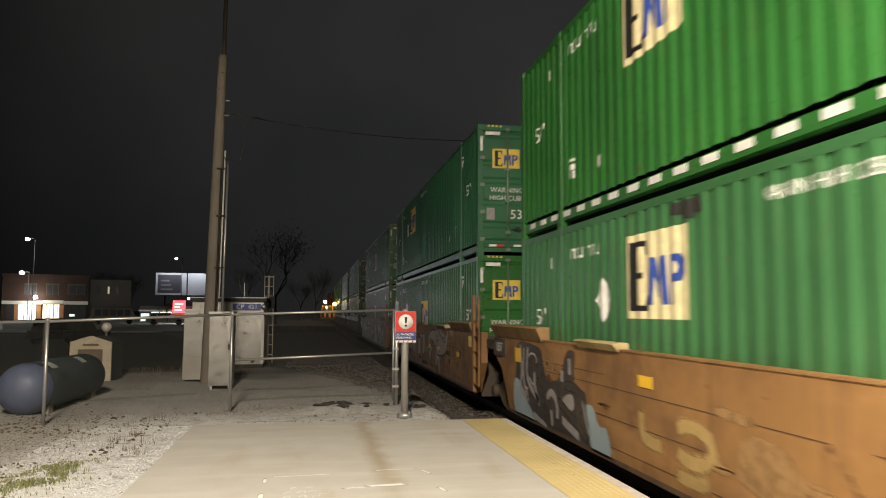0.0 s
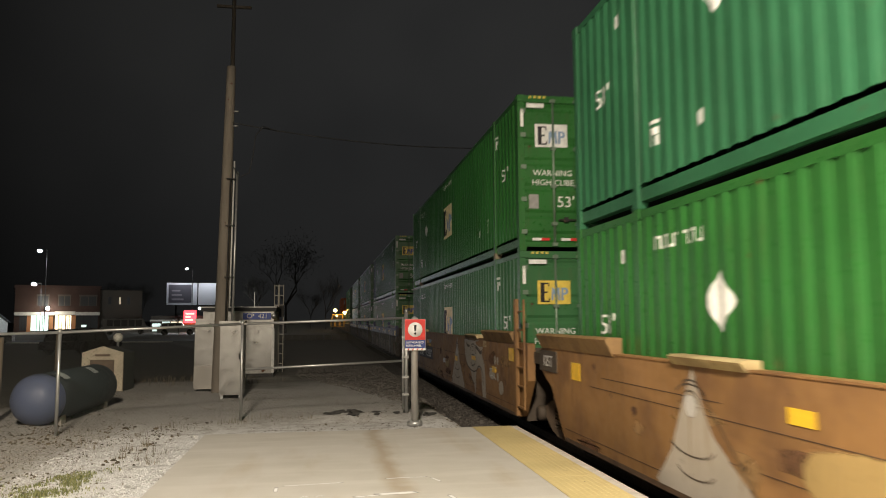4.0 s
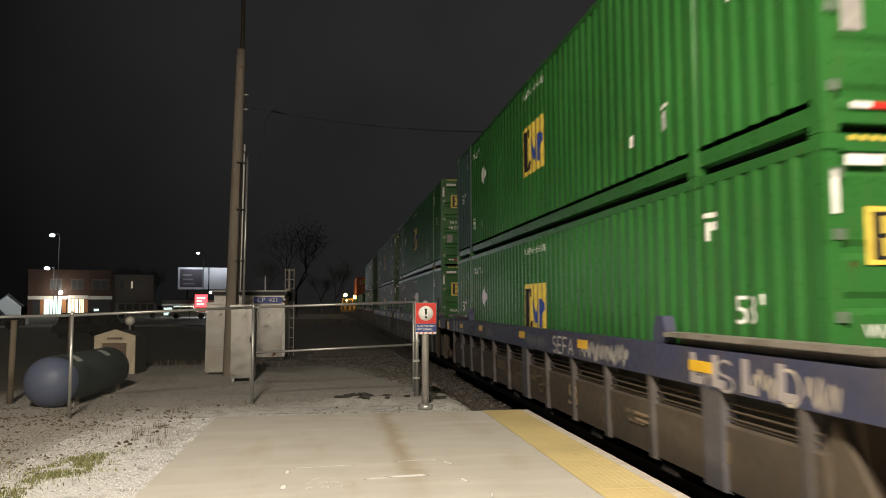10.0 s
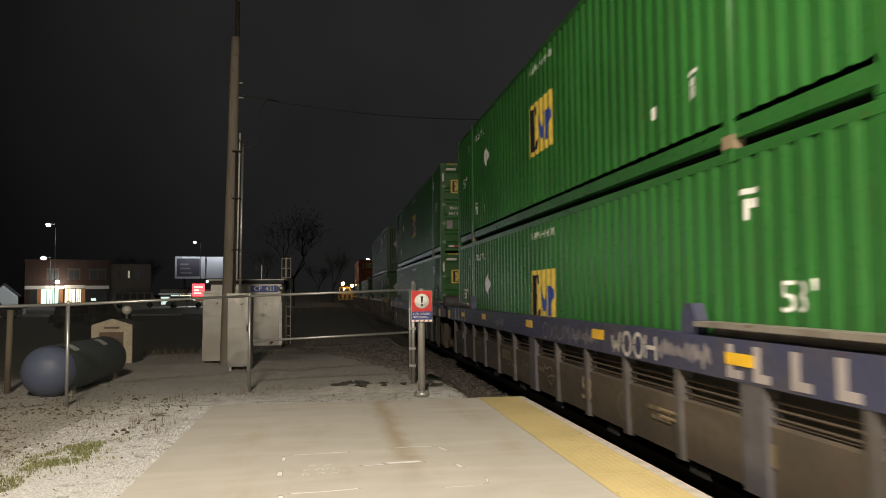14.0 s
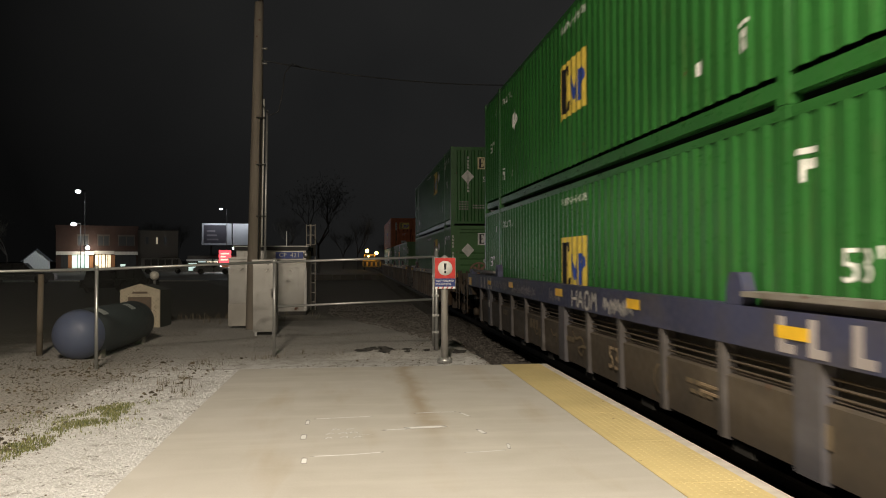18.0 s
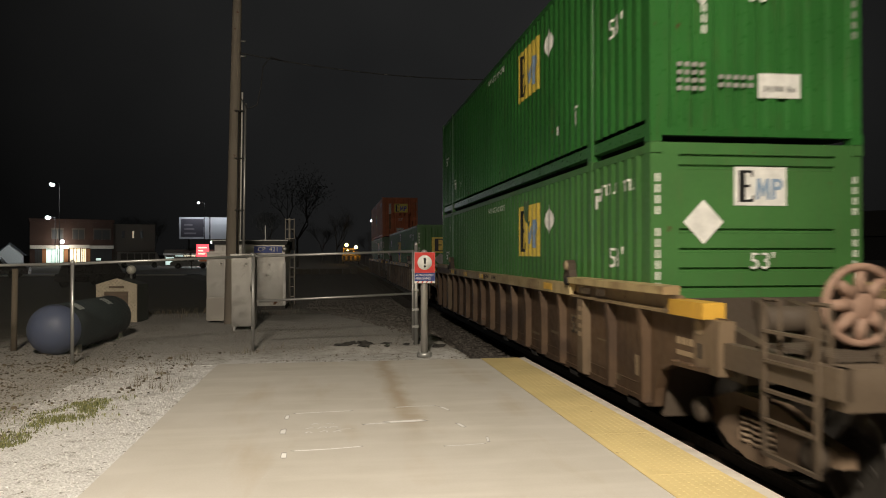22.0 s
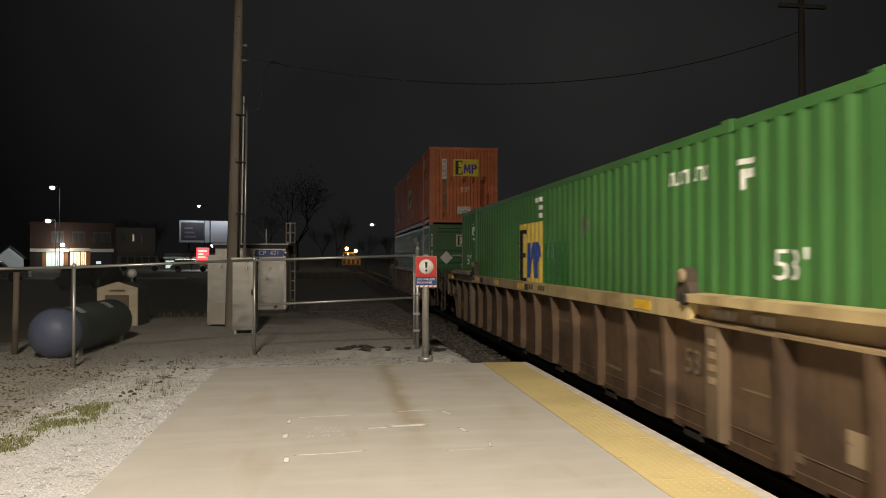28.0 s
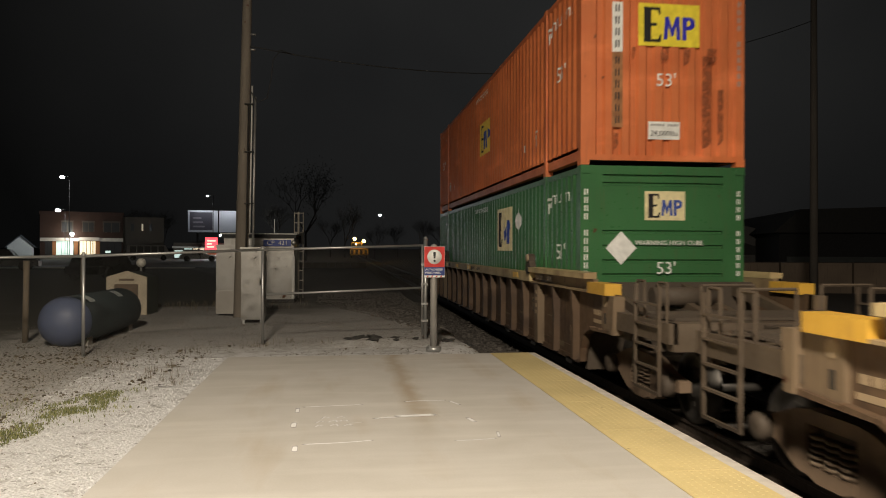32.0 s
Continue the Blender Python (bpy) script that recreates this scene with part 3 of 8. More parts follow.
        bars_end(bx, [(1.46 + 0.1 * k, 1.38 - 0.09 * j, 1.53 + 0.1 * k, 1.43 - 0.09 * j) for k in range(9) for j in range(3) if (k * 7 + j * 3 + seed) % 5], GREYD, 0.014)
        bars_end(bx, [(1.48, 0.72, 1.92, 1.0)] + ([(1.94, 0.74, 2.4, 0.98)] if seed % 2 else []), WHITE if seed % 2 else YELLOW, 0.012, "sticker")
    else:
        if front == "ribbed":
            bm = bmesh.new()
            prof = [(0.08, 0.16)]
            zs = [0.16, 0.6, 1.02, 1.25, 1.46, 1.68, 1.90, 2.62, BH - 0.13]
            for z0, z1 in zip(zs, zs[1:]):
                prof += [(0.05, z0), (0.05, z0 + 0.014), (0.012, z0 + 0.03), (0.012, z1 - 0.03), (0.05, z1 - 0.014)]
            prof += [(0.05, BH - 0.13), (0.08, BH - 0.13)]
            prism(bm, prof, "x", 0.34, BW - 0.34)
            part("end_wall", bm, paint, bx)
            for x0 in (0.12, BW - 0.34):
                bm = bmesh.new()
                box(bm, x0, 0.008, 0.16, x0 + 0.22, 0.055, BH - 0.13)
                part("end_stile", bm, paint, bx)
        else:
            bm = bmesh.new()
            n = 9
            w = (BW - 0.24) / n
            prof = []
            for k in range(n):
                x = 0.12 + w * k
                prof += [(x, 0.012), (x + w * 0.42, 0.012), (x + w * 0.55, 0.06), (x + w * 0.87, 0.06)]
            prof.append((BW - 0.12, 0.012))
            rows = [(bm.verts.new((x, y, 0.15)), bm.verts.new((x, y, BH - 0.12))) for x, y in prof]
            for (a, b), (c, d) in zip(rows, rows[1:]):
                bm.faces.new((a, c, d, b))
            part("end_wall", bm, paint, bx)
        if emblem == "big":
            emblem_end(bx, 0.62, 2.03, 1.70, 2.36, YELLOW, y=0.0)
            write("lettering", "53'", 0.26, WHITE, bx, on_end(1.66, 1.42, 0.0))
            bm = bmesh.new()
            prism(bm, [(0.70, 1.45), (1.0, 1.16), (1.30, 1.45), (1.0, 1.74 - 0.06)], "y", 0.0, 0.006)
            part("placard", bm, GREYD, bx, "grey weathered diamond placard")
            bars_end(bx, glyph_row(0.55, 1.2, 0.72, 0.8, 6) + glyph_row(1.4, 1.9, 0.72, 0.8, 5), GREYD, 0.0)
        else:
            orange = paint is ORANGE
            g = end_ground or CREAM
            if orange:
                emblem_end(bx, 0.89, 1.86, 1.81, 2.45, BRIGHT_Y, y=0.0, blue=BRIGHT_B)
                write("lettering", "53'", 0.28, WHITE, bx, on_end(1.33, 1.29, 0.0))
                bars_end(bx, [(1.05, 0.40, 1.55, 0.67)], WHITE, 0.0, "sticker")
                bars_end(bx, [(1.09 + 0.045 * k, 0.60, 1.12 + 0.045 * k, 0.635) for k in range(10) if k != 5], GREYD, -0.003)
                write("lettering", "24,000lbs", 0.115, BLACKD, bx, on_end(1.30, 0.49, -0.003))
                # an upright strip with dark characters, white above and weathered below
                bars_end(bx, [(0.48, 1.70, 0.645, 2.45)], WHITE, 0.0, "number_strip")
                bars_end(bx, [(0.48, 0.57, 0.645, 1.695)], STRIP_O, 0.0, "number_strip")
                for k in range(10):
                    bars_end(bx, glyph_row(0.515, 0.61, 2.30 - 0.178 * k - (0.07 if k > 3 else 0), 2.41 - 0.178 * k - (0.07 if k > 3 else 0), 1), BLACKD, -0.003)
                for dx, w, z0, z1 in ((0.78, 0.09, 1.55, 1.80), (1.24, 0.15, 1.52, 1.80), (1.60, 0.13, 1.50, 1.80), (1.98, 0.18, 1.52, 1.82), (1.90, 0.17, 0.25, 1.70), (0.50, 0.10, 0.2, 0.5), (2.15, 0.12, 0.3, 1.2)):
                    drip = bmesh.new()
                    soft_fill(drip, [(dx, z0), (dx + w * 0.6, z0 + 0.03), (dx + w, z0 + 0.1), (dx + w, z1), (dx, z1), (dx - 0.02, (z0 + z1) / 2)], lambda a, b: (a, 0.0065, b), 0.03)
                    part("rust_run", drip, RUST_RUN, bx, "brown rust run")
            else:
                up = 1 if front == "ribbed" and lower != "warn" else 0
                emblem_end(bx, 1.0, 1.64, 2.08 + 0.11 * up, 2.52 + 0.11 * up, g, blue=blue, y=0.0)
                write("lettering", "53'", 0.27, WHITE, bx, on_end(1.34, 1.70 if front != "ribbed" else 1.35 + 0.20 * up, 0.0))
                diamond_end(bx, 0.63, 1.80 if front != "ribbed" else 1.66 + 0.34 * up, 0.24, 0.0)
                if front == "ribbed":
                    if lower == "warn":
                        write("lettering", "WARNING HIGH CUBE", 0.105, WHITE, bx, on_end(1.39, 1.735, 0.0))
                else:
                    bars_end(bx, [(1.30, 0.52, 1.82, 0.80)], WHITE, 0.0, "sticker")
                    write("lettering", "34,000 lbs", 0.10, BLACKD, bx, on_end(1.56, 0.62, -0.003))
                    bars_end(bx, [(0.32 + 0.09 * k, 0.58 + 0.09 * j, 0.38 + 0.09 * k, 0.63 + 0.09 * j) for k in range(4) for j in range(4)] + [(0.82 + 0.09 * k, 0.63 + 0.09 * j, 0.88 + 0.09 * k, 0.68 + 0.09 * j) for k in range(5) for j in range(2)], GREYD, 0.0)
        # upright characters on the posts
        for k in range(11):
            z = BH - 0.40 - 0.122 * k
            if k == 4:
                continue
            if front == "ribbed" or emblem == "big":
                bars_end(bx, glyph_row(0.045, 0.125, z - 0.045, z + 0.045, 1), WHITE, -0.004)
            elif not orange_id(paint):
                bars_end(bx, glyph_row(0.60, 0.69, z - 0.045, z + 0.045, 1), WHITE, 0.0)
            bars_end(bx, glyph_row(BW - 0.125, BW - 0.055, z - 0.04, z + 0.04, 1), GREYD if front != "ribbed" else WHITE, -0.004)
    # long side by the platform: emblem, placard and small marks
    shapes = {"mid": (7.24, 8.70, 1.10, 2.01), "fore": (4.58, 6.03, 1.60, 2.53), "big": (8.05, 9.75, 1.10, 2.28)}
    emblem_side(bx, *(at or shapes[emblem]), ground, blue=blue)
    if paint is GREEN2 and emblem == "fore":
        for poly in ([(5.30, 2.25), (5.22, 2.60), (5.62, 2.62), (5.58, 2.34), (5.45, 2.20)], [(5.24, 2.12), (5.20, 2.24), (5.34, 2.22)]):
            wave_shape(bx, "torn_patch", poly, PLACARD_G, 0.013, "torn grey-green patch over the panel")
    if placard:
        diamond_side(bx, placard if emblem == "mid" else 4.0, 1.82 if emblem == "mid" else 2.2, 0.25)
    if emblem == "big":
        side_mark(bx, "placard", [(5.67, 6.13, lambda v: 2.11 - 0.27 * (1 - abs(v - 5.9) / 0.23), lambda v: 2.11 + 0.27 * (1 - abs(v - 5.9) / 0.23), POST, 0.007)], PLACARD_G, "peeled green-grey diamond placard")
    ids = {"mid": (12.7, 13.75), "fore": (0.5, 1.6), "big": (2.4, 3.2)}[emblem]
    q = []
    if emblem != "big":
        a, b = (7.22, 8.70) if not at else (at[0] - 2.55, at[0] - 1.2)
        if emblem == "fore":
            a, b = 7.3, 8.85
        wave_letters(bx, "WARNING HIGH CUBE", 0.17, WHITE, (a + b) / 2, 2.60, b - a)
    w = (ids[1] - ids[0]) / 8
    for k in range(11):
        if k != 4:
            c = ids[0] + (ids[1] - ids[0]) * k / 11
            q += [(c, c + 0.022, 2.40, 2.54, POST, 0.006), (c + 0.022, c + 0.06, 2.51 if k % 2 else 2.40, 2.54 if k % 2 else 2.43, POST, 0.006)]
    for y in (2.55, 13.55):
        q += [(y + 0.11, y + 0.15, 0.62, 0.82, POST, 0.006), (y, y + 0.10, 0.74, 0.82, POST, 0.006), (y, y + 0.04, 0.62, 0.73, POST, 0.006), (y - 0.03, y + 0.18, 0.86, 0.90, POST, 0.006)]
    q += [(3.42, 3.58, 0.62, 0.76, POST, 0.006), (12.55, 12.7, 0.60, 0.74, POST, 0.006)]
    q += [(1.70, 1.75, 2.24, 2.42, POST, 0.006), (1.58, 1.69, 2.34, 2.42, POST, 0.006), (1.54, 1.80, 2.46, 2.51, POST, 0.006), (14.5, 14.64, 2.32, 2.48, POST, 0.006)][:3 if emblem == "big" else 4]
    if emblem == "big":
        q += [(14.62, 14.67, 2.24, 2.44, POST, 0.006), (14.53, 14.57, 2.20, 2.40, POST, 0.006), (14.40, 14.44, 2.20, 2.44, POST, 0.006), (14.29, 14.39, 2.33, 2.44, POST, 0.006), (14.28, 14.62, 2.10, 2.15, POST, 0.006), (14.40, 14.58, 2.49, 2.52, POST, 0.006), (8.0, 8.5, 2.62, 2.70, POST, 0.006), (8.1, 8.4, 2.48, 2.56, POST, 0.006), (8.12, 8.36, 2.34, 2.42, POST, 0.006)]
        side_mark(bx, "old_paint", [(6.62, 6.90, 1.25, 1.92, POST, 0.003), (6.96, 7.16, 1.25, 1.92, POST, 0.003), (7.24, 7.94, 1.22, 1.90, POST, 0.003)], GREEN, "patch of fresher green where a panel was")
    n53 = (1.05, 15.1)
    side_mark(bx, "small_marking", q, WHITE)
    for y in n53:
        wave_letters(bx, "53'", 0.36, WHITE, y, 1.58)
    if ground is CREAM and at and not dash and paint is GREEN4 and front == "door":
        for y, z, h in ((10.1, 2.60, 0.16), (10.3, 2.56, 0.2), (10.52, 2.62, 0.14)):
            wave_shape(bx, "scorch", [(y, z), (y + 0.2, z + 0.02), (y + 0.22, z + h), (y + 0.01, z + h - 0.01)], DARK, 0.007, "dark scraped patch under the rail")
    if dash:
        for k in range(28):
            bm = bmesh.new()
            prism(bm, [(0.040, 0.215), (0.028, 0.215), (0.028, 0.135), (0.040, 0.135)], "y", 0.35 + 0.56 * k, 0.62 + 0.56 * k)
            part("reflective_strip", bm, WHITE, bx, "white reflective dash")
    return bx


def orange_id(paint):
    return paint is ORANGE


GAUGE_X = 3.50          # side of the containers by the platform
BASE_L, BASE_U = -0.056, 2.845
"""Fronts of the nine stacks along the track when the clip starts."""
FRONT = [-3.79, 15.84, 35.12, 58.71, 78.16, 97.65, 121.08, 144.77, 168.09]
ROLLING = []


def rolls(ob, y, z=0.0, x=GAUGE_X):
    """Puts a thing on the train at y along the track, to be keyed in motions()."""
    ob.matrix_basis = pose(x, y, z)
    ROLLING.append((ob, x, y, z))
    return ob


GL = "green corrugated steel container sitting low in a well car"
GU = "green corrugated steel container stacked on another container"
STACKS = [
    (dict(paint=GREEN4, ground=CREAM, label=GL, at=(10.38, 11.86, 1.60, 2.53), placard=12.54), dict(paint=GREEN, ground=CREAM, dash=True, label="green corrugated container with white dashes along its foot", at=(10.38, 11.86, 1.60, 2.53), placard=0)),
    (dict(paint=GREEN, seed=2, label=GL), dict(paint=GREEN3, seed=3, label="dark green corrugated steel container stacked on another", at=(10.1, 11.6, 1.60, 2.48), placard=12.28)),
    (dict(paint=GREEN4, ground=CREAM, blue=GREYBLUE, seed=4, label=GL, placard=0), dict(paint=GREEN, ground=CREAM, blue=GREYBLUE, seed=5, label=GU, end_ground=WHITE)),
    (dict(paint=GREEN, seed=7, label=GL), dict(paint=GREEN, seed=9, rear_paint=TEAL, label="green corrugated container with its rear field repainted grey-green")),
    (dict(paint=GREEN, seed=6, label=GL), dict(paint=GREEN, seed=8, label=GU)),
    (dict(paint=GREEN, seed=10, label=GL, placard=0), dict(paint=GREEN, seed=12, label=GU)),
    (dict(paint=GREEN2, front="ribbed", emblem="fore", end_ground=WHITE, blue=GREYBLUE, label="faded green container with a ribbed end in a well car"), dict(paint=GREEN, front="wave", emblem="fore", end_ground=CREAM, blue=GREYBLUE, label=GU)),
    (dict(paint=GREEN2, front="wave", emblem="big", label="faded green corrugated container riding alone in a well car", placard=0), None),
    (dict(paint=GREEN4, front="ribbed", emblem="fore", end_ground=CREAM, ground=CREAM, lower="warn", label="green container with a ribbed end under an orange one"), dict(paint=ORANGE, front="wave", emblem="fore", at=(6.95, 8.25, 1.10, 1.92), placard=0, label="rusty orange corrugated steel container stacked on a green one")),
]
for y, (low, up) in zip(FRONT, STACKS):
    rolls(container(**low), y, BASE_L)
    if up:
        rolls(container(**up), y, BASE_U)

# ---- well cars; local y 0 is the leading face of the boxes, z is over the platform ----
MID = BW / 2
RAIL = -0.42
WHEEL_R = 0.42
SPINNING = []


def wheelset(bogie, y):
    ax = new("wheelset")
    ax.parent = bogie
    bm = bmesh.new()
    tube(bm, (-0.98, 0, 0), (0.98, 0, 0), 0.075, n=12)
    me = finish("axle", bm, WHEELM)
    ax.data = None
    part("axle", me, None, ax)
    for s in (-1, 1):
        bm = bmesh.new()
        x = s * 0.75
        prof = [(0.10, x + s * 0.09), (0.12, x + s * 0.03), (0.30, x + s * 0.015), (0.36, x + s * 0.05), (WHEEL_R - 0.005, x + s * 0.055), (WHEEL_R, x - s * 0.06), (WHEEL_R + 0.025, x - s * 0.075), (WHEEL_R + 0.02, x - s * 0.09), (0.34, x - s * 0.08), (0.28, x - s * 0.02), (0.10, x - s * 0.06)]
        lathe(bm, prof, 28, "x")
        for k in range(6):
            a = k * math.pi / 3
            tube(bm, (x + s * 0.01, 0.2 * math.cos(a), 0.2 * math.sin(a)), (x + s * 0.035, 0.2 * math.cos(a), 0.2 * math.sin(a)), 0.03, n=6)
        part("wheel", bm, WHEELM, ax, "dull steel wheel")
    ax.matrix_basis = pose(0, y, 0)
    SPINNING.append((ax, y))
    return ax


SPRINGM = painted("dusty_spring_steel", (0.23, 0.17, 0.115), 0.7, 0.4)


def bogie(y, z=0.0):
    """A three-piece freight truck with its two wheelsets."""
    bg = thing("rail_truck", "grimy cast iron two-axle freight truck under a well car", "rail truck", group="trucks of the train")
    for s in (-1, 1):
        bm = bmesh.new()
        x = s * 1.0
        out = [(-1.12, 0.10), (-1.12, -0.02), (-0.74, -0.06), (-0.44, -0.22), (0.44, -0.22), (0.74, -0.06), (1.12, -0.02), (1.12, 0.10), (0.80, 0.15), (0.46, 0.27), (-0.46, 0.27), (-0.80, 0.15)]
        win = [(-0.30, -0.12), (0.30, -0.12), (0.30, 0.16), (-0.30, 0.16)]
        # frame ring round the spring opening
        prism(bm, [out[0], out[1], out[2], out[3], (-0.30, -0.24), (-0.30, 0.30), out[10], out[11]], "x", x - 0.07, x + 0.07)
        prism(bm, [(0.30, -0.24), out[4], out[5], out[6], out[7], out[8], out[9], (0.30, 0.30)], "x", x - 0.07, x + 0.07)
        prism(bm, [(-0.30, -0.22), (-0.16, -0.27), (0.16, -0.27), (0.30, -0.22), (0.30, -0.14), (-0.30, -0.14)], "x", x - 0.08, x + 0.08)
        box(bm, x - 0.07, -0.30, 0.18, x + 0.07, 0.30, 0.30)
        part("side_frame", bm, TRUCKM, bg, "dusty cast side frame")
        for k in (-0.18, 0.0, 0.18):
            bm = bmesh.new()
            for j in range(5):
                lathe(bm, [(0.075, -0.13 + j * 0.052), (0.085, -0.115 + j * 0.052), (0.075, -0.10 + j * 0.052)], 10, "z", (x + s * 0.02, k, 0))
            part("coil_spring", bm, SPRINGM, bg, "dusty coil spring")
        for y2 in (-0.89, 0.89):
            bm = bmesh.new()
            lathe(bm, [(0.04, x + s * 0.05), (0.13, x + s * 0.05), (0.13, x + s * 0.15), (0.10, x + s * 0.19), (0.03, x + s * 0.19)], 14, "x", (0, y2, 0.02))
            part("bearing_cap", bm, FRAMEM, bg)
    bm = bmesh.new()
    box(bm, -1.0, -0.2, 0.02, 1.0, 0.2, 0.26)
    part("bolster", bm, FRAMEM, bg)
    for y2 in (-0.89, 0.89):
        wheelset(bg, y2)
    return rolls(bg, y, 0.0, GAUGE_X + MID)


def reflector(car, y, z, w=0.42, h=0.13, x=-0.172, m=REFLECT):
    bm = bmesh.new()
    box(bm, x, y - w / 2, z - h / 2, x + 0.006, y + w / 2, z + h / 2)
    part("reflector", bm, m, car, "yellow reflective sheet")


def ladder(car, y0, y1, z0, z1, x=-0.15, n=4, m=FRAME_L):
    bm = bmesh.new()
    a, b = min(y0, y1), max(y0, y1)
    prism(bm, [(a - 0.018, z1), (a - 0.018, z0), (b + 0.018, z0), (b + 0.018, z1), (b - 0.018, z1), (b - 0.018, z0 + 0.03), (a + 0.018, z0 + 0.03), (a + 0.018, z1)], "x", x - 0.02, x + 0.012)
    lad = part("ladder", bm, m, car)
    for k in range(n):
        z = z0 + 0.05 + (z1 - z0 - 0.25) * (k + 1) / n
        bm = bmesh.new()
        box(bm, x - 0.025, min(y0, y1), z - 0.012, x + 0.02, max(y0, y1), z + 0.012)
        part("rung", bm, m, lad)


def grab(car, pts, m=FRAME_L, r=0.018):
    bm = bmesh.new()
    pipe(bm, pts, r, 6)
    part("grab_iron", bm, m, car)


BRAKE_RUST = painted("brake_wheel_rust", (0.26, 0.165, 0.12), 0.7, 0.8, dirt=(0.08, 0.045, 0.03), grain=6)


def end_platform(car, s, y_box, light=FRAME_L, tall=False, brake=False):
    """The open end over a truck: deck, bolster, sills, steps and coupler. s is -1 at the leading end, +1 at the trailing end."""
    Y = lambda d: y_box + s * d
    def B(bm, x0, d0, z0, x1, d1, z1):
        box(bm, x0, min(Y(d0), Y(d1)), z0, x1, max(Y(d0), Y(d1)), z1)
    bm = bmesh.new()
    B(bm, MID - 0.33, 0.5, 0.42, MID + 0.33, 3.35, 0.78)
    part("centre_sill", bm, FRAMEM, car)
    bm = bmesh.new()
    B(bm, 0.0, 1.45, 0.46, BW, 1.95, 0.72)
    part("bolster", bm, FRAMEM, car)
    bm = bmesh.new()
    B(bm, -0.05, 3.05, 0.50, BW + 0.05, 3.28, 0.80)
    part("end_sill", bm, light, car)
    for k in range(9):
        bm = bmesh.new()
        B(bm, 0.1, 2.05 + 0.11 * k, 0.80, BW - 0.1, 2.10 + 0.11 * k, 0.83)
        part("walkway_slat", bm, FRAMEM, car)
    for x in (-0.10, BW):
        bm = bmesh.new()
        B(bm, x, 1.6, 0.58, x + 0.10, 3.28, 0.80)
        part("side_bracket", bm, light, car)
    bm = bmesh.new()
    B(bm, 0.02, 0.16, -0.16, BW - 0.02, 0.28, 1.10)
    part("well_end_wall", bm, FRAMEM, car)
    # slanting braces from the end wall down to the sill
    for x in (0.25, MID - 0.25, MID + 0.15, BW - 0.35):
        bm = bmesh.new()
        pts = [(Y(0.28), 1.08), (Y(0.28), 0.9), (Y(1.6), 0.72), (Y(1.75), 0.78)]
        prism(bm, pts, "x", x, x + 0.1)
        part("brace", bm, light, car)
    bm = bmesh.new()
    B(bm, MID - 0.12, 3.3, 0.42, MID + 0.12, 3.55, 0.66)
    B(bm, MID - 0.2, 3.5, 0.40, MID + 0.14, 3.78, 0.70)
    soften(bm, 0.03)
    part("coupler", bm, DARK, car)
    bm = bmesh.new()
    pipe(bm, [(MID + 0.35, Y(3.2), 0.5), (MID + 0.3, Y(3.5), 0.2), (MID + 0.1, Y(3.75), 0.12)], 0.025, 6)
    part("air_hose", bm, DARK, car)
    ladder(car, Y(2.42), Y(3.08), 0.0, 1.18, -0.12, 4, light)
    ladder(car, Y(2.42), Y(3.15), -0.02, 1.14, BW + 0.12, 4, light)
    top = 1.62 if tall else 1.22
    for d in (2.3, 2.9):
        grab(car, [(-0.05, Y(d), 0.80), (-0.05, Y(d), top), (-0.05, Y(d + 0.22), top), (-0.05, Y(d + 0.22), 0.80)], light)
    if tall:
        for d, w in ((2.12, 0.05), (3.2, 0.06)):
            bm = bmesh.new()
            B(bm, -0.12, d, 0.5, -0.02, d + w, top + 0.02)
            soften(bm, 0.01)
            part("side_post", bm, GUIDEM, car, "worn grey upright post")
    grab(car, [(0.3, Y(3.2), 0.8), (0.3, Y(3.2), 1.2), (0.9, Y(3.2), 1.2), (0.9, Y(3.2), 0.8)], light)
    grab(car, [(BW - 0.3, Y(3.2), 0.8), (BW - 0.3, Y(3.2), 1.2), (BW - 0.9, Y(3.2), 1.2), (BW - 0.9, Y(3.2), 0.8)], light)
    bm = bmesh.new()
    tube(bm, (0.2, Y(2.55), 0.62), (BW - 0.5, Y(2.75), 0.62), 0.03, n=6)
    part("brake_rod", bm, FRAMEM, car)
    bm = bmesh.new()
    tube(bm, (0.6, Y(1.2), 0.95), (1.5, Y(1.2), 0.95), 0.13, n=14)
    part("air_reservoir", bm, FRAMEM, car)
    if brake:
        bm = bmesh.new()
        c = Vector((0.62, Y(2.55), 1.18 if brake is True else 1.36))
        q = 1.0 if brake is True else 0.78
        lathe(bm, [(r * q, c.y + d) for r, d in ((0.275, -0.025), (0.31, -0.035), (0.335, -0.02), (0.335, 0.015), (0.31, 0.03), (0.275, 0.015), (0.275, -0.025))], 32, "y", (c.x, 0, c.z))
        bmesh.ops.delete(bm, geom=[f for f in bm.faces if len(f.verts) > 8], context="FACES_ONLY")
        bmesh.ops.remove_doubles(bm, verts=bm.verts, dist=0.0005)
        for k in range(8):
            a = 2 * math.pi * k / 8
            tube(bm, c + Vector((0.1 * math.cos(a), 0, 0.1 * math.sin(a))), c + Vector((0.31 * q * math.cos(a), 0.02, 0.31 * q * math.sin(a))), *((0.06, 0.034) if brake is True else (0.036, 0.014)), n=8)
        lathe(bm, [(0.02, c.y - 0.05), (0.10, c.y - 0.04), (0.16, c.y + 0.0), (0.12, c.y + 0.05), (0.02, c.y + 0.06)], 16, "y", (c.x, 0, c.z))
        tube(bm, c, c + Vector((0, 0.2, 0)), 0.04, n=8)
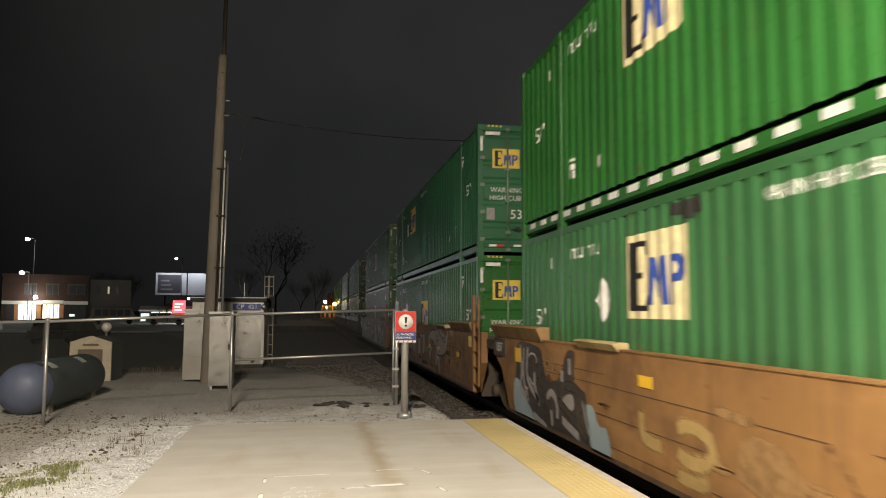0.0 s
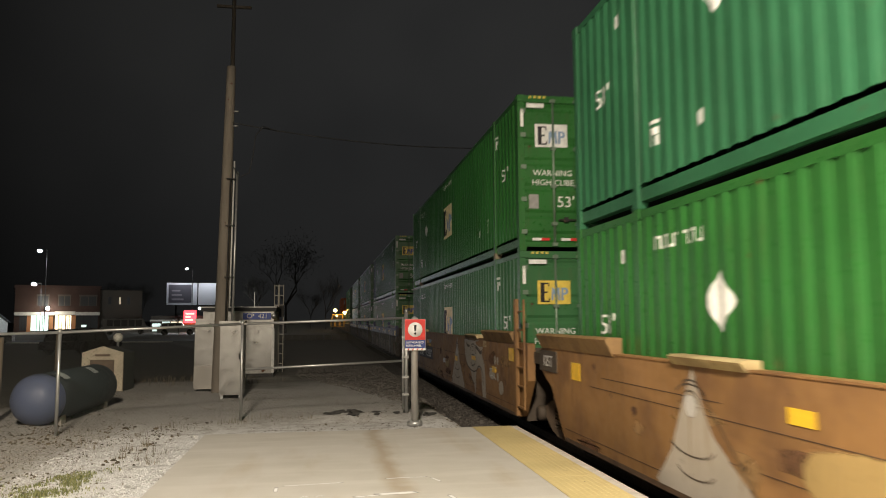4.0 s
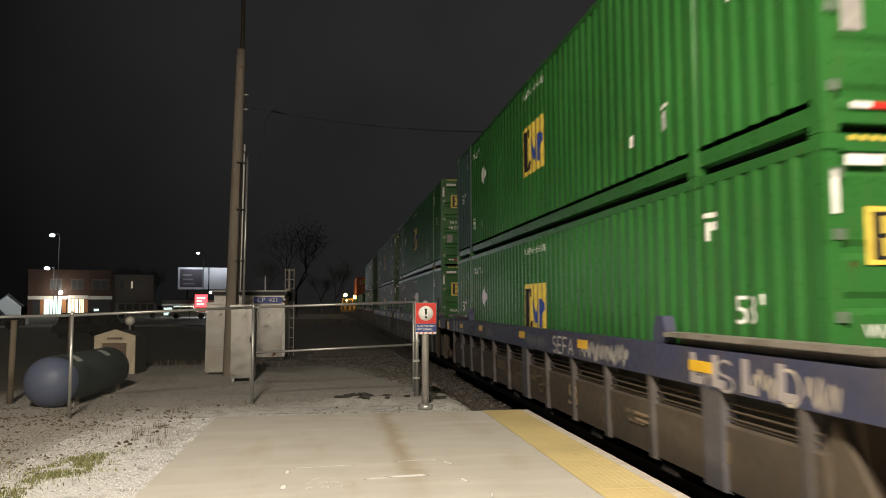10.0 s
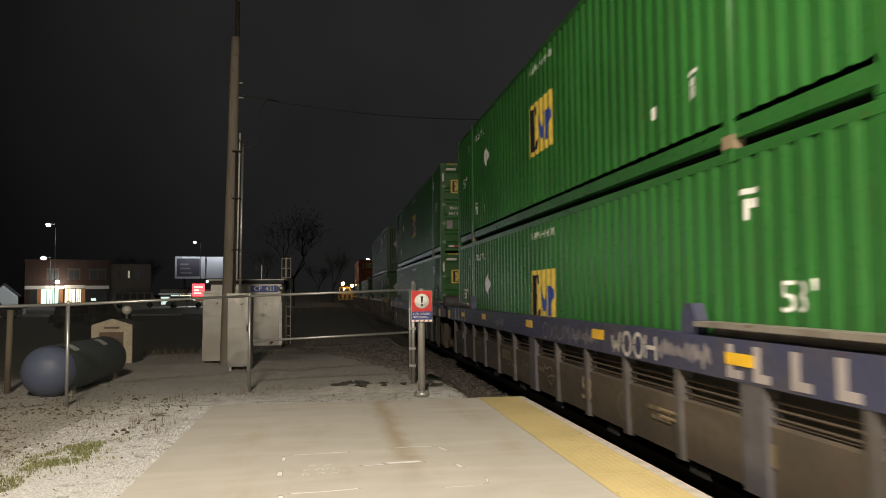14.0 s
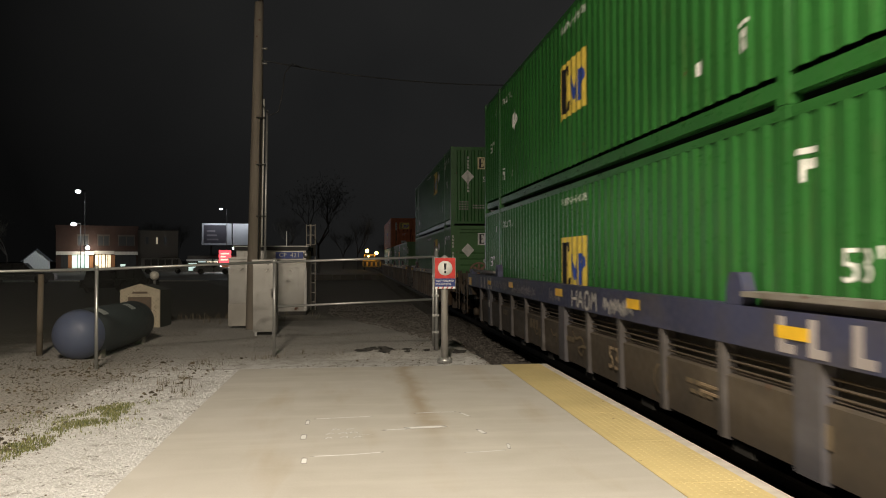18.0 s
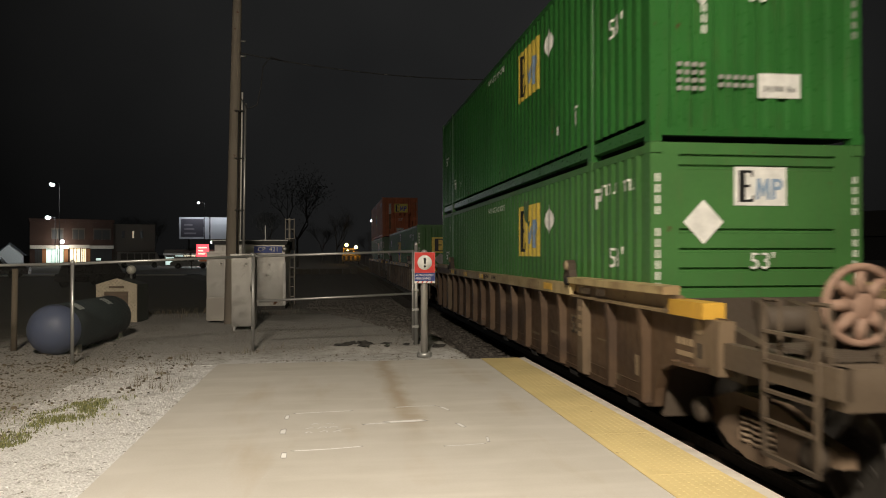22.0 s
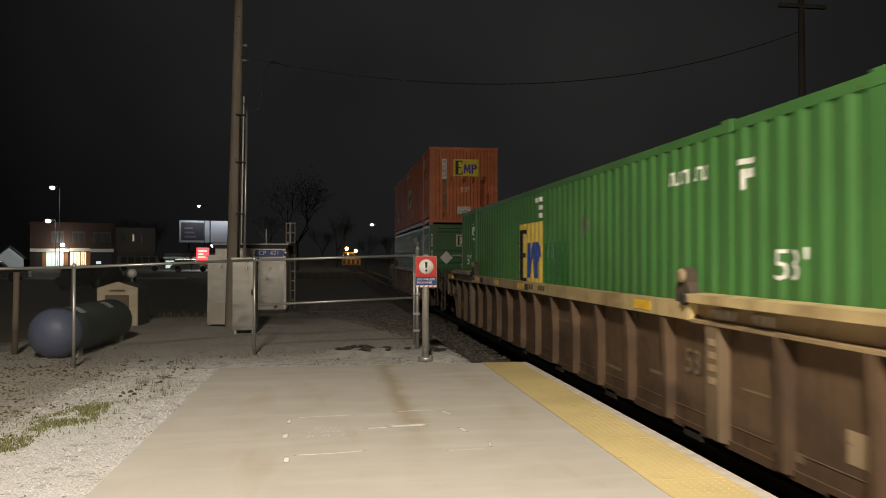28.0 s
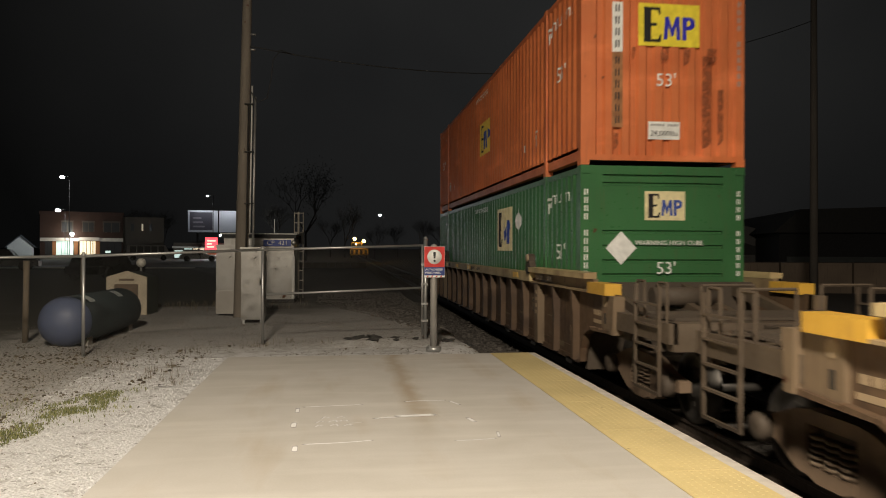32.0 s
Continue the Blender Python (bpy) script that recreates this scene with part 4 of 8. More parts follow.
        part("brake_wheel", bm, BRAKE_RUST if brake is True else DARK, car, "rusty spoked hand brake wheel" if brake is True else "grimy hand brake wheel")
        bm = bmesh.new()
        B(bm, 0.5, 2.3, 0.6, 0.75, 2.5, 1.3)
        part("brake_housing", bm, FRAMEM, car)


def joint_end(car, s, y_box, m):
    """The short end over a shared truck."""
    Y = lambda d: y_box + s * d
    bm = bmesh.new()
    box(bm, MID - 0.35, min(Y(0.4), Y(1.6)), 0.36, MID + 0.35, max(Y(0.4), Y(1.6)), 0.80)
    part("centre_sill", bm, FRAMEM, car)
    bm = bmesh.new()
    box(bm, 0.02, min(Y(0.16), Y(0.28)), -0.16, BW - 0.02, max(Y(0.16), Y(0.28)), 1.10)
    part("well_end_wall", bm, m, car)
    bm = bmesh.new()
    box(bm, -0.02, min(Y(0.58), Y(1.45)), 0.88, BW + 0.02, max(Y(0.58), Y(1.45)), 1.06)
    part("end_shelf", bm, m, car)


def both(maker):
    """Builds a mesh on the platform side and its mirror image on the far side."""
    for far in (False, True):
        bm = bmesh.new()
        maker(bm)
        if far:
            for v in bm.verts:
                v.co.x = BW - v.co.x
        yield bm


def spray(car, strokes, m, x, w=0.06, label="sprayed graffiti"):
    for s in strokes:
        bm = bmesh.new()
        if len(s) == 2:
            (a0, b0), (a1, b1) = s
            s = [(a0 + (a1 - a0) * k, b0 + (b1 - b0) * k) for k in (-0.04, 0.08, 0.5, 0.92, 1.04)]
        else:
            s = smooth(s)
        stroke(bm, s, w, lambda a, b: (x, a, b))
        part("graffiti", bm, m, car, label)


def arc(cy, cz, ry, rz, a0, a1, n=10):
    return [(cy + ry * math.cos(math.radians(a0 + (a1 - a0) * k / n)), cz + rz * math.sin(math.radians(a0 + (a1 - a0) * k / n))) for k in range(n + 1)]


def fill(car, poly, m, x, edge=0.03, round_=True):
    bm = bmesh.new()
    soft_fill(bm, smooth(poly, True, 3) if round_ else poly, lambda a, b: (x, a, b), edge)
    return part("graffiti", bm, m, car)


def well_floor(car):
    # beams coloured black to stand in for the shade below the sides
    for k in range(8):
        bm = bmesh.new()
        y = 0.2 + k * 2.2
        box(bm, -0.05, y, -0.16, BW + 0.05, min(y + 0.35, BL), -0.07)
        part("floor_beam", bm, DARK, car)


RIB_WORN = painted("worn_pale_rib_paint", (0.175, 0.125, 0.078), 0.65, 0.7, dirt=(0.07, 0.045, 0.028), grain=2)


CHORD_G = painted("darker_cream_chord_paint", (0.30, 0.22, 0.12), 0.65, 0.9, blotch=(0.12, 0.08, 0.05), dirt=(0.10, 0.065, 0.04), grain=2.5)
STENCIL_K = sprayed("dark_chord_stencil", (0.10, 0.075, 0.05), 0.7, 0.5, dirt=(0.3, 0.22, 0.12), grain=6, wear=1.5)


# upright ribs: first place, spacing and number
NRIB = 17
RIB0, RIB_STEP = -0.02, (BL + 0.04) / (NRIB - 1)
WIDE = (2, NRIB - 3)
# the side's lower outline at a car's end, over the truck: distance past the well, height
ARCH = ((0.14, -0.16), (0.34, -0.12), (0.39, 0.13), (0.52, 0.38), (0.77, 0.47), (1.14, 0.48), (1.7, 0.50))


def car_ribbed(label, front_brake=False, rear_brake=False, yellow_tip=True, seed=0):
    """Brown well car with cream top chords and upright ribs."""
    rnd = random.Random(seed)
    car = thing("well_car", label, "rail car", group="well cars of the train")
    well_floor(car)
    for bm in both(lambda b: prism(b, [(-d, z) for d, z in ARCH[::-1]] + [(BL + d, z) for d, z in ARCH] + [(BL + 1.7, 1.0), (-1.7, 1.0)], "x", -0.03, 0.0)):
        part("side_sheet", bm, CAR_BROWN, car)
    for bm in both(lambda b: box(b, -0.165, 2.40, 1.0, 0.0, BL - 2.40, 1.165)):
        soften(bm, 0.015)
        part("top_chord", bm, CHORD, car, "cream painted top chord, chipped")
    # chord ends below the guide plates, in a darker cream than the chord
    for y0, y1 in ((-0.8, 2.397), (BL - 2.397, BL + 0.8)):
        for bm in both(lambda b: prism(b, [(-0.16, 0.985), (-0.16, 1.012), (-0.07, 1.016), (-0.07, 1.166), (0.0, 1.166), (0.0, 0.985)], "y", y0, y1)):
            part("chord_end", bm, CHORD_G, car, "darker end of the cream chord")
    for y, z, w, h, m in ((9.48, 1.09, 0.72, 0.12, CHORD), (8.5, 1.08, 0.25, 0.10, FRAME_L), (4.4, 1.09, 0.7, 0.11, CHORD), (12.55, 1.08, 0.3, 0.10, FRAME_L)):
        bm = bmesh.new()
        box(bm, -0.170, y - w / 2, z - h / 2, -0.1655, y + w / 2, z + h / 2)
        part("plate", bm, m, car, "worn data plate")
    for s, y in ((-1, -0.8), (1, BL + 0.8)):
        for bm in both(lambda b: box(b, -0.165, min(y, y + s * 0.70), 0.985, 0.06, max(y, y + s * 0.70), 1.135)):
            soften(bm, 0.015)
            part("chord_tip", bm, CHORD_Y, car, "yellow painted chord end")
        a = 0 if s < 0 else BL
        for bm in both(lambda b: prism(b, [(-0.19, 1.172), (-0.19, 1.252), (0.0, 1.262), (0.0, 1.169)], "y", min(a + s * 0.72, a - s * 2.42), max(a + s * 0.72, a - s * 2.42))):
            part("guide_plate", bm, CHORD, car, "chipped cream guide plate")
        for bm in both(lambda b: prism(b, [(a - s * 2.55 + y, z) for y, z in ((-0.15, 1.166), (0.15, 1.166), (0.16, 1.27), (0.10, 1.36), (0.07, 1.46), (-0.02, 1.50), (-0.10, 1.45), (-0.09, 1.36), (-0.15, 1.28))], "x", -0.16, -0.05)):
            soften(bm, 0.03, 2)
            part("lock_fitting", bm, FRAMEM, car, "grimy hinged container lock")
        for bm in both(lambda b: lathe(b, [(0.02, -0.20), (0.06, -0.20), (0.075, -0.17), (0.07, -0.16)], 12, "x", (0, a - s * 2.55 - 0.02, 1.42))):
            part("lock_cap", bm, PALE, car, "pale worn lock cap")
        for bm in both(lambda b: lathe(b, [(0.02, -0.21), (0.06, -0.21), (0.065, -0.16)], 12, "x", (0, a - s * 2.45, 1.20))):
            part("lock_pivot", bm, DARK, car)
    for bm in both(lambda b: box(b, -0.05, -0.10, -0.20, 0.0, BL + 0.10, -0.10)):
        part("bottom_chord", bm, CAR_BROWN, car)
    n = NRIB
    for k in range(n):
        y = RIB0 + k * RIB_STEP
        wide = k in WIDE
        for bm in both(lambda b: prism(b, [(-0.03, -0.16), (-0.145, -0.12), (-0.150, 0.985), (-0.03, 0.985)] if wide else [(-0.03, -0.16), (-0.135, -0.13), (-0.130, 0.55), (-0.158, 0.985), (-0.03, 0.985)], "y", y - (0.11 if wide else 0.05), y + (0.11 if wide else 0.05))):
            soften(bm, 0.008)
            part("rib", bm, RIB_WORN if wide else CAR_BROWN, car, "pale worn rib" if wide else "")
    # worn yellow ladder boards on the wide ribs, drain slots, rust and dust on the sheets
    for k in WIDE:
        y = RIB0 + k * RIB_STEP
        for j in range(4):
            bm = bmesh.new()
            box(bm, -0.154, y - 0.07, 0.46 + 0.115 * j, -0.140, y + 0.05, 0.52 + 0.115 * j)
            part("stencil", bm, STENCIL_B, car, "faded cream stencil on the rib")
    for y in (8.25, 13.6):
        bm = bmesh.new()
        prism(bm, [(y + 0.06 * math.cos(a * 0.524) + 0.05 * (1 if a in (11, 0, 1, 2, 3) else -1), 0.07 + 0.11 * math.sin(a * 0.524)) for a in range(12)], "x", -0.042, -0.028)
        part("drain_slot", bm, DARK, car, "dark oval drain opening")
    for k in range(n - 1):
        y0 = RIB0 + k * RIB_STEP
        w_ = RIB_STEP
        bm = bmesh.new()
        box(bm, -0.036, y0 + 0.05, 0.06, -0.028, y0 + w_ - 0.05, 0.068)
        part("weld_seam", bm, RIB_WORN, car, "worn welded seam")
    for y0, y1 in ((7.37, 8.66), (1.0, 2.0), (12.9, 13.8), (4.05, 4.75)):
        w_ = (y1 - y0) / 9
        for k in range(9):
            if k not in (3, 4):
                bm = bmesh.new()
                box(bm, -0.1685, y0 + k * w_, 1.055, -0.1645, y0 + (k + 0.62) * w_, 1.135)
                part("number_marking", bm, STENCIL_K, car, "dark worn marking on the chord")
    # arch lips over the trucks
    for a, s in ((0, -1), (BL, 1)):
        pts = [(a + s * d, z) for d, z in ARCH]
        def lip(b):
            for (y0, z0), (y1, z1) in zip(pts, pts[1:]):
                prism(b, [(y0, z0), (y1, z1), (y1, z1 + 0.05), (y0 + s * -0.03, z0 + 0.03)], "x", -0.12, 0.0)
        for bm in both(lip):
            part("arch_lip", bm, CAR_BROWN, car)
        for bm in both(lambda b: prism(b, [(a + s * 1.62, 0.50), (a + s * 1.74, 0.50), (a + s * 1.78, 0.99), (a + s * 1.62, 0.99)], "x", -0.15, 0.0)):
            part("end_gusset", bm, RIB_WORN, car)
        for bm in both(lambda b: prism(b, [(a + s * 1.14, 0.50), (a + s * 1.61, 0.50), (a + s * 1.61, 0.985), (a + s * 1.14, 0.985)], "x", -0.075, -0.03)):
            part("end_plate", bm, RIB_WORN, car, "pale worn end plate")
        bm = bmesh.new()
        tube(bm, (-0.085, a + s * 1.27, 0.89), (-0.074, a + s * 1.27, 0.89), 0.07, n=14)
        part("roundel", bm, STENCIL_B, car, "pale worn round stencil")
        bm = bmesh.new()
        box(bm, -0.078, a + s * 1.275 - 0.03, 0.60, -0.07, a + s * 1.275 + 0.03, 0.74)
        part("drain_slot", bm, DARK, car)
        for y, z, w, h in ((0.70, 0.68, 0.09, 0.07), (0.82, 0.68, 0.10, 0.07), (0.95, 0.68, 0.10, 0.07), (0.70, 0.57, 0.38, 0.05), (-0.36, 0.16, 0.22, 0.26)):
            bm = bmesh.new()
            lo, hi = sorted((a + s * y, a + s * (y + w)))
            box(bm, -0.034, lo, z, -0.029, hi, z + h)
            part("stencil", bm, STENCIL_B, car, "pale worn stencil")
    for y in (3.5, 8.92, 11.0, 13.1):
        reflector(car, y, 1.085, 0.45, 0.10, -0.171)
    for y, z, w, h in ((6.6, 0.62, 1.0, 0.04), (4.8, 0.18, 0.9, 0.05), (3.4, 0.33, 0.6, 0.04), (9.4, 0.5, 0.7, 0.05), (1.42, 0.46, 0.42, 0.02), (11.6, 0.4, 0.5, 0.05), (1.0, -0.02, 0.4, 0.10), (14.3, 0.3, 0.5, 0.2)):
        y += rnd.uniform(-0.1, 0.1)
        bm = bmesh.new()
        bm.faces.new([bm.verts.new((-0.034, a, b)) for a, b in ((y - w / 2, z), (y + w / 2, z), (y + w / 2, z + h), (y - w / 2, z + h))])
        part("stencil", bm, STENCIL, car)
    write("lettering", "53", 0.34, STENCIL, car, on_side(2.58, 0.57, -0.036))
    write("lettering", "53", 0.34, SPRAY_K, car, on_side(2.55, 0.55, -0.034))
    end_platform(car, -1, 0, brake=front_brake)
    end_platform(car, 1, BL, brake=rear_brake)
    return car


JY0, JY1 = -0.25, -0.55


def car_slotted(label, lead, trail, seed=0, tags=()):
    """Grey-brown articulated well with a deep blue top chord and an open slot under it."""
    rnd = random.Random(seed)
    car = thing("well_car", label, "rail car", group="well cars of the train")
    well_floor(car)
    y0, y1 = (-2.0 if lead == "open" else -1.0), BL + (2.0 if trail == "open" else 1.0)
    for bm in both(lambda b: prism(b, [(-0.17, 0.835), (-0.17, 1.185), (0.0, 1.185), (0.0, 0.835)], "y", y0, y1)):
        soften(bm, 0.018)
        part("top_chord", bm, CAR_BLUE, car, "blue painted top chord with graffiti")
    # black sheet closing the slot: the shade inside is put into its colour
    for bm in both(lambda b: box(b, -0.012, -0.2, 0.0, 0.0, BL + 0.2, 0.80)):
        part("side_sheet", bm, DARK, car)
    for bm in both(lambda b: prism(b, [(-0.05, -0.13), (-0.10, -0.10), (-0.12, 0.53), (-0.02, 0.57), (-0.02, -0.13)], "y", -0.05, BL + 0.05)):
        part("lower_panel", bm, CAR_GREY, car)
    for z in (0.60, 0.665, 0.73):
        for bm in both(lambda b: tube(b, (-0.09, 0.0, z), (-0.09, BL, z), 0.012, n=6)):
            part("rod", bm, FRAMEM, car)
    n = 13
    for k in range(n):
        y = 0.12 + k * (BL - 0.24) / (n - 1)
        for bm in both(lambda b: prism(b, [(-0.03, -0.16), (-0.155, -0.12), (-0.165, 0.835), (-0.012, 0.835)], "y", y - (0.17 if k in (1, 6, 11) else 0.05), y + (0.17 if k in (1, 6, 11) else 0.05))):
            soften(bm, 0.008)
            part("rib", bm, RIB_BLUE if k in (1, 6, 11) else RIBM, car)
    for a, s in ((0, -1), (BL, 1)):
        for bm in both(lambda b: prism(b, [(a, 0.62), (a, -0.13), (a + s * 0.75, -0.12), (a + s * 0.1, 0.78)] if s < 0 else [(a, 0.62), (a, -0.13), (a + 0.75, -0.12), (a + 0.1, 0.78)], "x", -0.06, -0.02)):
            part("end_gusset", bm, CAR_GREY, car)
        for bm in both(lambda b: prism(b, [(-0.21, 1.265), (-0.21, 1.31), (0.0, 1.31), (0.0, 1.188), (-0.03, 1.188), (-0.03, 1.265)], "y", min(a + s * 0.7, a - s * 2.3), max(a + s * 0.7, a - s * 2.3))):
            part("guide_plate", bm, GUIDEM, car, "pale grey guide plate")
        for bm in both(lambda b: prism(b, [(a - s * 2.5 + y, z) for y, z in ((-0.16, 1.187), (0.16, 1.187), (0.15, 1.33), (0.08, 1.47), (-0.08, 1.47), (-0.15, 1.32))], "x", -0.16, -0.04)):
            soften(bm, 0.03, 2)
            part("lock_fitting", bm, CAR_BLUE, car)
        for d in (0.35, 0.85, 1.35, 1.75):
            y = a - s * d
            bm = bmesh.new()
            prism(bm, [(y + 0.05, 0.86), (y - 0.18, 0.86), (y - 0.18, 0.93), (y - 0.05, 0.93), (y - 0.05, 1.14), (y + 0.05, 1.14)], "x", -0.176, -0.168)
            part("end_stripe", bm, SPRAY_L, car, "worn white painted bar")
        free = (lead if s < 0 else trail) == "open"
        reflector(car, a + s * (1.55 if free else 0.72), 0.975, 0.50 if free else 0.36, 0.22, -0.178)
        if free:
            for bm in both(lambda b: prism(b, [(a + s * 2.02, 0.80), (a + s * 2.02, 0.54), (a + s * 1.2, 0.60), (a + s * 1.55, 0.80)], "x", -0.15, -0.02)):
                part("chord_bracket", bm, FRAME_L, car)
            for bm in both(lambda b: box(b, -0.15, min(a + s * 1.3, a + s * 1.7), 1.168, -0.02, max(a + s * 1.3, a + s * 1.7), 1.32)):
                soften(bm, 0.03)
                part("end_block", bm, CAR_BLUE, car)
        reflector(car, a - s * 1.6, 1.02, 0.42, 0.10, -0.180)
    for y in (4.9, 8.2, 12.0):
        reflector(car, y, 1.05, 0.40, 0.12, -0.178)
    write("lettering", "53", 0.42, STENCIL_B, car, on_side(5.70 if seed > 5 else 5.48, 0.28, -0.128))
    spray(car, [[(7.6, 0.50), (7.4, 0.38), (7.15, 0.42), (7.0, 0.32), (7.1, 0.16), (7.28, 0.24), (6.95, 0.30), (6.75, 0.18)], [(8.9, 0.42), (8.7, 0.3), (8.5, 0.34), (8.55, 0.16)], [(10.2, 0.4), (9.9, 0.2), (9.6, 0.36)]], STENCIL, -0.127, 0.05, "faint old sprayed loops")
    for z in (0.36, 0.29):
        bm = bmesh.new()
        box(bm, -0.1275, 2.75, z, -0.118, 3.25, z + 0.025)
        part("data_line", bm, STENCIL_B, car)
    write("lettering", "A", 0.26, SPRAY_W, car, on_side(14.62, 0.50, -0.172))
    for body, y in (("A", 9.6),):
        write("lettering", body, 0.26, STENCIL, car, on_side(y, 0.22, -0.128))
    bm = bmesh.new()
    for r0, r1 in ((0.17, 0.195),):
        ring = [[bm.verts.new((-0.126, 4.2 + r * math.cos(k * math.pi / 12), 0.24 + r * math.sin(k * math.pi / 12))) for k in range(24)] for r in (r0, r1)]
        for k in range(24):
            bm.faces.new((ring[0][k], ring[0][(k + 1) % 24], ring[1][(k + 1) % 24], ring[1][k]))
    part("stencil", bm, STENCIL, car, "round worn stencil")
    for y, z, w, h in ((3.0, 0.34, 0.6, 0.05), (3.0, 0.24, 0.5, 0.05), (7.5, 0.3, 0.5, 0.08), (9.8, 0.28, 0.7, 0.18), (12.6, 0.35, 0.5, 0.12), (1.2, 0.2, 0.4, 0.2)):
        for j in range(3):
            a = y + j * w / 3
            bm = bmesh.new()
            bm.faces.new([bm.verts.new((-0.1235, p, q)) for p, q in ((a, z), (a + w / 4, z), (a + w / 4, z + h), (a, z + h))])
            part("stencil", bm, STENCIL, car)
    # loops of white spray along the blue chord
    def tag(y_end, kinds, w, m=SPRAY_W, z0=0.86, z1=1.11, thick=0.045):
        """A run of looping strokes that reads from y_end towards smaller y."""
        y = y_end
        st = []
        zm = (z0 + z1) / 2
        for k in kinds:
            a, b = y, y - w * 0.8
            if k == "o":
                st.append(arc((a + b) / 2, zm, w * 0.36, (z1 - z0) / 2, 0, 360))
            elif k == "h":
                st += [[(a, z0), (a, z1)], [(b, z0), (b, z1)], [(a, zm), (b, zm)]]
            elif k == "a":
                st.append([(a, z0), ((a + b) / 2, z1), (b, z0)])
                st.append([(a - w * 0.2, zm - 0.03), (b + w * 0.2, zm - 0.03)])
            elif k == "m":
                st.append([(a, z0), (a - w * 0.15, z1), ((a + b) / 2, zm), (b + w * 0.15, z1), (b, z0)])
            elif k == "w":
                st.append([(a, z1 - 0.05), (a - w * 0.2, z0), ((a + b) / 2, zm + 0.02), (b + w * 0.2, z0), (b, z1)])
            elif k == "s":
                st.append(arc((a + b) / 2, zm + (z1 - z0) / 4, -w * 0.3, (z1 - z0) / 4, 30, 270, 7) + arc((a + b) / 2, zm - (z1 - z0) / 4, -w * 0.3, (z1 - z0) / 4, 90, -150, 7))
            elif k == "e":
                st += [[(b, z1), (a, z1), (a, z0), (b, z0)], [(a, zm), (b + w * 0.15, zm)]]
            elif k == "f":
                st += [[(b, z1), (a, z1), (a, z0)], [(a, zm), (b + w * 0.15, zm)]]
            elif k == "c":
                loose = random.Random(int(y * 100) + seed)
                n_ = loose.randint(7, 10)
                st.append([(a - w * (i + loose.uniform(-0.5, 0.5)) / n_, zm + (z1 - z0) * loose.uniform(0.12, 0.52) * (1 if i % 2 else -1)) for i in range(n_ + 1)])
            elif k == "x":
                st += [[(a, z1), (b, z0)], [(b, z1), (a, z0)]]
            elif k == "u":
                st.append([(a, z1), (a, z0 + 0.06), ((a + b) / 2, z0), (b, z0 + 0.06), (b, z1)])
            elif k == "i":
                st.append([(a, z0), (a - w * 0.1, z1), (a - w * 0.3, z0), (a - w * 0.45, z1 - 0.05), (b, z0)])
            elif k == "l":
                st.append([(a, z1), (a - 0.02, z0), (b, z0 + 0.03)])
            elif k == "z":
                st.append([(a, z0 + 0.02), (a - w * 0.3, z1 - 0.04), (a - w * 0.35, z0), (b, z1 - 0.06), (b - 0.02, z0 + 0.03)])
            y -= w
        spray(car, [q for line in st for q in ([line] if len(line) > 5 else list(zip(line, line[1:])))], m, -0.1745, thick * (0.65 if "c" in kinds else 1.0))

    for args in tags:
        tag(*args)
    if seed == 3:
        tag(1.75, "cs", 0.42, SPRAY_L, 0.84, 1.10, 0.045)
        tag(0.75, "coc", 0.36, SPRAY_F, 0.84, 1.10, 0.05)
    if lead == "open":
        end_platform(car, -1, 0, FRAMEM, brake="dark")
    else:
        joint_end(car, -1, 0, CAR_GREY)
        ladder(car, JY0, JY1, -0.1, 0.86, -0.16, 3, FRAMEM)
        bm = bmesh.new()
        box(bm, -0.215, -0.58, 0.86, -0.172, -0.46, 1.80)
        soften(bm, 0.01)
        part("side_post", bm, POST_BLUE, car, "dark blue-grey upright post")
    if lead != "open" and seed == 8:
        bm = bmesh.new()
        lathe(bm, [(0.02, -0.1), (0.16, -0.1), (0.19, -0.06), (0.19, 0.7), (0.16, 0.74), (0.02, 0.74)], 20, "x", (0, -1.15, 1.30))
        part("brake_cylinder", bm, RIBM, car, "grimy grey brake cylinder")
    if trail == "open":
        end_platform(car, 1, BL, FRAMEM)
    else:
        joint_end(car, 1, BL, CAR_GREY)
    return car


YELLOW_W = painted("worn_pale_yellow_paint", (0.62, 0.46, 0.14), 0.6, 0.5, dirt=(0.2, 0.12, 0.05), grain=3)
SEAM = painted("dark_seam_grime", (0.085, 0.045, 0.024), 0.8, 0.6, dirt=(0.16, 0.09, 0.04), grain=3)
FLARE_D = painted("dark_maroon_guide_paint", (0.058, 0.028, 0.020), 0.6, 0.5, dirt=(0.10, 0.05, 0.03), grain=2.5)


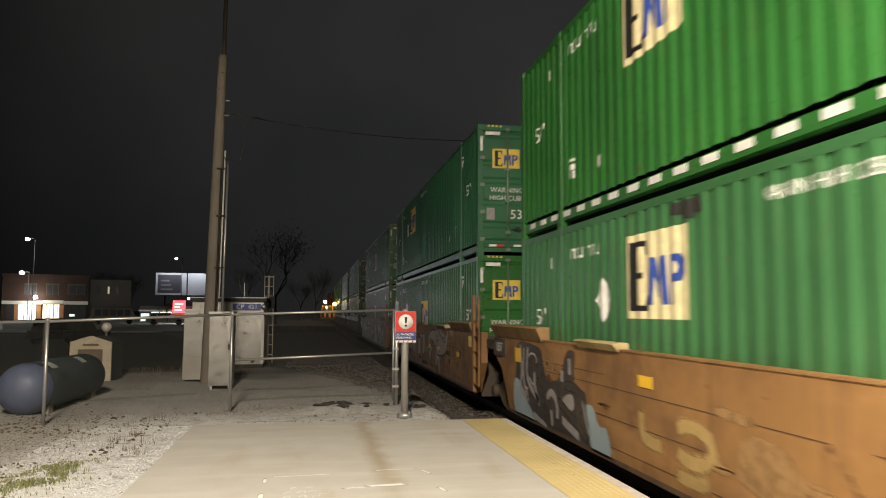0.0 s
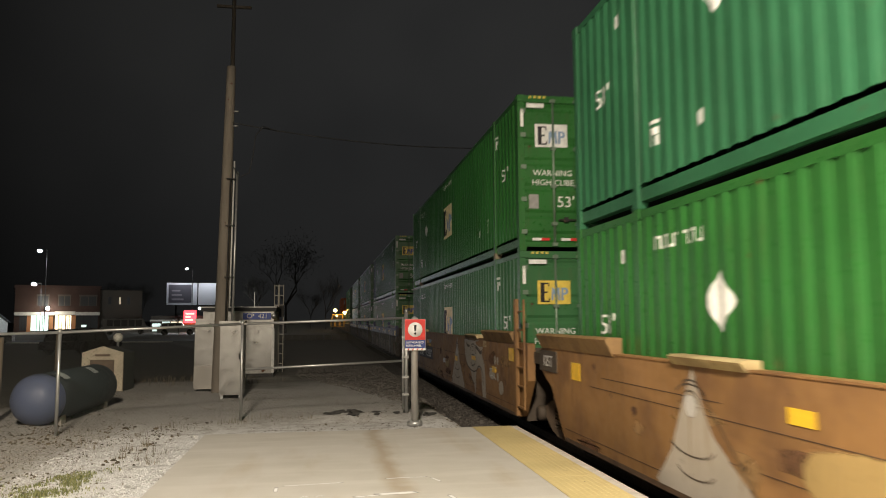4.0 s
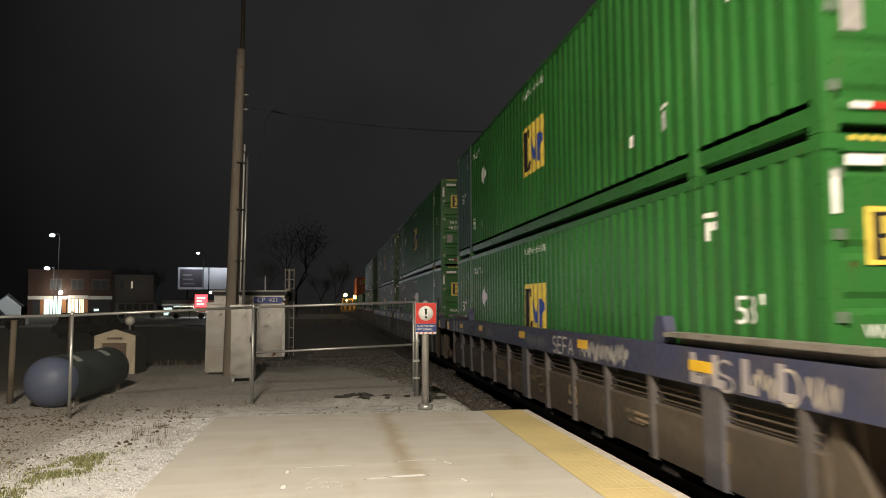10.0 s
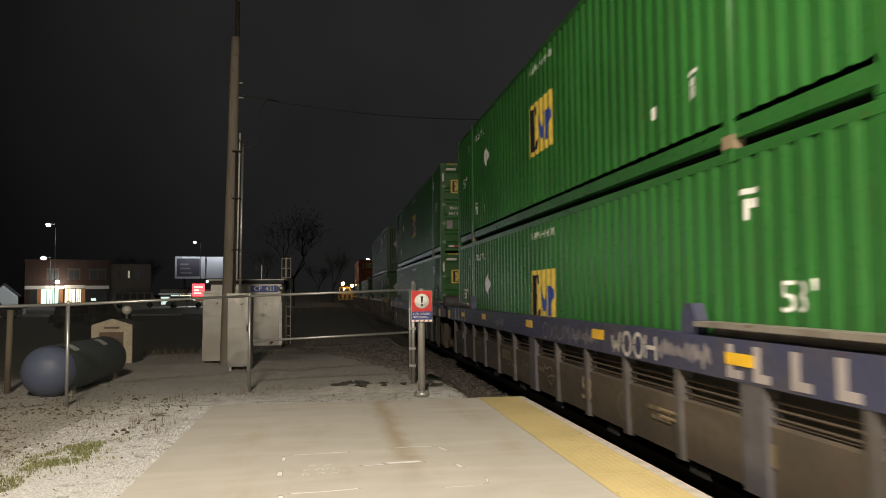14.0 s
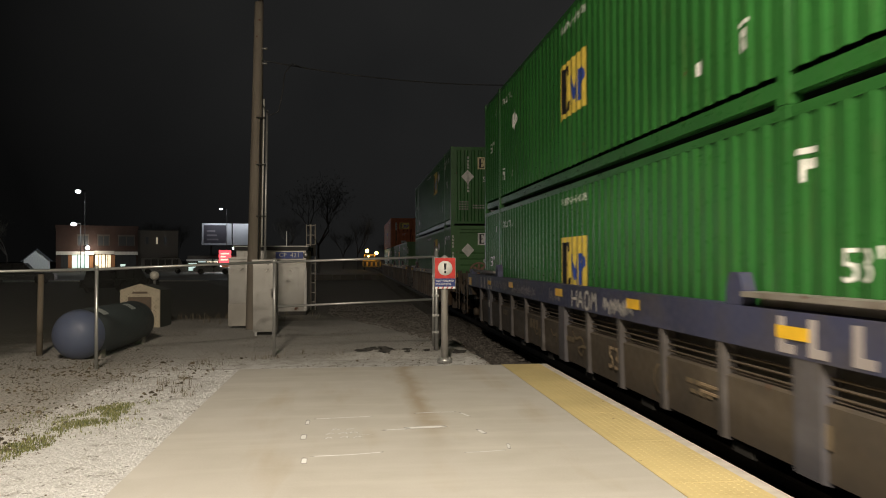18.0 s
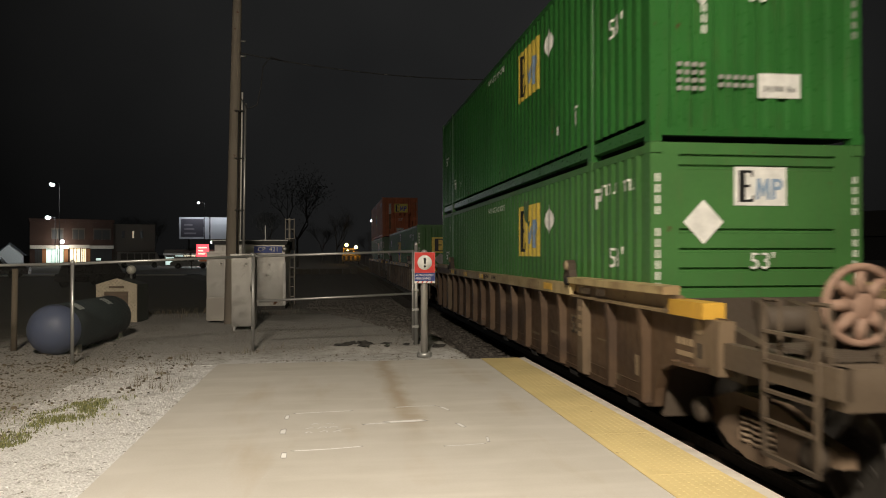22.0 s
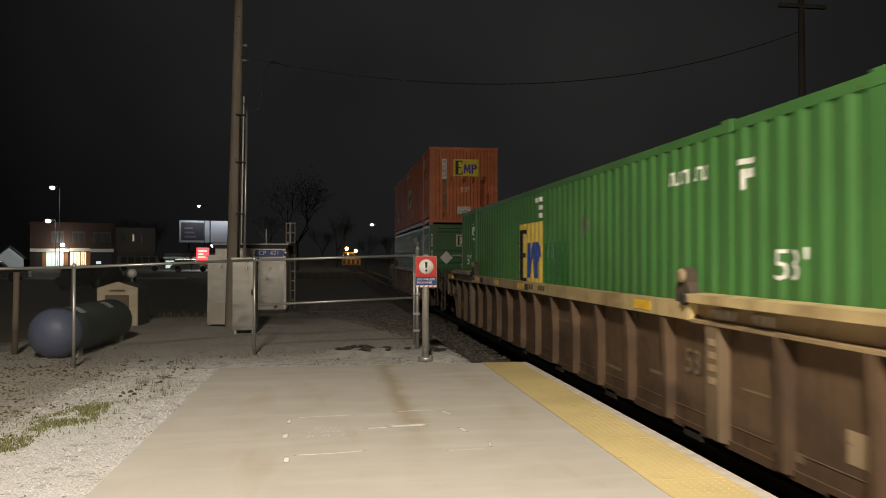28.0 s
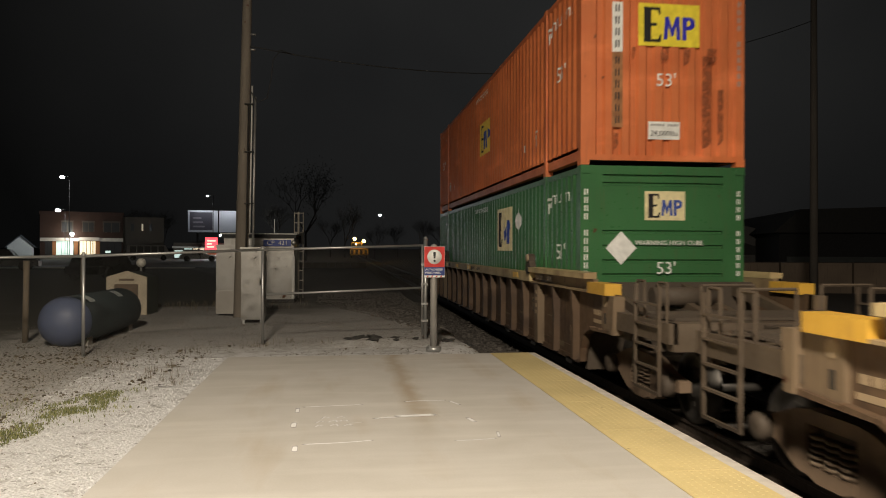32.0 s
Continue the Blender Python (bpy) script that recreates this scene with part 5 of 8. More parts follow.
def car_plain(label, lead, trail, art):
    """Orange-brown articulated well with smooth plate sides."""
    car = thing("well_car", label, "rail car", group="well cars of the train")
    well_floor(car)
    for bm in both(lambda b: prism(b, [(-0.35, -0.16), (BL + 0.35, -0.16), (BL + 0.9, 0.58)] + ([(BL + 2.2, 0.62), (BL + 2.2, 1.185)] if trail == "open" else [(BL + 0.9, 1.185)]) + [(-0.9, 1.185), (-0.9, 0.58)], "x", -0.13, 0.0)):
        soften(bm, 0.015)
        part("side_plate", bm, CAR_ORANGE, car, "orange-brown side plate, rust streaked")
    for bm in both(lambda b: box(b, -0.135, -0.3, -0.19, 0.0, BL + 0.3, -0.12)):
        part("bottom_chord", bm, CAR_BROWN, car)
    for bm in both(lambda b: box(b, -0.14, -0.9, 1.182, 0.0, BL + 0.9, 1.20)):
        part("top_chord", bm, CAR_ORANGE, car)
    for z, y0, y1 in ((0.745, 0.6, 7.9), (0.745, 8.3, 15.4), (0.02, -0.3, BL + 0.3), (0.40, 9.9, 13.2), (0.88, 12.2, 15.0)):
        for bm in both(lambda b: box(b, -0.1335, y0, z, -0.12, y1, z + 0.008)):
            part("weld_seam", bm, SEAM, car, "dark welded seam")
    for k in range(5):
        bm = bmesh.new()
        box(bm, -0.1345, 2.30, 1.03 + 0.026 * k, -0.13, 2.62, 1.044 + 0.026 * k)
        part("data_line", bm, CHORD, car, "faded line of data lettering")
    for a, s in ((0, -1), (BL, 1)):
        for bm in both(lambda b: prism(b, [(-0.145, 1.17), (-0.235, 1.36), (-0.20, 1.385), (-0.02, 1.385), (-0.02, 1.17)], "y", min(a + s * (0.1 if s < 0 else 1.35), a - s * (2.4 if s < 0 else 1.55)), max(a + s * (0.1 if s < 0 else 1.35), a - s * (2.4 if s < 0 else 1.55)))):
            part("guide_flare", bm, FLARE_D if trail == "open" and s > 0 else FLARE, car, "dark maroon guide flare" if trail == "open" and s > 0 else "worn tan guide flare")
        for bm in both(lambda b: prism(b, [(-0.145, 1.17), (-0.21, 1.25), (-0.16, 1.27), (-0.02, 1.27), (-0.02, 1.17)], "y", min(a - s * 3.1, a - s * 4.4), max(a - s * 3.1, a - s * 4.4))):
            part("guide_flare", bm, CHORD, car)
    for y, z, w, h in ((0.2, 0.97, 0.34, 0.23), (1.6, 0.61, 0.32, 0.12), (5.9, 0.62, 0.36, 0.12), (11.1, 0.9, 0.32, 0.12), (15.95, 0.90, 0.34, 0.23))[:4 if trail == "open" else 5]:
        reflector(car, y, z, w, h, -0.138)
    art(car)
    patches(car, len(label), 10, -0.1332)
    for s, a, kind in ((-1, 0, lead), (1, BL, trail)):
        if kind == "open":
            end_platform(car, s, a, FRAME_L, tall=True)
            reflector(car, a + s * 1.88, 0.78, 0.56, 0.20, -0.138)
            for bm in both(lambda b: prism(b, [(-0.14, 1.17), (-0.14, 1.30), (-0.02, 1.34), (-0.02, 1.17)], "y", min(a + s * 1.4, a + s * 1.8), max(a + s * 1.4, a + s * 1.8))):
                soften(bm, 0.02)
                part("end_block", bm, YELLOW_W, car, "pale yellow painted block")
        else:
            joint_end(car, s, a, FRAMEM)
            if s < 0:
                bm = bmesh.new()
                box(bm, -0.19, a - 0.36, -0.05, -0.13, a - 0.22, 1.96)
                part("side_post", bm, CAR_ORANGE, car)
                ladder(car, a - 0.40, a - 0.82, 0.1, 1.94, -0.16, 5, CAR_ORANGE)
            else:
                for bm in both(lambda b: prism(b, [(a + 0.905, 0.58), (a + 1.2, 0.70), (a + 1.47, 0.84), (a + 1.47, 1.16), (a + 0.905, 1.16)], "x", -0.12, 0.0)):
                    part("end_plate", bm, CAR_ORANGE, car)
                bm = bmesh.new()
                box(bm, -0.145, a + 0.62, 0.82, -0.131, a + 1.46, 1.13)
                board = part("capacity_board", bm, FRAMEM, car, "dark board with white lettering")
                write("lettering", "125T", 0.23, SPRAY_W, board, on_side(a + 1.03, 0.97, -0.149))
    return car


def art_first(car):
    x = -0.134
    fill(car, [(15.95, 1.13), (15.05, 1.13), (14.66, 1.05), (14.38, 0.66), (13.84, 0.74), (13.56, 1.10), (13.18, 1.10), (13.20, 0.72), (12.84, 0.64), (12.76, 0.45), (12.55, -0.10), (15.9, -0.10), (16.22, 0.25), (16.10, 0.6)], SPRAY_K, x, 0.06)
    fill(car, [(16.22, 0.44), (15.89, 0.52), (15.4, 0.22), (14.93, -0.08), (16.1, -0.10)], SPRAY_B, x - 0.001)
    fill(car, [(12.82, 0.46), (12.57, 0.48), (12.38, 0.28), (12.15, 0.28), (12.02, 0.05), (12.1, -0.12), (12.6, -0.12), (12.74, 0.22)], SPRAY_B, x - 0.001)
    for line, w in (([(15.84, 1.12), (15.72, 0.7), (15.76, 0.40), (15.28, 0.22)], 0.10), ([(15.59, 1.10), (15.62, 0.54), (15.34, 0.27)], 0.09), ([(15.36, 1.10), (15.40, 0.57), (14.72, 0.25)], 0.11), ([(15.03, 0.72), (14.96, 0.41), (14.73, 0.22)], 0.12), ([(14.42, 0.36), (14.18, 0.47), (13.95, 0.34), (13.92, 0.12)], 0.12), ([(13.74, 0.15), (13.07, 0.02)], 0.12), ([(13.42, 1.0), (13.40, 0.78)], 0.12), ([(13.71, 0.82), (13.72, 0.66)], 0.11), ([(15.1, 0.05), (14.4, -0.06)], 0.10), ([(14.2, 0.22), (14.15, 0.0)], 0.11), ([(12.95, 0.5), (12.72, 0.1)], 0.05)):
        spray(car, [line], SPRAY_L, x - 0.002, w)
    fill(car, [(13.72, 0.42), (13.48, 0.54), (13.26, 0.52), (13.24, 0.34), (13.45, 0.30)], SPRAY_L, x - 0.002)
    spray(car, [[(13.95, 0.40), (13.3, 0.22), (12.70, 0.02)], [(14.9, 0.62), (14.5, 0.2), (14.3, -0.05)], [(13.6, 0.62), (13.1, 0.60), (12.95, 0.3)]], SPRAY_K, x - 0.0025, 0.13)
    spray(car, [arc(15.12, 0.87, 0.22, 0.10, 20, 200, 6), [(15.3, 0.6), (15.12, 0.5), (15.05, 0.52)], [(15.5, 0.42), (15.36, 0.40)]], SPRAY_W, x - 0.003, 0.028)
    # a worn cream figure in the middle of the side
    spray(car, [[(11.2, 0.62), (11.15, 0.34), (10.7, 0.30)], arc(10.15, 0.42, 0.36, 0.16, 40, 320, 9), [(10.2, 0.28), (9.9, 0.12), (10.5, 0.10)]], SPRAY_C, x, 0.16)
    fill(car, [(9.2, 0.7), (9.7, 0.72), (9.7, 0.84), (9.2, 0.82)], STAIN, x)
    fill(car, [(8.6, 0.2), (9.4, 0.25), (9.3, 0.66), (8.7, 0.6)], STAIN, x)
    patches(car, 20, 12)


def swirl_face(car, x=-0.134):
    """A broad winged head with one eye, sprayed in worn white with soft dark outlines."""
    fill(car, [(6.35, 0.66), (6.18, 0.86), (5.82, 1.03), (5.33, 1.10), (4.9, 1.08), (4.82, 1.145), (4.3, 1.15), (3.72, 1.145), (3.89, 1.10), (3.56, 1.06), (3.3, 1.00), (3.09, 1.04), (3.01, 1.14), (2.87, 1.14), (2.93, 1.0), (3.1, 0.69), (3.29, 0.56), (3.56, 0.49), (3.93, 0.45), (4.18, 0.44), (4.15, -0.08), (4.33, -0.08), (4.39, 0.33), (4.62, 0.14), (4.81, 0.10), (4.83, 0.53), (5.1, 0.74), (5.48, 0.82), (5.91, 0.80), (6.2, 0.68)], SPRAY_F, x, 0.025)
    fill(car, [(6.04, 0.41), (5.88, 0.55), (5.56, 0.64), (5.39, 0.59), (5.56, 0.51), (5.71, 0.34), (5.79, 0.17), (5.94, 0.26)], SPRAY_F, x)
    for line, w in (([(6.33, 0.66), (6.05, 0.93), (5.67, 1.07), (5.2, 1.11), (4.87, 1.07)], 0.035), ([(6.23, 0.67), (5.98, 0.8), (5.65, 0.82), (5.35, 0.73), (5.1, 0.62), (4.87, 0.46)], 0.03), ([(4.84, 1.0), (4.83, 0.71), (4.76, 0.57), (4.6, 0.46), (4.39, 0.44), (4.17, 0.53), (4.09, 0.71), (4.12, 0.94), (4.23, 1.06), (4.45, 1.13), (4.61, 1.13), (4.78, 1.06)], 0.026), ([(4.62, 1.05), (4.46, 1.06)], 0.016), ([(4.62, 0.99), (4.36, 1.0)], 0.016), ([(4.68, 0.89), (4.49, 0.94), (4.32, 0.91)], 0.026), ([(4.77, 0.75), (4.63, 0.82), (4.42, 0.85), (4.25, 0.81)], 0.034), ([(4.82, 0.69), (4.59, 0.67), (4.33, 0.68)], 0.03), ([(4.19, 1.04), (3.94, 0.96), (3.65, 0.91), (3.38, 0.94), (3.28, 1.01)], 0.034), ([(3.85, 0.94), (3.65, 0.85), (3.39, 0.82), (3.17, 0.91)], 0.03), ([(4.65, 0.45), (4.25, 0.43), (3.8, 0.44), (3.4, 0.50), (3.12, 0.60), (2.98, 0.76)], 0.042), ([(6.01, 0.35), (5.79, 0.17), (5.64, 0.38), (5.43, 0.55)], 0.028), ([(5.85, 0.57), (5.56, 0.65), (5.36, 0.61)], 0.028), ([(4.84, 0.14), (4.73, 0.09), (4.45, 0.29)], 0.026)):
        spray(car, [line], SPRAY_O, x - 0.003, w, "soft dark sprayed outline")
    spray(car, [arc(4.5, 0.765, 0.07, 0.035, 0, 330, 8)], SPRAY_O, x - 0.0035, 0.02, "sprayed pupil")
    reflector(car, 4.32, 0.63, 0.38, 0.09, x - 0.005)


def bearded_face(car, x=-0.134):
    """A long worn white face with a dark drooping moustache line."""
    fill(car, [(4.75, 1.14), (4.14, 1.145), (3.05, 1.14), (3.41, 1.10), (3.03, 1.03), (2.63, 1.03), (2.73, 0.87), (2.55, 0.72), (2.42, 0.5), (2.36, -0.08), (2.68, -0.08), (2.85, 0.47), (3.01, 0.53), (3.26, 0.49), (3.37, 0.34), (3.42, -0.06), (3.62, 0.12), (3.83, 0.24), (4.04, 0.44), (4.44, 0.57), (4.65, 0.77)], SPRAY_F, x, 0.025)
    for line, w in (([(4.49, 1.08), (4.36, 1.0), (4.08, 1.0)], 0.05), ([(4.02, 0.73), (4.02, 0.89), (3.88, 1.02), (3.66, 1.05), (3.49, 0.99), (3.4, 0.76), (3.52, 0.61), (3.77, 0.56), (3.95, 0.64)], 0.026), ([(3.81, 0.98), (3.66, 0.99)], 0.018), ([(3.79, 0.9), (3.67, 0.9)], 0.018), ([(3.86, 0.81), (3.57, 0.81)], 0.02), ([(3.42, 1.0), (3.16, 0.96), (2.93, 0.89), (2.73, 0.92)], 0.075), ([(4.73, 1.12), (4.69, 0.8), (4.53, 0.6), (4.04, 0.47), (3.6, 0.44), (3.33, 0.48), (3.13, 0.57), (2.89, 0.58), (2.68, 0.46), (2.59, 0.2)], 0.03), ([(3.83, 0.24), (3.55, 0.16)], 0.03)):
        spray(car, [line], SPRAY_O, x - 0.003, w, "soft dark sprayed outline")
    reflector(car, 3.63, 0.74, 0.44, 0.085, x - 0.005)
    for y, z, ry, rz in ((1.5, 0.80, 0.10, 0.11), (1.28, 0.80, 0.09, 0.10), (1.78, 0.50, 0.28, 0.12), (1.27, 0.48, 0.10, 0.11), (1.0, 0.30, 0.2, 0.16)):
        fill(car, arc(y, z, ry, rz, 0, 330, 8), SPRAY_F, x - 0.001)
    spray(car, [[(2.0, 0.60), (1.7, 0.62), (1.35, 0.66)], [(1.95, 0.46), (1.7, 0.48), (1.42, 0.42)]], SPRAY_W, x - 0.002, 0.03)


def pyramid_figure(car, apex, left, right, x=-0.134):
    """A pale sprayed cone with a face; left is the larger y."""
    mid = apex + 0.05
    w = (left - right) / 1.75
    fill(car, [(right, -0.1), (left, -0.1), (left - 0.22 * w, 0.35), (apex + 0.07, 1.10), (apex - 0.05, 1.12), (apex - 0.30 * w, 0.6)], SPRAY_F, x)
    fill(car, arc(mid, 0.80, 0.13, 0.12, 0, 330), SPRAY_W, x - 0.001)
    spray(car, [arc(mid, 0.80, 0.16, 0.14, 10, 170, 8), arc(mid, 0.86, 0.26 * w, 0.14, 25, 155), arc(mid, 0.98, 0.13 * w, 0.06, 10, 170), arc(mid, 0.46, 0.36 * w, 0.12, 190, 350), arc(mid - 0.05, 0.24, 0.30 * w, 0.10, 190, 350), [(right, -0.08), (apex - 0.05, 1.05)]], SPRAY_O, x - 0.002, 0.018)


def patches(car, seed, n=16, x=-0.1338):
    """Worn pale and rusty areas on the side plate, each with a ragged outline."""
    rnd = random.Random(seed)
    for k in range(n):
        y, z = rnd.uniform(0.4, BL - 0.4), rnd.uniform(-0.05, 0.85)
        ry, rz = rnd.uniform(0.15, 0.7), rnd.uniform(0.04, 0.2)
        fill(car, [(y + ry * rnd.uniform(0.5, 1) * math.cos(a * 0.524), min(1.05, max(-0.12, z + rz * rnd.uniform(0.5, 1) * math.sin(a * 0.524)))) for a in range(12)], STAIN if k % 3 else RUSTY, x + 0.00005 * k)


def art_second(car):
    x = -0.134
    patches(car, 21)
    # pale ground with worn red-brown bars
    fill(car, [(9.62, 0.92), (9.62, 0.30), (8.6, 0.20), (6.95, 0.32), (6.84, 0.95), (8.2, 0.93)], SPRAY_F, x, 0.06, False)
    for y0, y1 in ((7.7, 7.9), (8.4, 8.85), (7.3, 7.55)):
        fill(car, [(y1, 0.82), (y1, 0.2), (y0, 0.22), (y0, 0.84)], CAR_ORANGE, x - 0.0005, 0.03, False)
    fill(car, [(9.17, 0.90), (9.17, 0.73), (7.91, 0.75), (7.91, 0.94)], SPRAY_R, x - 0.002, 0.02, False)
    spray(car, [[(8.92, 0.74), (8.91, 0.32)], [(8.33, 0.75), (8.33, 0.30)], [(7.42, 0.94), (7.62, 0.55), (7.25, 0.02)]], SPRAY_R, x - 0.002, 0.09, "large worn red-brown painted bars")
    fill(car, [(11.0, 0.72), (9.66, 0.76), (9.68, 0.36), (11.0, 0.32)], SPRAY_C, x - 0.001, 0.06)
    fill(car, [(6.84, 0.60), (5.99, 0.65), (6.24, 0.40), (6.75, 0.36)], SPRAY_C, x - 0.001, 0.06)
    swirl_face(car)
    pyramid_figure(car, 12.7, 13.45, 11.4)


def art_third(car):
    x = -0.134
    patches(car, 22)
    bearded_face(car)
    pyramid_figure(car, 5.72, 6.55, 4.72)
    fill(car, [(7.0, 0.55), (7.5, 0.5), (7.9, 0.62), (7.6, 0.32), (7.1, 0.30)], SPRAY_C, x, 0.05)
    fill(car, [(7.6, 0.40), (8.0, 0.40), (8.0, 0.54), (7.6, 0.54)], SPRAY_W, x - 0.001, 0.02, False)
    fill(car, [(10.05, 0.36), (13.3, 0.34), (13.3, 0.74), (10.05, 0.76)], SPRAY_K, x - 0.0003, 0.02, False)
    for k in range(10):
        if k == 4:
            continue
        y = 13.1 - k * 0.29
        for a, b, c, d in ((0, 0.06, 0.42, 0.66), (0.06, 0.15, 0.60 if k % 2 else 0.42, 0.66 if k % 2 else 0.48), (0.13, 0.19, 0.42 if k % 3 else 0.54, 0.66)):
            bm = bmesh.new()
            bm.faces.new([bm.verts.new((x - 0.001, y - p, q)) for p, q in ((a, c), (b, c), (b, d), (a, d))])
            part("number_marking", bm, SPRAY_W, car, "white stencilled reporting mark")
    fill(car, [(14.2, 0.95), (14.35, 0.86), (14.2, 0.74), (14.45, 0.68), (14.5, 0.40), (14.1, 0.15), (13.35, 0.12), (13.28, 0.5), (13.5, 0.66), (13.8, 0.62), (13.95, 0.8)], SPRAY_L, x)
    spray(car, [[(14.45, 0.66), (14.1, 0.55), (13.8, 0.2)], [(14.3, 0.62), (14.1, 0.3)], [(13.7, 0.6), (13.45, 0.25)], [(14.0, 0.7), (13.85, 0.55)], arc(14.12, 0.55, 0.28, 0.3, 30, 300, 9), arc(13.6, 0.42, 0.24, 0.24, -20, 240, 9)], SPRAY_W, x - 0.002, 0.035)
    fill(car, [(11.3, 0.98), (10.4, 1.0), (10.35, 0.9), (10.7, 0.84), (11.2, 0.9)], SPRAY_B, x)
    fill(car, [(11.05, 0.84), (10.4, 0.86), (10.45, 0.76), (10.9, 0.74)], SPRAY_Y, x)
    # the open end: cream panel, grey tag with white dashes, pale strip and a large worn number
    fill(car, [(17.50, 1.03), (17.03, 1.06), (17.02, 0.99), (17.50, 0.96)], SPRAY_F, x - 0.0008, 0.02, False)
    fill(car, [(17.50, 0.94), (17.05, 0.97), (17.05, 0.82), (17.52, 0.79)], STAIN, x - 0.0008, 0.05)
    fill(car, [(17.58, 0.76), (16.97, 0.79), (16.99, 0.54), (17.58, 0.48)], SPRAY_C, x - 0.0008, 0.04, False)
    fill(car, [(17.00, 1.10), (16.5, 1.14), (15.76, 1.08), (15.72, 0.66), (16.25, 0.62), (16.6, 0.78), (17.02, 0.80)], SPRAY_S, x - 0.0012, 0.16)
    spray(car, [[(16.96, 0.93), (16.61, 0.92)], [(17.07, 0.85), (16.86, 0.84)], [(16.71, 0.83), (16.55, 0.83)], [(16.64, 0.83), (16.62, 0.70)], [(16.27, 0.88), (16.05, 0.88)], [(16.28, 0.78), (16.12, 0.79)], [(16.01, 0.82), (15.87, 0.82)]], SPRAY_W, x - 0.002, 0.032)
    spray(car, [[(16.45, 1.0), (16.40, 0.70)], [(16.20, 1.02), (16.10, 0.66)]], SPRAY_L, x - 0.0018, 0.03)
    fill(car, [(16.72, 0.72), (16.46, 0.74), (16.47, 0.55), (16.73, 0.53)], YELLOW_P, x - 0.0018, 0.02, False)
    for k in range(5):
        z = 1.05 - 0.14 * k
        fill(car, [(15.76 + 0.008 * k, z), (15.62 + 0.008 * k, z), (15.625 + 0.008 * k, z - 0.12), (15.765 + 0.008 * k, z - 0.12)], SPRAY_L, x - 0.0016, 0.02, False)
    write("lettering", "53", 0.56, STENCIL_B, car, on_side(16.00, 0.40, x - 0.002))
    write("lettering", "53", 0.56, SPRAY_K, car, on_side(15.95, 0.37, x - 0.0005))
    spray(car, [[(16.34, 0.60), (16.13, 0.57)], [(15.93, 0.61), (15.80, 0.57)]], SPRAY_K, x - 0.0025, 0.05)
    fill(car, [(15.27, 1.05), (15.02, 1.04), (15.00, 0.92), (15.22, 0.92)], STAIN, x, 0.05)
    for k in range(5):
        bm = bmesh.new()
        box(bm, x - 0.001, 14.67, 0.90 + 0.037 * k, x + 0.002, 14.98, 0.915 + 0.037 * k)
        part("data_line", bm, STENCIL_B, car, "faded line of data lettering")
    reflector(car, 14.48, 0.79, 0.46, 0.10, x - 0.005)
    for k in range(4):
        bm = bmesh.new()
        box(bm, x - 0.001, 13.95, 1.04 + 0.03 * k, x + 0.002, 14.22, 1.056 + 0.03 * k)
        part("data_line", bm, CHORD, car, "faded line of data lettering")


CARS = [
    car_plain("orange-brown steel well car covered in grey and black graffiti", "joint", "joint", art_first),
    car_plain("orange-brown steel well car with a pale sprayed face", "joint", "joint", art_second),
    car_plain("orange-brown steel well car with a white sprayed pyramid figure", "joint", "open", art_third),
    car_slotted("grey-brown well car with blue top chord and white graffiti", "open", "joint", 3, [(12.6, "cc", 0.3, SPRAY_G, 0.86, 1.1, 0.03), (11.4, "cc", 0.35, SPRAY_G, 0.86, 1.1, 0.03), (7.9, "ccc", 0.4, SPRAY_G, 0.86, 1.1, 0.03), (6.3, "sefa", 0.26, SPRAY_W, 0.87, 1.10, 0.035), (5.0, "ccccc", 0.34, SPRAY_W, 0.85, 1.12, 0.04)]),
    car_slotted("grey-brown well car with blue top chord and scrawled graffiti", "joint", "joint", 5, [(10.8, "cc", 0.35, SPRAY_G, 0.86, 1.1, 0.03), (7.38, "oxumc", 0.36, SPRAY_L, 0.87, 1.10, 0.025), (5.5, "cc", 0.3, SPRAY_L, 0.87, 1.10, 0.025), (4.42, "wooh", 0.32, SPRAY_W, 0.87, 1.12, 0.045), (3.15, "ccc", 0.36, SPRAY_L, 0.88, 1.12, 0.035)]),
    car_slotted("grey-brown well car with blue top chord and bold white graffiti", "joint", "open", 8, [(14.1, "cccc", 0.42, SPRAY_L, 0.88, 1.1, 0.03), (11.9, "ccccc", 0.42, SPRAY_L, 0.86, 1.08, 0.03), (8.8, "ic", 0.34, SPRAY_L, 0.88, 1.12, 0.035), (7.44, "haom", 0.31, SPRAY_W, 0.87, 1.12, 0.045), (6.0, "ccc", 0.36, SPRAY_W, 0.86, 1.10, 0.04)]),
    car_ribbed("brown ribbed well car with chipped cream top chord", True, False, seed=1),
    car_ribbed("brown ribbed well car with chipped cream top chord, single container", False, False, seed=2),
    car_ribbed("brown ribbed well car with cream chord, last of train", False, False, seed=3),
]
LOW_PARTS = ("side_sheet", "side_plate", "bottom_chord", "rib", "lower_panel", "end_gusset", "arch_lip", "weld_seam", "drain_slot", "stencil")


def trim_foot(car):
    """Draws the lower edge of the sides up to platform height; paint never hangs below it."""
    for ob in car.children:
        kind = ob.name.split(".")[0]
        if kind in LOW_PARTS:
            for v in ob.data.vertices:
                if v.co.z < 0.3:
                    v.co.z = 0.3 + (v.co.z - 0.3) * 0.8
        elif kind == "graffiti":
            for v in ob.data.vertices:
                v.co.z = max(v.co.z, -0.065)


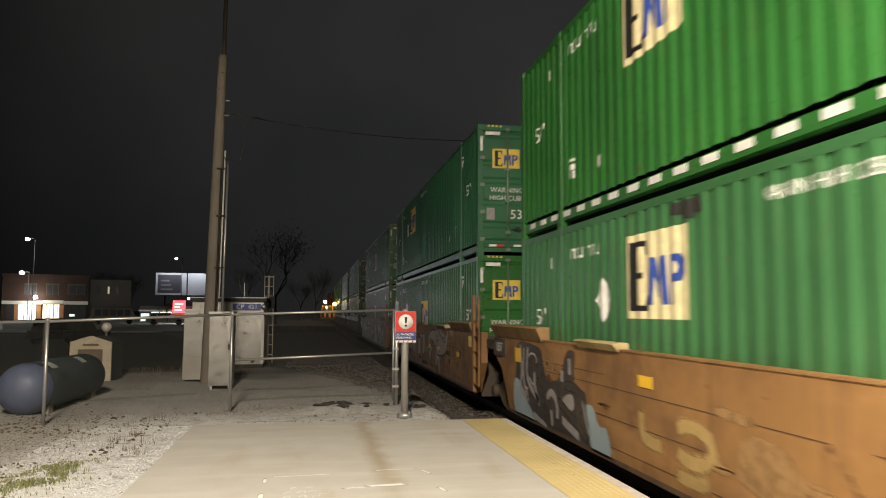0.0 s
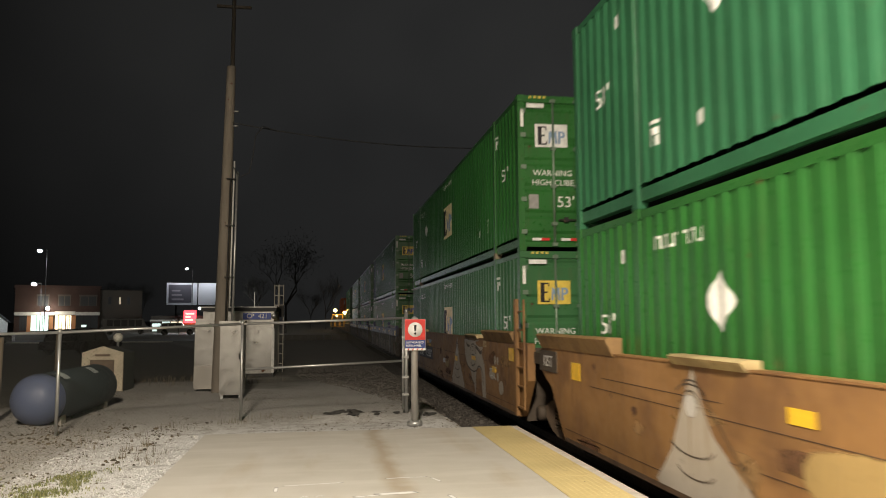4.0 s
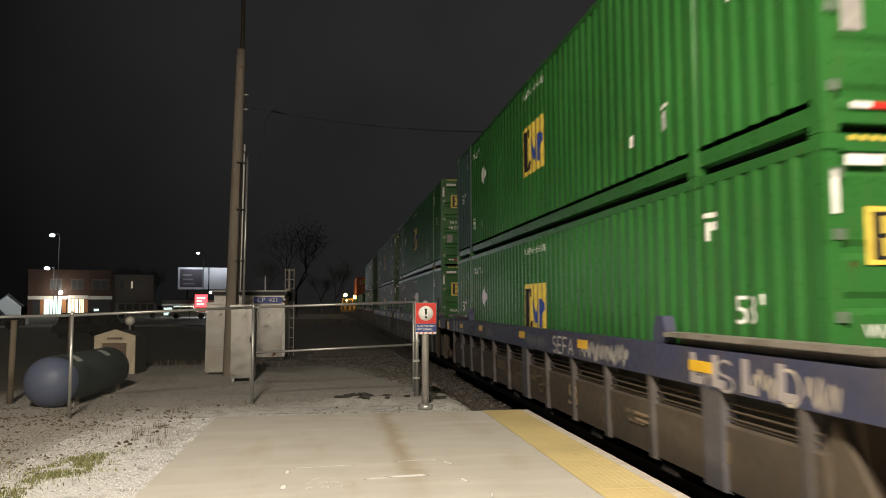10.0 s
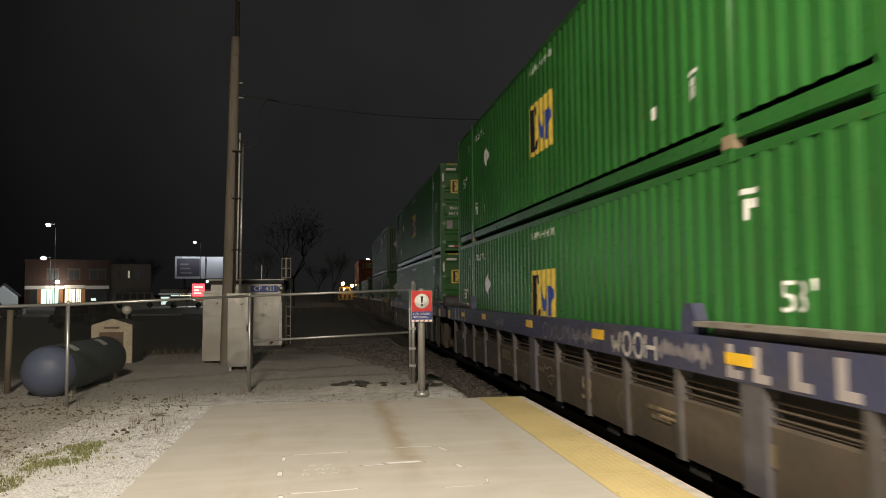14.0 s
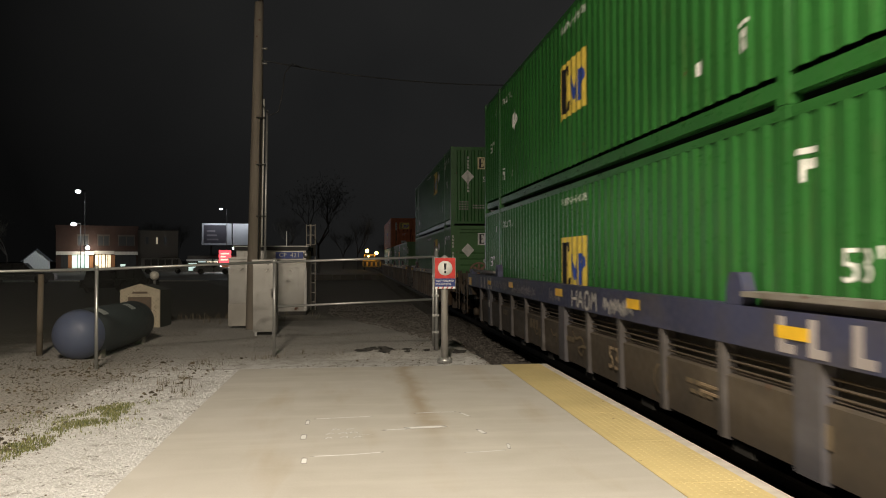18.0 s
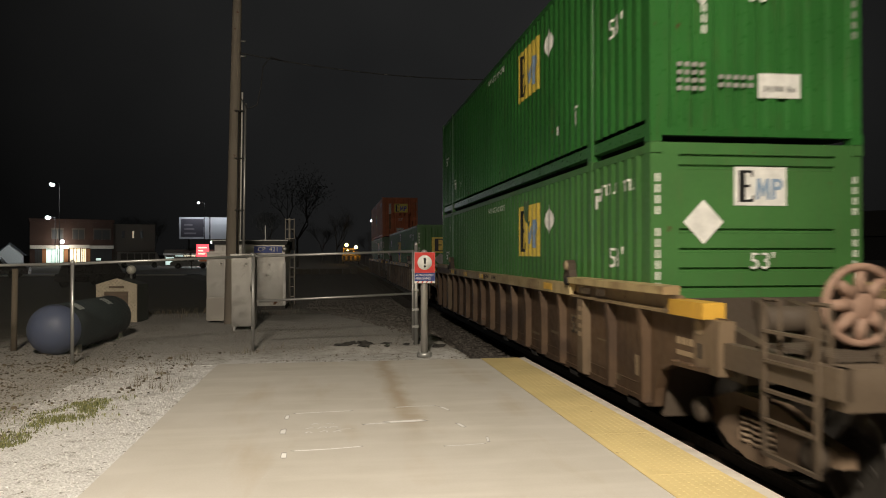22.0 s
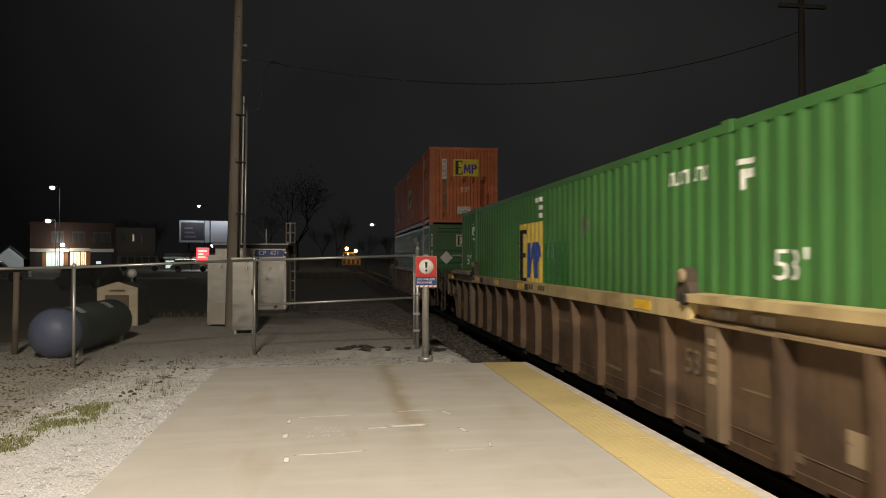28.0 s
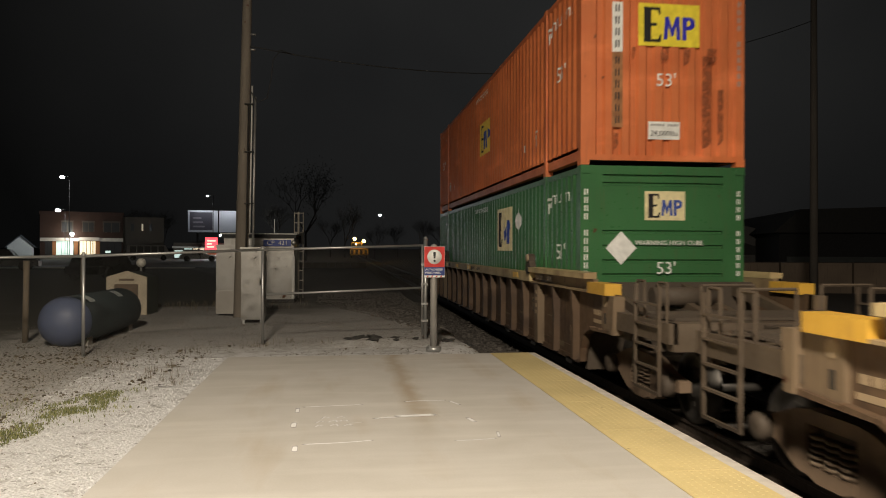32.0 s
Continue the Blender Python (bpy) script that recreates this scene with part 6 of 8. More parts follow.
for y, c in zip(FRONT, CARS):
    trim_foot(c)
    rolls(c, y, 0.0)
OPEN = 1.72
for y in (FRONT[0] - 1.7, FRONT[0] + BL + 1.7, FRONT[1] + BL + 1.6, FRONT[2] + BL + OPEN, FRONT[3] - OPEN, FRONT[3] + BL + 1.7, FRONT[4] + BL + 1.7, FRONT[5] + BL + OPEN, FRONT[6] - OPEN, FRONT[6] + BL + OPEN, FRONT[7] - OPEN, FRONT[7] + BL + OPEN, FRONT[8] - OPEN, FRONT[8] + BL + OPEN):
    bogie(y)

# ---- ground, platform and track ----


def ground_material():
    m, n, l, b = nodes_of("gravel_and_dirt")
    tc = n.new("ShaderNodeTexCoord")
    sep = n.new("ShaderNodeSeparateXYZ")
    l.new(tc.outputs["Object"], sep.inputs[0])
    fine = noise_tex(n, l, 38, 6)
    mid = noise_tex(n, l, 5, 6)
    big = noise_tex(n, l, 0.35, 4)
    vor = n.new("ShaderNodeTexVoronoi")
    vor.inputs["Scale"].default_value = 42
    l.new(tc.outputs["Object"], vor.inputs["Vector"])
    light = ramp(n, l, fine.outputs["Fac"], 0.3, 0.72, (0.42, 0.415, 0.41), (0.66, 0.655, 0.655)).outputs[0]
    light = mix(n, l, ramp(n, l, mid.outputs["Fac"], 0.54, 0.70, (0, 0, 0), (0.6, 0.6, 0.6)).outputs[0], light, (0.18, 0.165, 0.14))
    # trodden dirt and litter away from the clean strip along the platform
    lit = n.new("ShaderNodeMath")
    lit.operation = "MULTIPLY_ADD"
    l.new(mid.outputs["Fac"], lit.inputs[0])
    lit.inputs[1].default_value = 2.4
    l.new(sep.outputs["X"], lit.inputs[2])
    lit_x = n.new("ShaderNodeMapRange")
    lit_x.inputs["From Min"].default_value, lit_x.inputs["From Max"].default_value = -1.55, -2.3
    l.new(lit.outputs[0], lit_x.inputs["Value"])
    back = n.new("ShaderNodeMath")
    back.operation = "MULTIPLY_ADD"
    l.new(mid.outputs["Fac"], back.inputs[0])
    back.inputs[1].default_value = 3.0
    l.new(sep.outputs["Y"], back.inputs[2])
    lit_y = n.new("ShaderNodeMapRange")
    lit_y.inputs["From Min"].default_value, lit_y.inputs["From Max"].default_value = 12.9, 14.2
    lit_y.inputs["To Max"].default_value = 0.75
    l.new(back.outputs[0], lit_y.inputs["Value"])
    either = n.new("ShaderNodeMath")
    either.operation = "MAXIMUM"
    l.new(lit_x.outputs[0], either.inputs[0])
    l.new(lit_y.outputs[0], either.inputs[1])
    dirt = ramp(n, l, fine.outputs["Fac"], 0.35, 0.7, (0.21, 0.198, 0.178), (0.46, 0.44, 0.41)).outputs[0]
    specks = noise_tex(n, l, 16, 8)
    light = mix(n, l, either.outputs[0], light, dirt)
    light = mix(n, l, ramp(n, l, specks.outputs["Fac"], 0.62, 0.68, (0, 0, 0), (0.7, 0.7, 0.7)).outputs[0], light, (0.10, 0.09, 0.07))
    sod = ramp(n, l, fine.outputs["Fac"], 0.3, 0.7, (0.022, 0.021, 0.014), (0.060, 0.054, 0.035)).outputs[0]
    ballast = ramp(n, l, vor.outputs["Color"], 0.1, 0.9, (0.055, 0.048, 0.041), (0.135, 0.12, 0.105)).outputs[0]
    # how far the pale gravel reaches: past the fence it thins out into dark soil
    add = n.new("ShaderNodeMath")
    add.operation = "MULTIPLY_ADD"
    l.new(big.outputs["Fac"], add.inputs[0])
    add.inputs[1].default_value = 9.0
    left = n.new("ShaderNodeMapRange")
    left.inputs["From Min"].default_value, left.inputs["From Max"].default_value = -4.6, -6.2
    left.inputs["To Max"].default_value = 8.0
    l.new(sep.outputs["X"], left.inputs["Value"])
    past = n.new("ShaderNodeMath")
    past.operation = "ADD"
    l.new(sep.outputs["Y"], past.inputs[0])
    l.new(left.outputs[0], past.inputs[1])
    l.new(past.outputs[0], add.inputs[2])
    far = n.new("ShaderNodeMapRange")
    far.inputs["From Min"].default_value, far.inputs["From Max"].default_value = 23.5, 27.5
    l.new(add.outputs[0], far.inputs["Value"])
    c = mix(n, l, far.outputs[0], light, sod)
    wob = n.new("ShaderNodeMath")
    wob.operation = "MULTIPLY_ADD"
    l.new(mid.outputs["Fac"], wob.inputs[0])
    wob.inputs[1].default_value = 0.8
    # the ballast shoulder widens towards the road beyond the gate
    sh = n.new("ShaderNodeMath")
    sh.operation = "MULTIPLY_ADD"
    l.new(sep.outputs["Y"], sh.inputs[0])
    sh.inputs[1].default_value = 0.30
    l.new(sep.outputs["X"], sh.inputs[2])
    l.new(sh.outputs[0], wob.inputs[2])
    near = n.new("ShaderNodeMapRange")
    near.inputs["From Min"].default_value, near.inputs["From Max"].default_value = 6.55, 6.95
    l.new(wob.outputs[0], near.inputs["Value"])
    bed = n.new("ShaderNodeMapRange")
    bed.inputs["From Min"].default_value, bed.inputs["From Max"].default_value = 2.75, 2.95
    l.new(sep.outputs["X"], bed.inputs["Value"])
    stones = n.new("ShaderNodeMath")
    stones.operation = "MAXIMUM"
    l.new(near.outputs[0], stones.inputs[0])
    l.new(bed.outputs[0], stones.inputs[1])
    c = mix(n, l, stones.outputs[0], c, ballast)
    l.new(c, b.inputs["Base Color"])
    b.inputs["Roughness"].default_value = 0.95
    bp = n.new("ShaderNodeBump")
    bp.inputs["Strength"].default_value, bp.inputs["Distance"].default_value = 0.45, 0.02
    l.new(vor.outputs["Distance"], bp.inputs["Height"])
    l.new(bp.outputs["Normal"], b.inputs["Normal"])
    return m


GROUND = ground_material()


def ground_z(x, y):
    """Height of the ground: level by the platform, falling to the track bed."""
    if x < 1.9:
        z = -0.03
    elif x < 2.9:
        u = (x - 1.9) / 1.0
        z = -0.03 - 0.57 * u * u * (3 - 2 * u)
    elif x < 7.2:
        z = -0.60
    elif x < 9:
        z = -0.60 + 0.25 * (x - 7.2) / 1.8
    else:
        z = -0.35
    if -8 < x < 2.9 and 9 < y < 24:
        z += 0.05 * (noise.noise((x * 0.7, y * 0.7, 0)) - 0.1)
        h = math.exp(-((x - 0.55) ** 2 / 0.7 + (y - 12.9) ** 2 / 0.10)) + 0.8 * math.exp(-((x - 1.9) ** 2 / 0.15 + (y - 12.2) ** 2 / 0.25))
        z += 0.09 * h + 0.03 * noise.noise((x * 4, y * 4, 2)) * (1 if 11.6 < y < 15 else 0.3)
    return z


def build_ground():
    xs = sorted(set([-900, -400, -150, -80, -40, -20, -12] + [round(-8 + 0.2 * k, 2) for k in range(55)] + [3.0, 4, 6, 7.2, 8, 9, 12, 20, 40, 80, 200, 500, 900]))
    ys = sorted(set([-300, -100, -40, -10, 0, 4] + [round(5 + 0.2 * k, 2) for k in range(96)] + [26, 30, 40, 60, 90, 150, 300, 600, 1500]))
    verts = [(x, y, ground_z(x, y)) for y in ys for x in xs]
    n = len(xs)
    faces = [(j * n + i, j * n + i + 1, (j + 1) * n + i + 1, (j + 1) * n + i) for j in range(len(ys) - 1) for i in range(n - 1)]
    me = bpy.data.meshes.new("ground")
    me.from_pydata(verts, [], faces)
    me.materials.append(GROUND)
    for p in me.polygons:
        p.use_smooth = True
    tagged(new("ground", me), "pale gravel and dark soil sloping to the track bed", "ground", kind="structure")


build_ground()


STAIN_X = 0.71


def concrete_material():
    m, n, l, b = nodes_of("platform_concrete")
    fine = noise_tex(n, l, 60, 6)
    mid = noise_tex(n, l, 2.2, 6)
    wide = noise_tex(n, l, 0.5, 3)
    streak = noise_tex(n, l, 1.2, 5, stretch=(1.6, 0.35, 1))
    c = ramp(n, l, mid.outputs["Fac"], 0.3, 0.7, (0.445, 0.42, 0.378), (0.50, 0.475, 0.436)).outputs[0]
    c = mix(n, l, ramp(n, l, fine.outputs["Fac"], 0.35, 0.7, (0, 0, 0), (0.2, 0.2, 0.2)).outputs[0], c, (0.36, 0.34, 0.29))
    c = mix(n, l, ramp(n, l, streak.outputs["Fac"], 0.54, 0.76, (0, 0, 0), (0.7, 0.7, 0.7)).outputs[0], c, (0.37, 0.30, 0.21))
    sweep = noise_tex(n, l, 1.0, 6, stretch=(0.5, 3.2, 1))
    c = mix(n, l, ramp(n, l, sweep.outputs["Fac"], 0.50, 0.72, (0, 0, 0), (0.5, 0.5, 0.5)).outputs[0], c, (0.57, 0.545, 0.50))
    c = mix(n, l, ramp(n, l, wide.outputs["Fac"], 0.4, 0.65, (0, 0, 0), (0.3, 0.3, 0.3)).outputs[0], c, (0.53, 0.51, 0.485))
    tc = n.new("ShaderNodeTexCoord")
    sep = n.new("ShaderNodeSeparateXYZ")
    l.new(tc.outputs["Object"], sep.inputs[0])
    wob = n.new("ShaderNodeMath")
    wob.operation = "MULTIPLY_ADD"
    l.new(mid.outputs["Fac"], wob.inputs[0])
    wob.inputs[1].default_value = 0.3
    l.new(sep.outputs["X"], wob.inputs[2])
    off = n.new("ShaderNodeMath")
    off.operation = "SUBTRACT"
    l.new(wob.outputs[0], off.inputs[0])
    off.inputs[1].default_value = STAIN_X + 0.15
    near = n.new("ShaderNodeMath")
    near.operation = "ABSOLUTE"
    l.new(off.outputs[0], near.inputs[0])
    band = n.new("ShaderNodeMapRange")
    band.inputs["From Min"].default_value, band.inputs["From Max"].default_value = 0.16, 0.02
    band.inputs["To Max"].default_value = 0.5
    l.new(near.outputs[0], band.inputs["Value"])
    ends = n.new("ShaderNodeMapRange")
    ends.inputs["From Min"].default_value, ends.inputs["From Max"].default_value = 6.0, 8.2
    l.new(sep.outputs["Y"], ends.inputs["Value"])
    both_ = n.new("ShaderNodeMath")
    both_.operation = "MULTIPLY"
    l.new(band.outputs[0], both_.inputs[0])
    l.new(ends.outputs[0], both_.inputs[1])
    c = mix(n, l, both_.outputs[0], c, (0.27, 0.19, 0.10))
    l.new(c, b.inputs["Base Color"])
    b.inputs["Roughness"].default_value = 0.8
    bp = n.new("ShaderNodeBump")
    bp.inputs["Strength"].default_value, bp.inputs["Distance"].default_value = 0.25, 0.004
    l.new(fine.outputs["Fac"], bp.inputs["Height"])
    l.new(bp.outputs["Normal"], b.inputs["Normal"])
    return m


CONCRETE = concrete_material()
TACTILE = painted("tactile_yellow", (0.60, 0.485, 0.235), 0.7, 0.35, dirt=(0.42, 0.32, 0.14), grain=4, bump=0.05, streaks=False)
EDGE = plain("platform_edge_concrete", (0.54, 0.50, 0.44), 0.8)
PAINT_W = sprayed("survey_paint", (0.88, 0.87, 0.86), 0.8, 0.2, dirt=(0.7, 0.68, 0.64), grain=9, wear=1.15, full=0.85)
PL, PR, PEND = -1.65, 2.91, 11.2
platform = thing("platform", "beige concrete station platform with yellow tactile edge", "platform", kind="structure")
yy = [-24.0, -18.0, -12.0, -6.0, -0.5, 4.0, PEND]
for y0, y1 in zip(yy, yy[1:]):
    bm = bmesh.new()
    box(bm, PL, y0 + 0.004, -0.66, 2.215, y1 - 0.004, 0.0)
    soften(bm, 0.008)
    part("slab", bm, CONCRETE, platform)
bm = bmesh.new()
box(bm, 2.80, yy[0], -0.66, PR, PEND, 0.001)
soften(bm, 0.012)
part("edge_kerb", bm, EDGE, platform)
bm = bmesh.new()
box(bm, 2.215, yy[0], -0.66, 2.80, PEND, -0.012)
part("strip_bed", bm, EDGE, platform)
ty, tiles = PEND, []
while ty > -8:
    bm = bmesh.new()
    box(bm, 2.218, ty - 1.216, -0.012, 2.798, ty - 0.003, 0.004)
    tiles.append(part("tactile_tile", bm, TACTILE, platform, "yellow tactile paving tile"))
    ty -= 1.219


def domes(y0, y1):
    verts, faces = [], []
    ny = int((y1 - y0) / 0.06)
    for j in range(ny):
        for i in range(9):
            x, y = 2.262 + i * 0.0613, y0 + 0.03 + j * 0.06
            k = len(verts)
            for r, z in ((0.0115, 0.004), (0.008, 0.0060)):
                for a in range(8):
                    verts.append((x + r * math.cos(a * math.pi / 4), y + r * math.sin(a * math.pi / 4), z))
            for a in range(8):
                b = (a + 1) % 8
                faces.append((k + a, k + b, k + 8 + b, k + 8 + a))
            faces.append(tuple(k + 8 + a for a in range(8)))
    me = bpy.data.meshes.new("domes")
    me.from_pydata(verts, [], faces)
    me.materials.append(TACTILE)
    ob = new("domes", me)
    ob.parent = platform
    tagged(ob, "rows of small yellow domes", kind="stuff")


domes(2.0, PEND - 0.05)

# spray marks left on the platform by surveyors
marks = thing("survey_marks", "faint white sprayed corner marks and scrawl on the concrete", "ground marking")
on_floor = lambda a, b: (a, b, 0.0015)
for pts, w in (([(-0.44, 7.34), (-0.44, 7.58)], 0.045), ([(-0.40, 7.61), (-0.1, 7.64), (0.22, 7.67)], 0.022), ([(0.62, 7.76), (0.84, 7.79), (1.08, 7.78)], 0.024), ([(1.09, 7.76), (1.18, 7.52)], 0.032), ([(-0.44, 6.98), (-0.44, 6.74)], 0.055), ([(1.15, 6.98), (1.20, 6.76)], 0.05), ([(-0.38, 5.94), (-0.38, 6.14)], 0.05), ([(-0.34, 6.17), (0.0, 6.19), (0.26, 6.24)], 0.022), ([(0.9, 6.14), (1.1, 6.15), (1.28, 6.18)], 0.018), ([(1.30, 6.20), (1.33, 6.42)], 0.03), ([(0.26, 7.03), (0.56, 7.07)], 0.055), ([(0.44, 7.09), (0.92, 7.12)], 0.10), ([(0.02, 6.86), (0.2, 6.89)], 0.014)):
    bm = bmesh.new()
    line = smooth(pts) if len(pts) > 2 else [tuple(Vector(pts[0]).lerp(Vector(pts[1]), k / 4)) for k in range(5)]
    stroke(bm, line, w * (1.4 if len(pts) > 2 else 0.95), on_floor)
    part("mark", bm, PAINT_W, marks)
scrawl = random.Random(31)
for y, xs in ((7.08, (-0.19, -0.06)), (6.92, (-0.24, -0.13, -0.03)), (6.76, (-0.25, -0.12, 0.0))):
    for x in xs:
        bm = bmesh.new()
        stroke(bm, smooth([(x + p + scrawl.uniform(-0.012, 0.012), y + q + scrawl.uniform(-0.015, 0.015)) for p, q in ((0.0, 0.0), (0.025, 0.06), (0.055, 0.055), (0.075, 0.01))]), 0.022, on_floor)
        part("scrawl", bm, PAINT_W, marks)

# the track: two rails on ties
RAILM = painted("rail_steel", (0.07, 0.055, 0.045), 0.55, 0.5, 0.4)
TIE = painted("creosoted_tie", (0.045, 0.036, 0.028), 0.9, 0.4)
cx = GAUGE_X + MID
track = thing("track", "steel rails on dark timber ties in ballast", "railway track", kind="structure")
for s in (-1, 1):
    bm = bmesh.new()
    x = cx + s * 0.753
    prism(bm, [(x - 0.07, -0.59), (x + 0.07, -0.59), (x + 0.07, -0.575), (x + 0.012, -0.555), (x + 0.012, -0.47), (x + 0.036, -0.455), (x + 0.036, RAIL), (x - 0.036, RAIL), (x - 0.036, -0.455), (x - 0.012, -0.47), (x - 0.012, -0.555), (x - 0.07, -0.575)], "y", -60, 420)
    part("rail", bm, RAILM, track)
bm = bmesh.new()
box(bm, cx - 1.3, -0.115, -0.75, cx + 1.3, 0.115, -0.588)
tie_mesh = finish("tie", bm, TIE)
for k in range(130):
    ob = part("tie", tie_mesh, None, track)
    ob.location = (0, -4 + k * 0.52, 0)


def pebbles(name, count, x0, x1, y0, y1, r0, r1, material, label, seed, zf=ground_z, keep=None):
    rnd = random.Random(seed)
    verts, faces = [], []
    for _ in range(count):
        x, y = rnd.uniform(x0, x1), rnd.uniform(y0, y1)
        if keep and not keep(x, y, rnd):
            continue
        r = rnd.uniform(r0, r1) * (0.6 + 0.8 * rnd.random() ** 3)
        z = zf(x, y) + r * 0.25
        k = len(verts)
        a0 = rnd.random() * 6.28
        for a in range(5):
            q = r * rnd.uniform(0.7, 1.2)
            verts.append((x + q * math.cos(a0 + a * 1.2566), y + q * math.sin(a0 + a * 1.2566), z - r * 0.4))
        for a in range(5):
            q = r * rnd.uniform(0.35, 0.75)
            verts.append((x + q * math.cos(a0 + 0.4 + a * 1.2566), y + q * math.sin(a0 + 0.4 + a * 1.2566), z + r * rnd.uniform(0.2, 0.5)))
        for a in range(5):
            b = (a + 1) % 5
            faces.append((k + a, k + b, k + 5 + b, k + 5 + a))
        faces.append(tuple(k + 5 + a for a in range(5)))
    me = bpy.data.meshes.new(name)
    me.from_pydata(verts, [], faces)
    me.materials.append(material)
    tagged(new(name, me), label, "gravel", kind="stuff")


def island_material(name, a, b):
    m, n, l, s = nodes_of(name)
    g = n.new("ShaderNodeNewGeometry")
    r = ramp(n, l, g.outputs["Random Per Island"], 0.0, 1.0, a, b)
    l.new(r.outputs[0], s.inputs["Base Color"])
    s.inputs["Roughness"].default_value = 0.9
    return m


PEB = island_material("gravel_stones", (0.42, 0.415, 0.41), (0.60, 0.595, 0.595))
PEBD = island_material("ballast_stones", (0.045, 0.039, 0.034), (0.15, 0.135, 0.12))
LEAF = island_material("dead_leaves", (0.04, 0.032, 0.02), (0.125, 0.098, 0.062))
GRASS = island_material("grass_blades", (0.070, 0.082, 0.030), (0.25, 0.25, 0.10))
DRYW = island_material("dry_weeds", (0.06, 0.048, 0.028), (0.19, 0.155, 0.10))
PEB_DULL = island_material("dusty_stones", (0.12, 0.105, 0.085), (0.34, 0.31, 0.27))
pebbles("gravel_stones", 14000, -3.2, PL, 3.4, 11.4, 0.004, 0.011, PEB, "loose pale crushed stone beside the platform", 1)
pebbles("gravel_stones", 7000, -6.5, -2.6, 4.5, 12.0, 0.005, 0.013, PEB_DULL, "dusty loose stones in trodden dirt", 2)
pebbles("gravel_stones", 4500, -6.5, 2.6, 11.2, 16.5, 0.005, 0.013, PEB_DULL, "dusty loose stones round the fence", 10)
pebbles("ballast_stones", 9000, 2.2, 3.9, 11.3, 30, 0.02, 0.045, PEBD, "dark crushed stone ballast beside the rails", 3)
pebbles("ballast_stones", 5000, -0.8, 2.4, 15.5, 27, 0.02, 0.04, PEBD, "dark crushed stone ballast beside the rails", 4, keep=lambda x, y, r: x + 0.3 * y > 6.0)


pebbles("fallen_leaves", 9000, -6.5, PL - 0.02, 4.0, 13.0, 0.007, 0.019, LEAF, "scattered brown leaves and litter on the gravel", 5, keep=lambda x, y, r: r.random() < (0.5 if x < -2.7 + 0.8 * noise.noise((x, y, 3)) else 0.03))
pebbles("fallen_leaves", 2600, -6.0, PL - 0.1, 6.5, 12.8, 0.014, 0.032, LEAF, "scattered brown leaves and litter on the gravel", 15, keep=lambda x, y, r: noise.noise((x * 1.6, y * 1.2, 9)) > 0.05 and r.random() < (0.75 if x < -0.6 * max(0.0, 12.6 - y) ** 0.5 - 1.3 else 0.05))
pebbles("fallen_leaves", 3200, -6.5, 2.4, 11.3, 18.0, 0.007, 0.02, LEAF, "scattered brown leaves and litter on the gravel", 6, keep=lambda x, y, r: noise.noise((x * 0.9, y * 0.9, 3)) > 0.0)


def blades(name, spots, material, label, seed, h0, h1, w, patchy=False):
    rnd = random.Random(seed)
    verts, faces = [], []
    for x, y, n, spread in spots:
        for _ in range(n):
            a, d = rnd.random() * 6.28, spread * math.sqrt(rnd.random())
            px, py = x + d * math.cos(a), y + d * math.sin(a) * 1.3
            if patchy and noise.noise((px * 5.5, py * 4.0, 1.5)) < rnd.uniform(-0.55, -0.12):
                continue
            z, h = ground_z(px, py), rnd.uniform(h0, h1)
            t, lean = rnd.random() * 6.28, rnd.uniform(0.1, 0.7) * h
            dx, dy = w * math.sin(t), -w * math.cos(t)
            lx, ly = lean * math.cos(t), lean * math.sin(t)
            k = len(verts)
            verts += [(px - dx, py - dy, z), (px + dx, py + dy, z), (px + dx * 0.7 + lx * 0.4, py + dy * 0.7 + ly * 0.4, z + h * 0.6), (px - dx * 0.7 + lx * 0.4, py - dy * 0.7 + ly * 0.4, z + h * 0.6), (px + lx, py + ly, z + h)]
            faces += [(k, k + 1, k + 2, k + 3), (k + 3, k + 2, k + 4)]
    me = bpy.data.meshes.new(name)
    me.from_pydata(verts, [], faces)
    me.materials.append(material)
    tagged(new(name, me), label, "grass", kind="stuff")


blades("grass_patch", [(-2.62, 8.35, 620, 0.26), (-2.68, 8.05, 700, 0.30), (-2.60, 8.65, 380, 0.2), (-2.78, 7.75, 380, 0.2), (-2.55, 7.9, 320, 0.2), (-2.80, 7.4, 120, 0.2), (-2.80, 6.95, 480, 0.2), (-2.92, 6.7, 480, 0.24), (-3.05, 6.4, 300, 0.28), (-2.7, 7.9, 420, 0.6), (-2.3, 8.9, 50, 0.14), (-3.2, 8.3, 120, 0.4)], GRASS, "low green grass and moss growing through gravel", 7, 0.008, 0.04, 0.005, True)
blades("dry_weeds", [(-2.47, 10.33, 40, 0.12), (-2.35, 10.79, 40, 0.1), (-1.92, 9.12, 24, 0.08), (-2.1, 9.4, 24, 0.08), (-2.22, 11.9, 40, 0.25), (-2.4, 9.6, 26, 0.12), (-2.2, 10.2, 20, 0.12), (-2.0, 9.9, 18, 0.1), (-2.9, 10.6, 22, 0.2), (-3.3, 11.0, 26, 0.25), (-2.6, 11.3, 18, 0.2), (-1.5, 12.6, 40, 0.3), (-2.2, 12.2, 40, 0.4), (-3.6, 9.4, 20, 0.3), (-1.0, 13.2, 30, 0.3), (-3.9, 12.0, 30, 0.3), (-0.4, 13.0, 20, 0.3)], DRYW, "dry brown weed stalks", 8, 0.03, 0.13, 0.003)
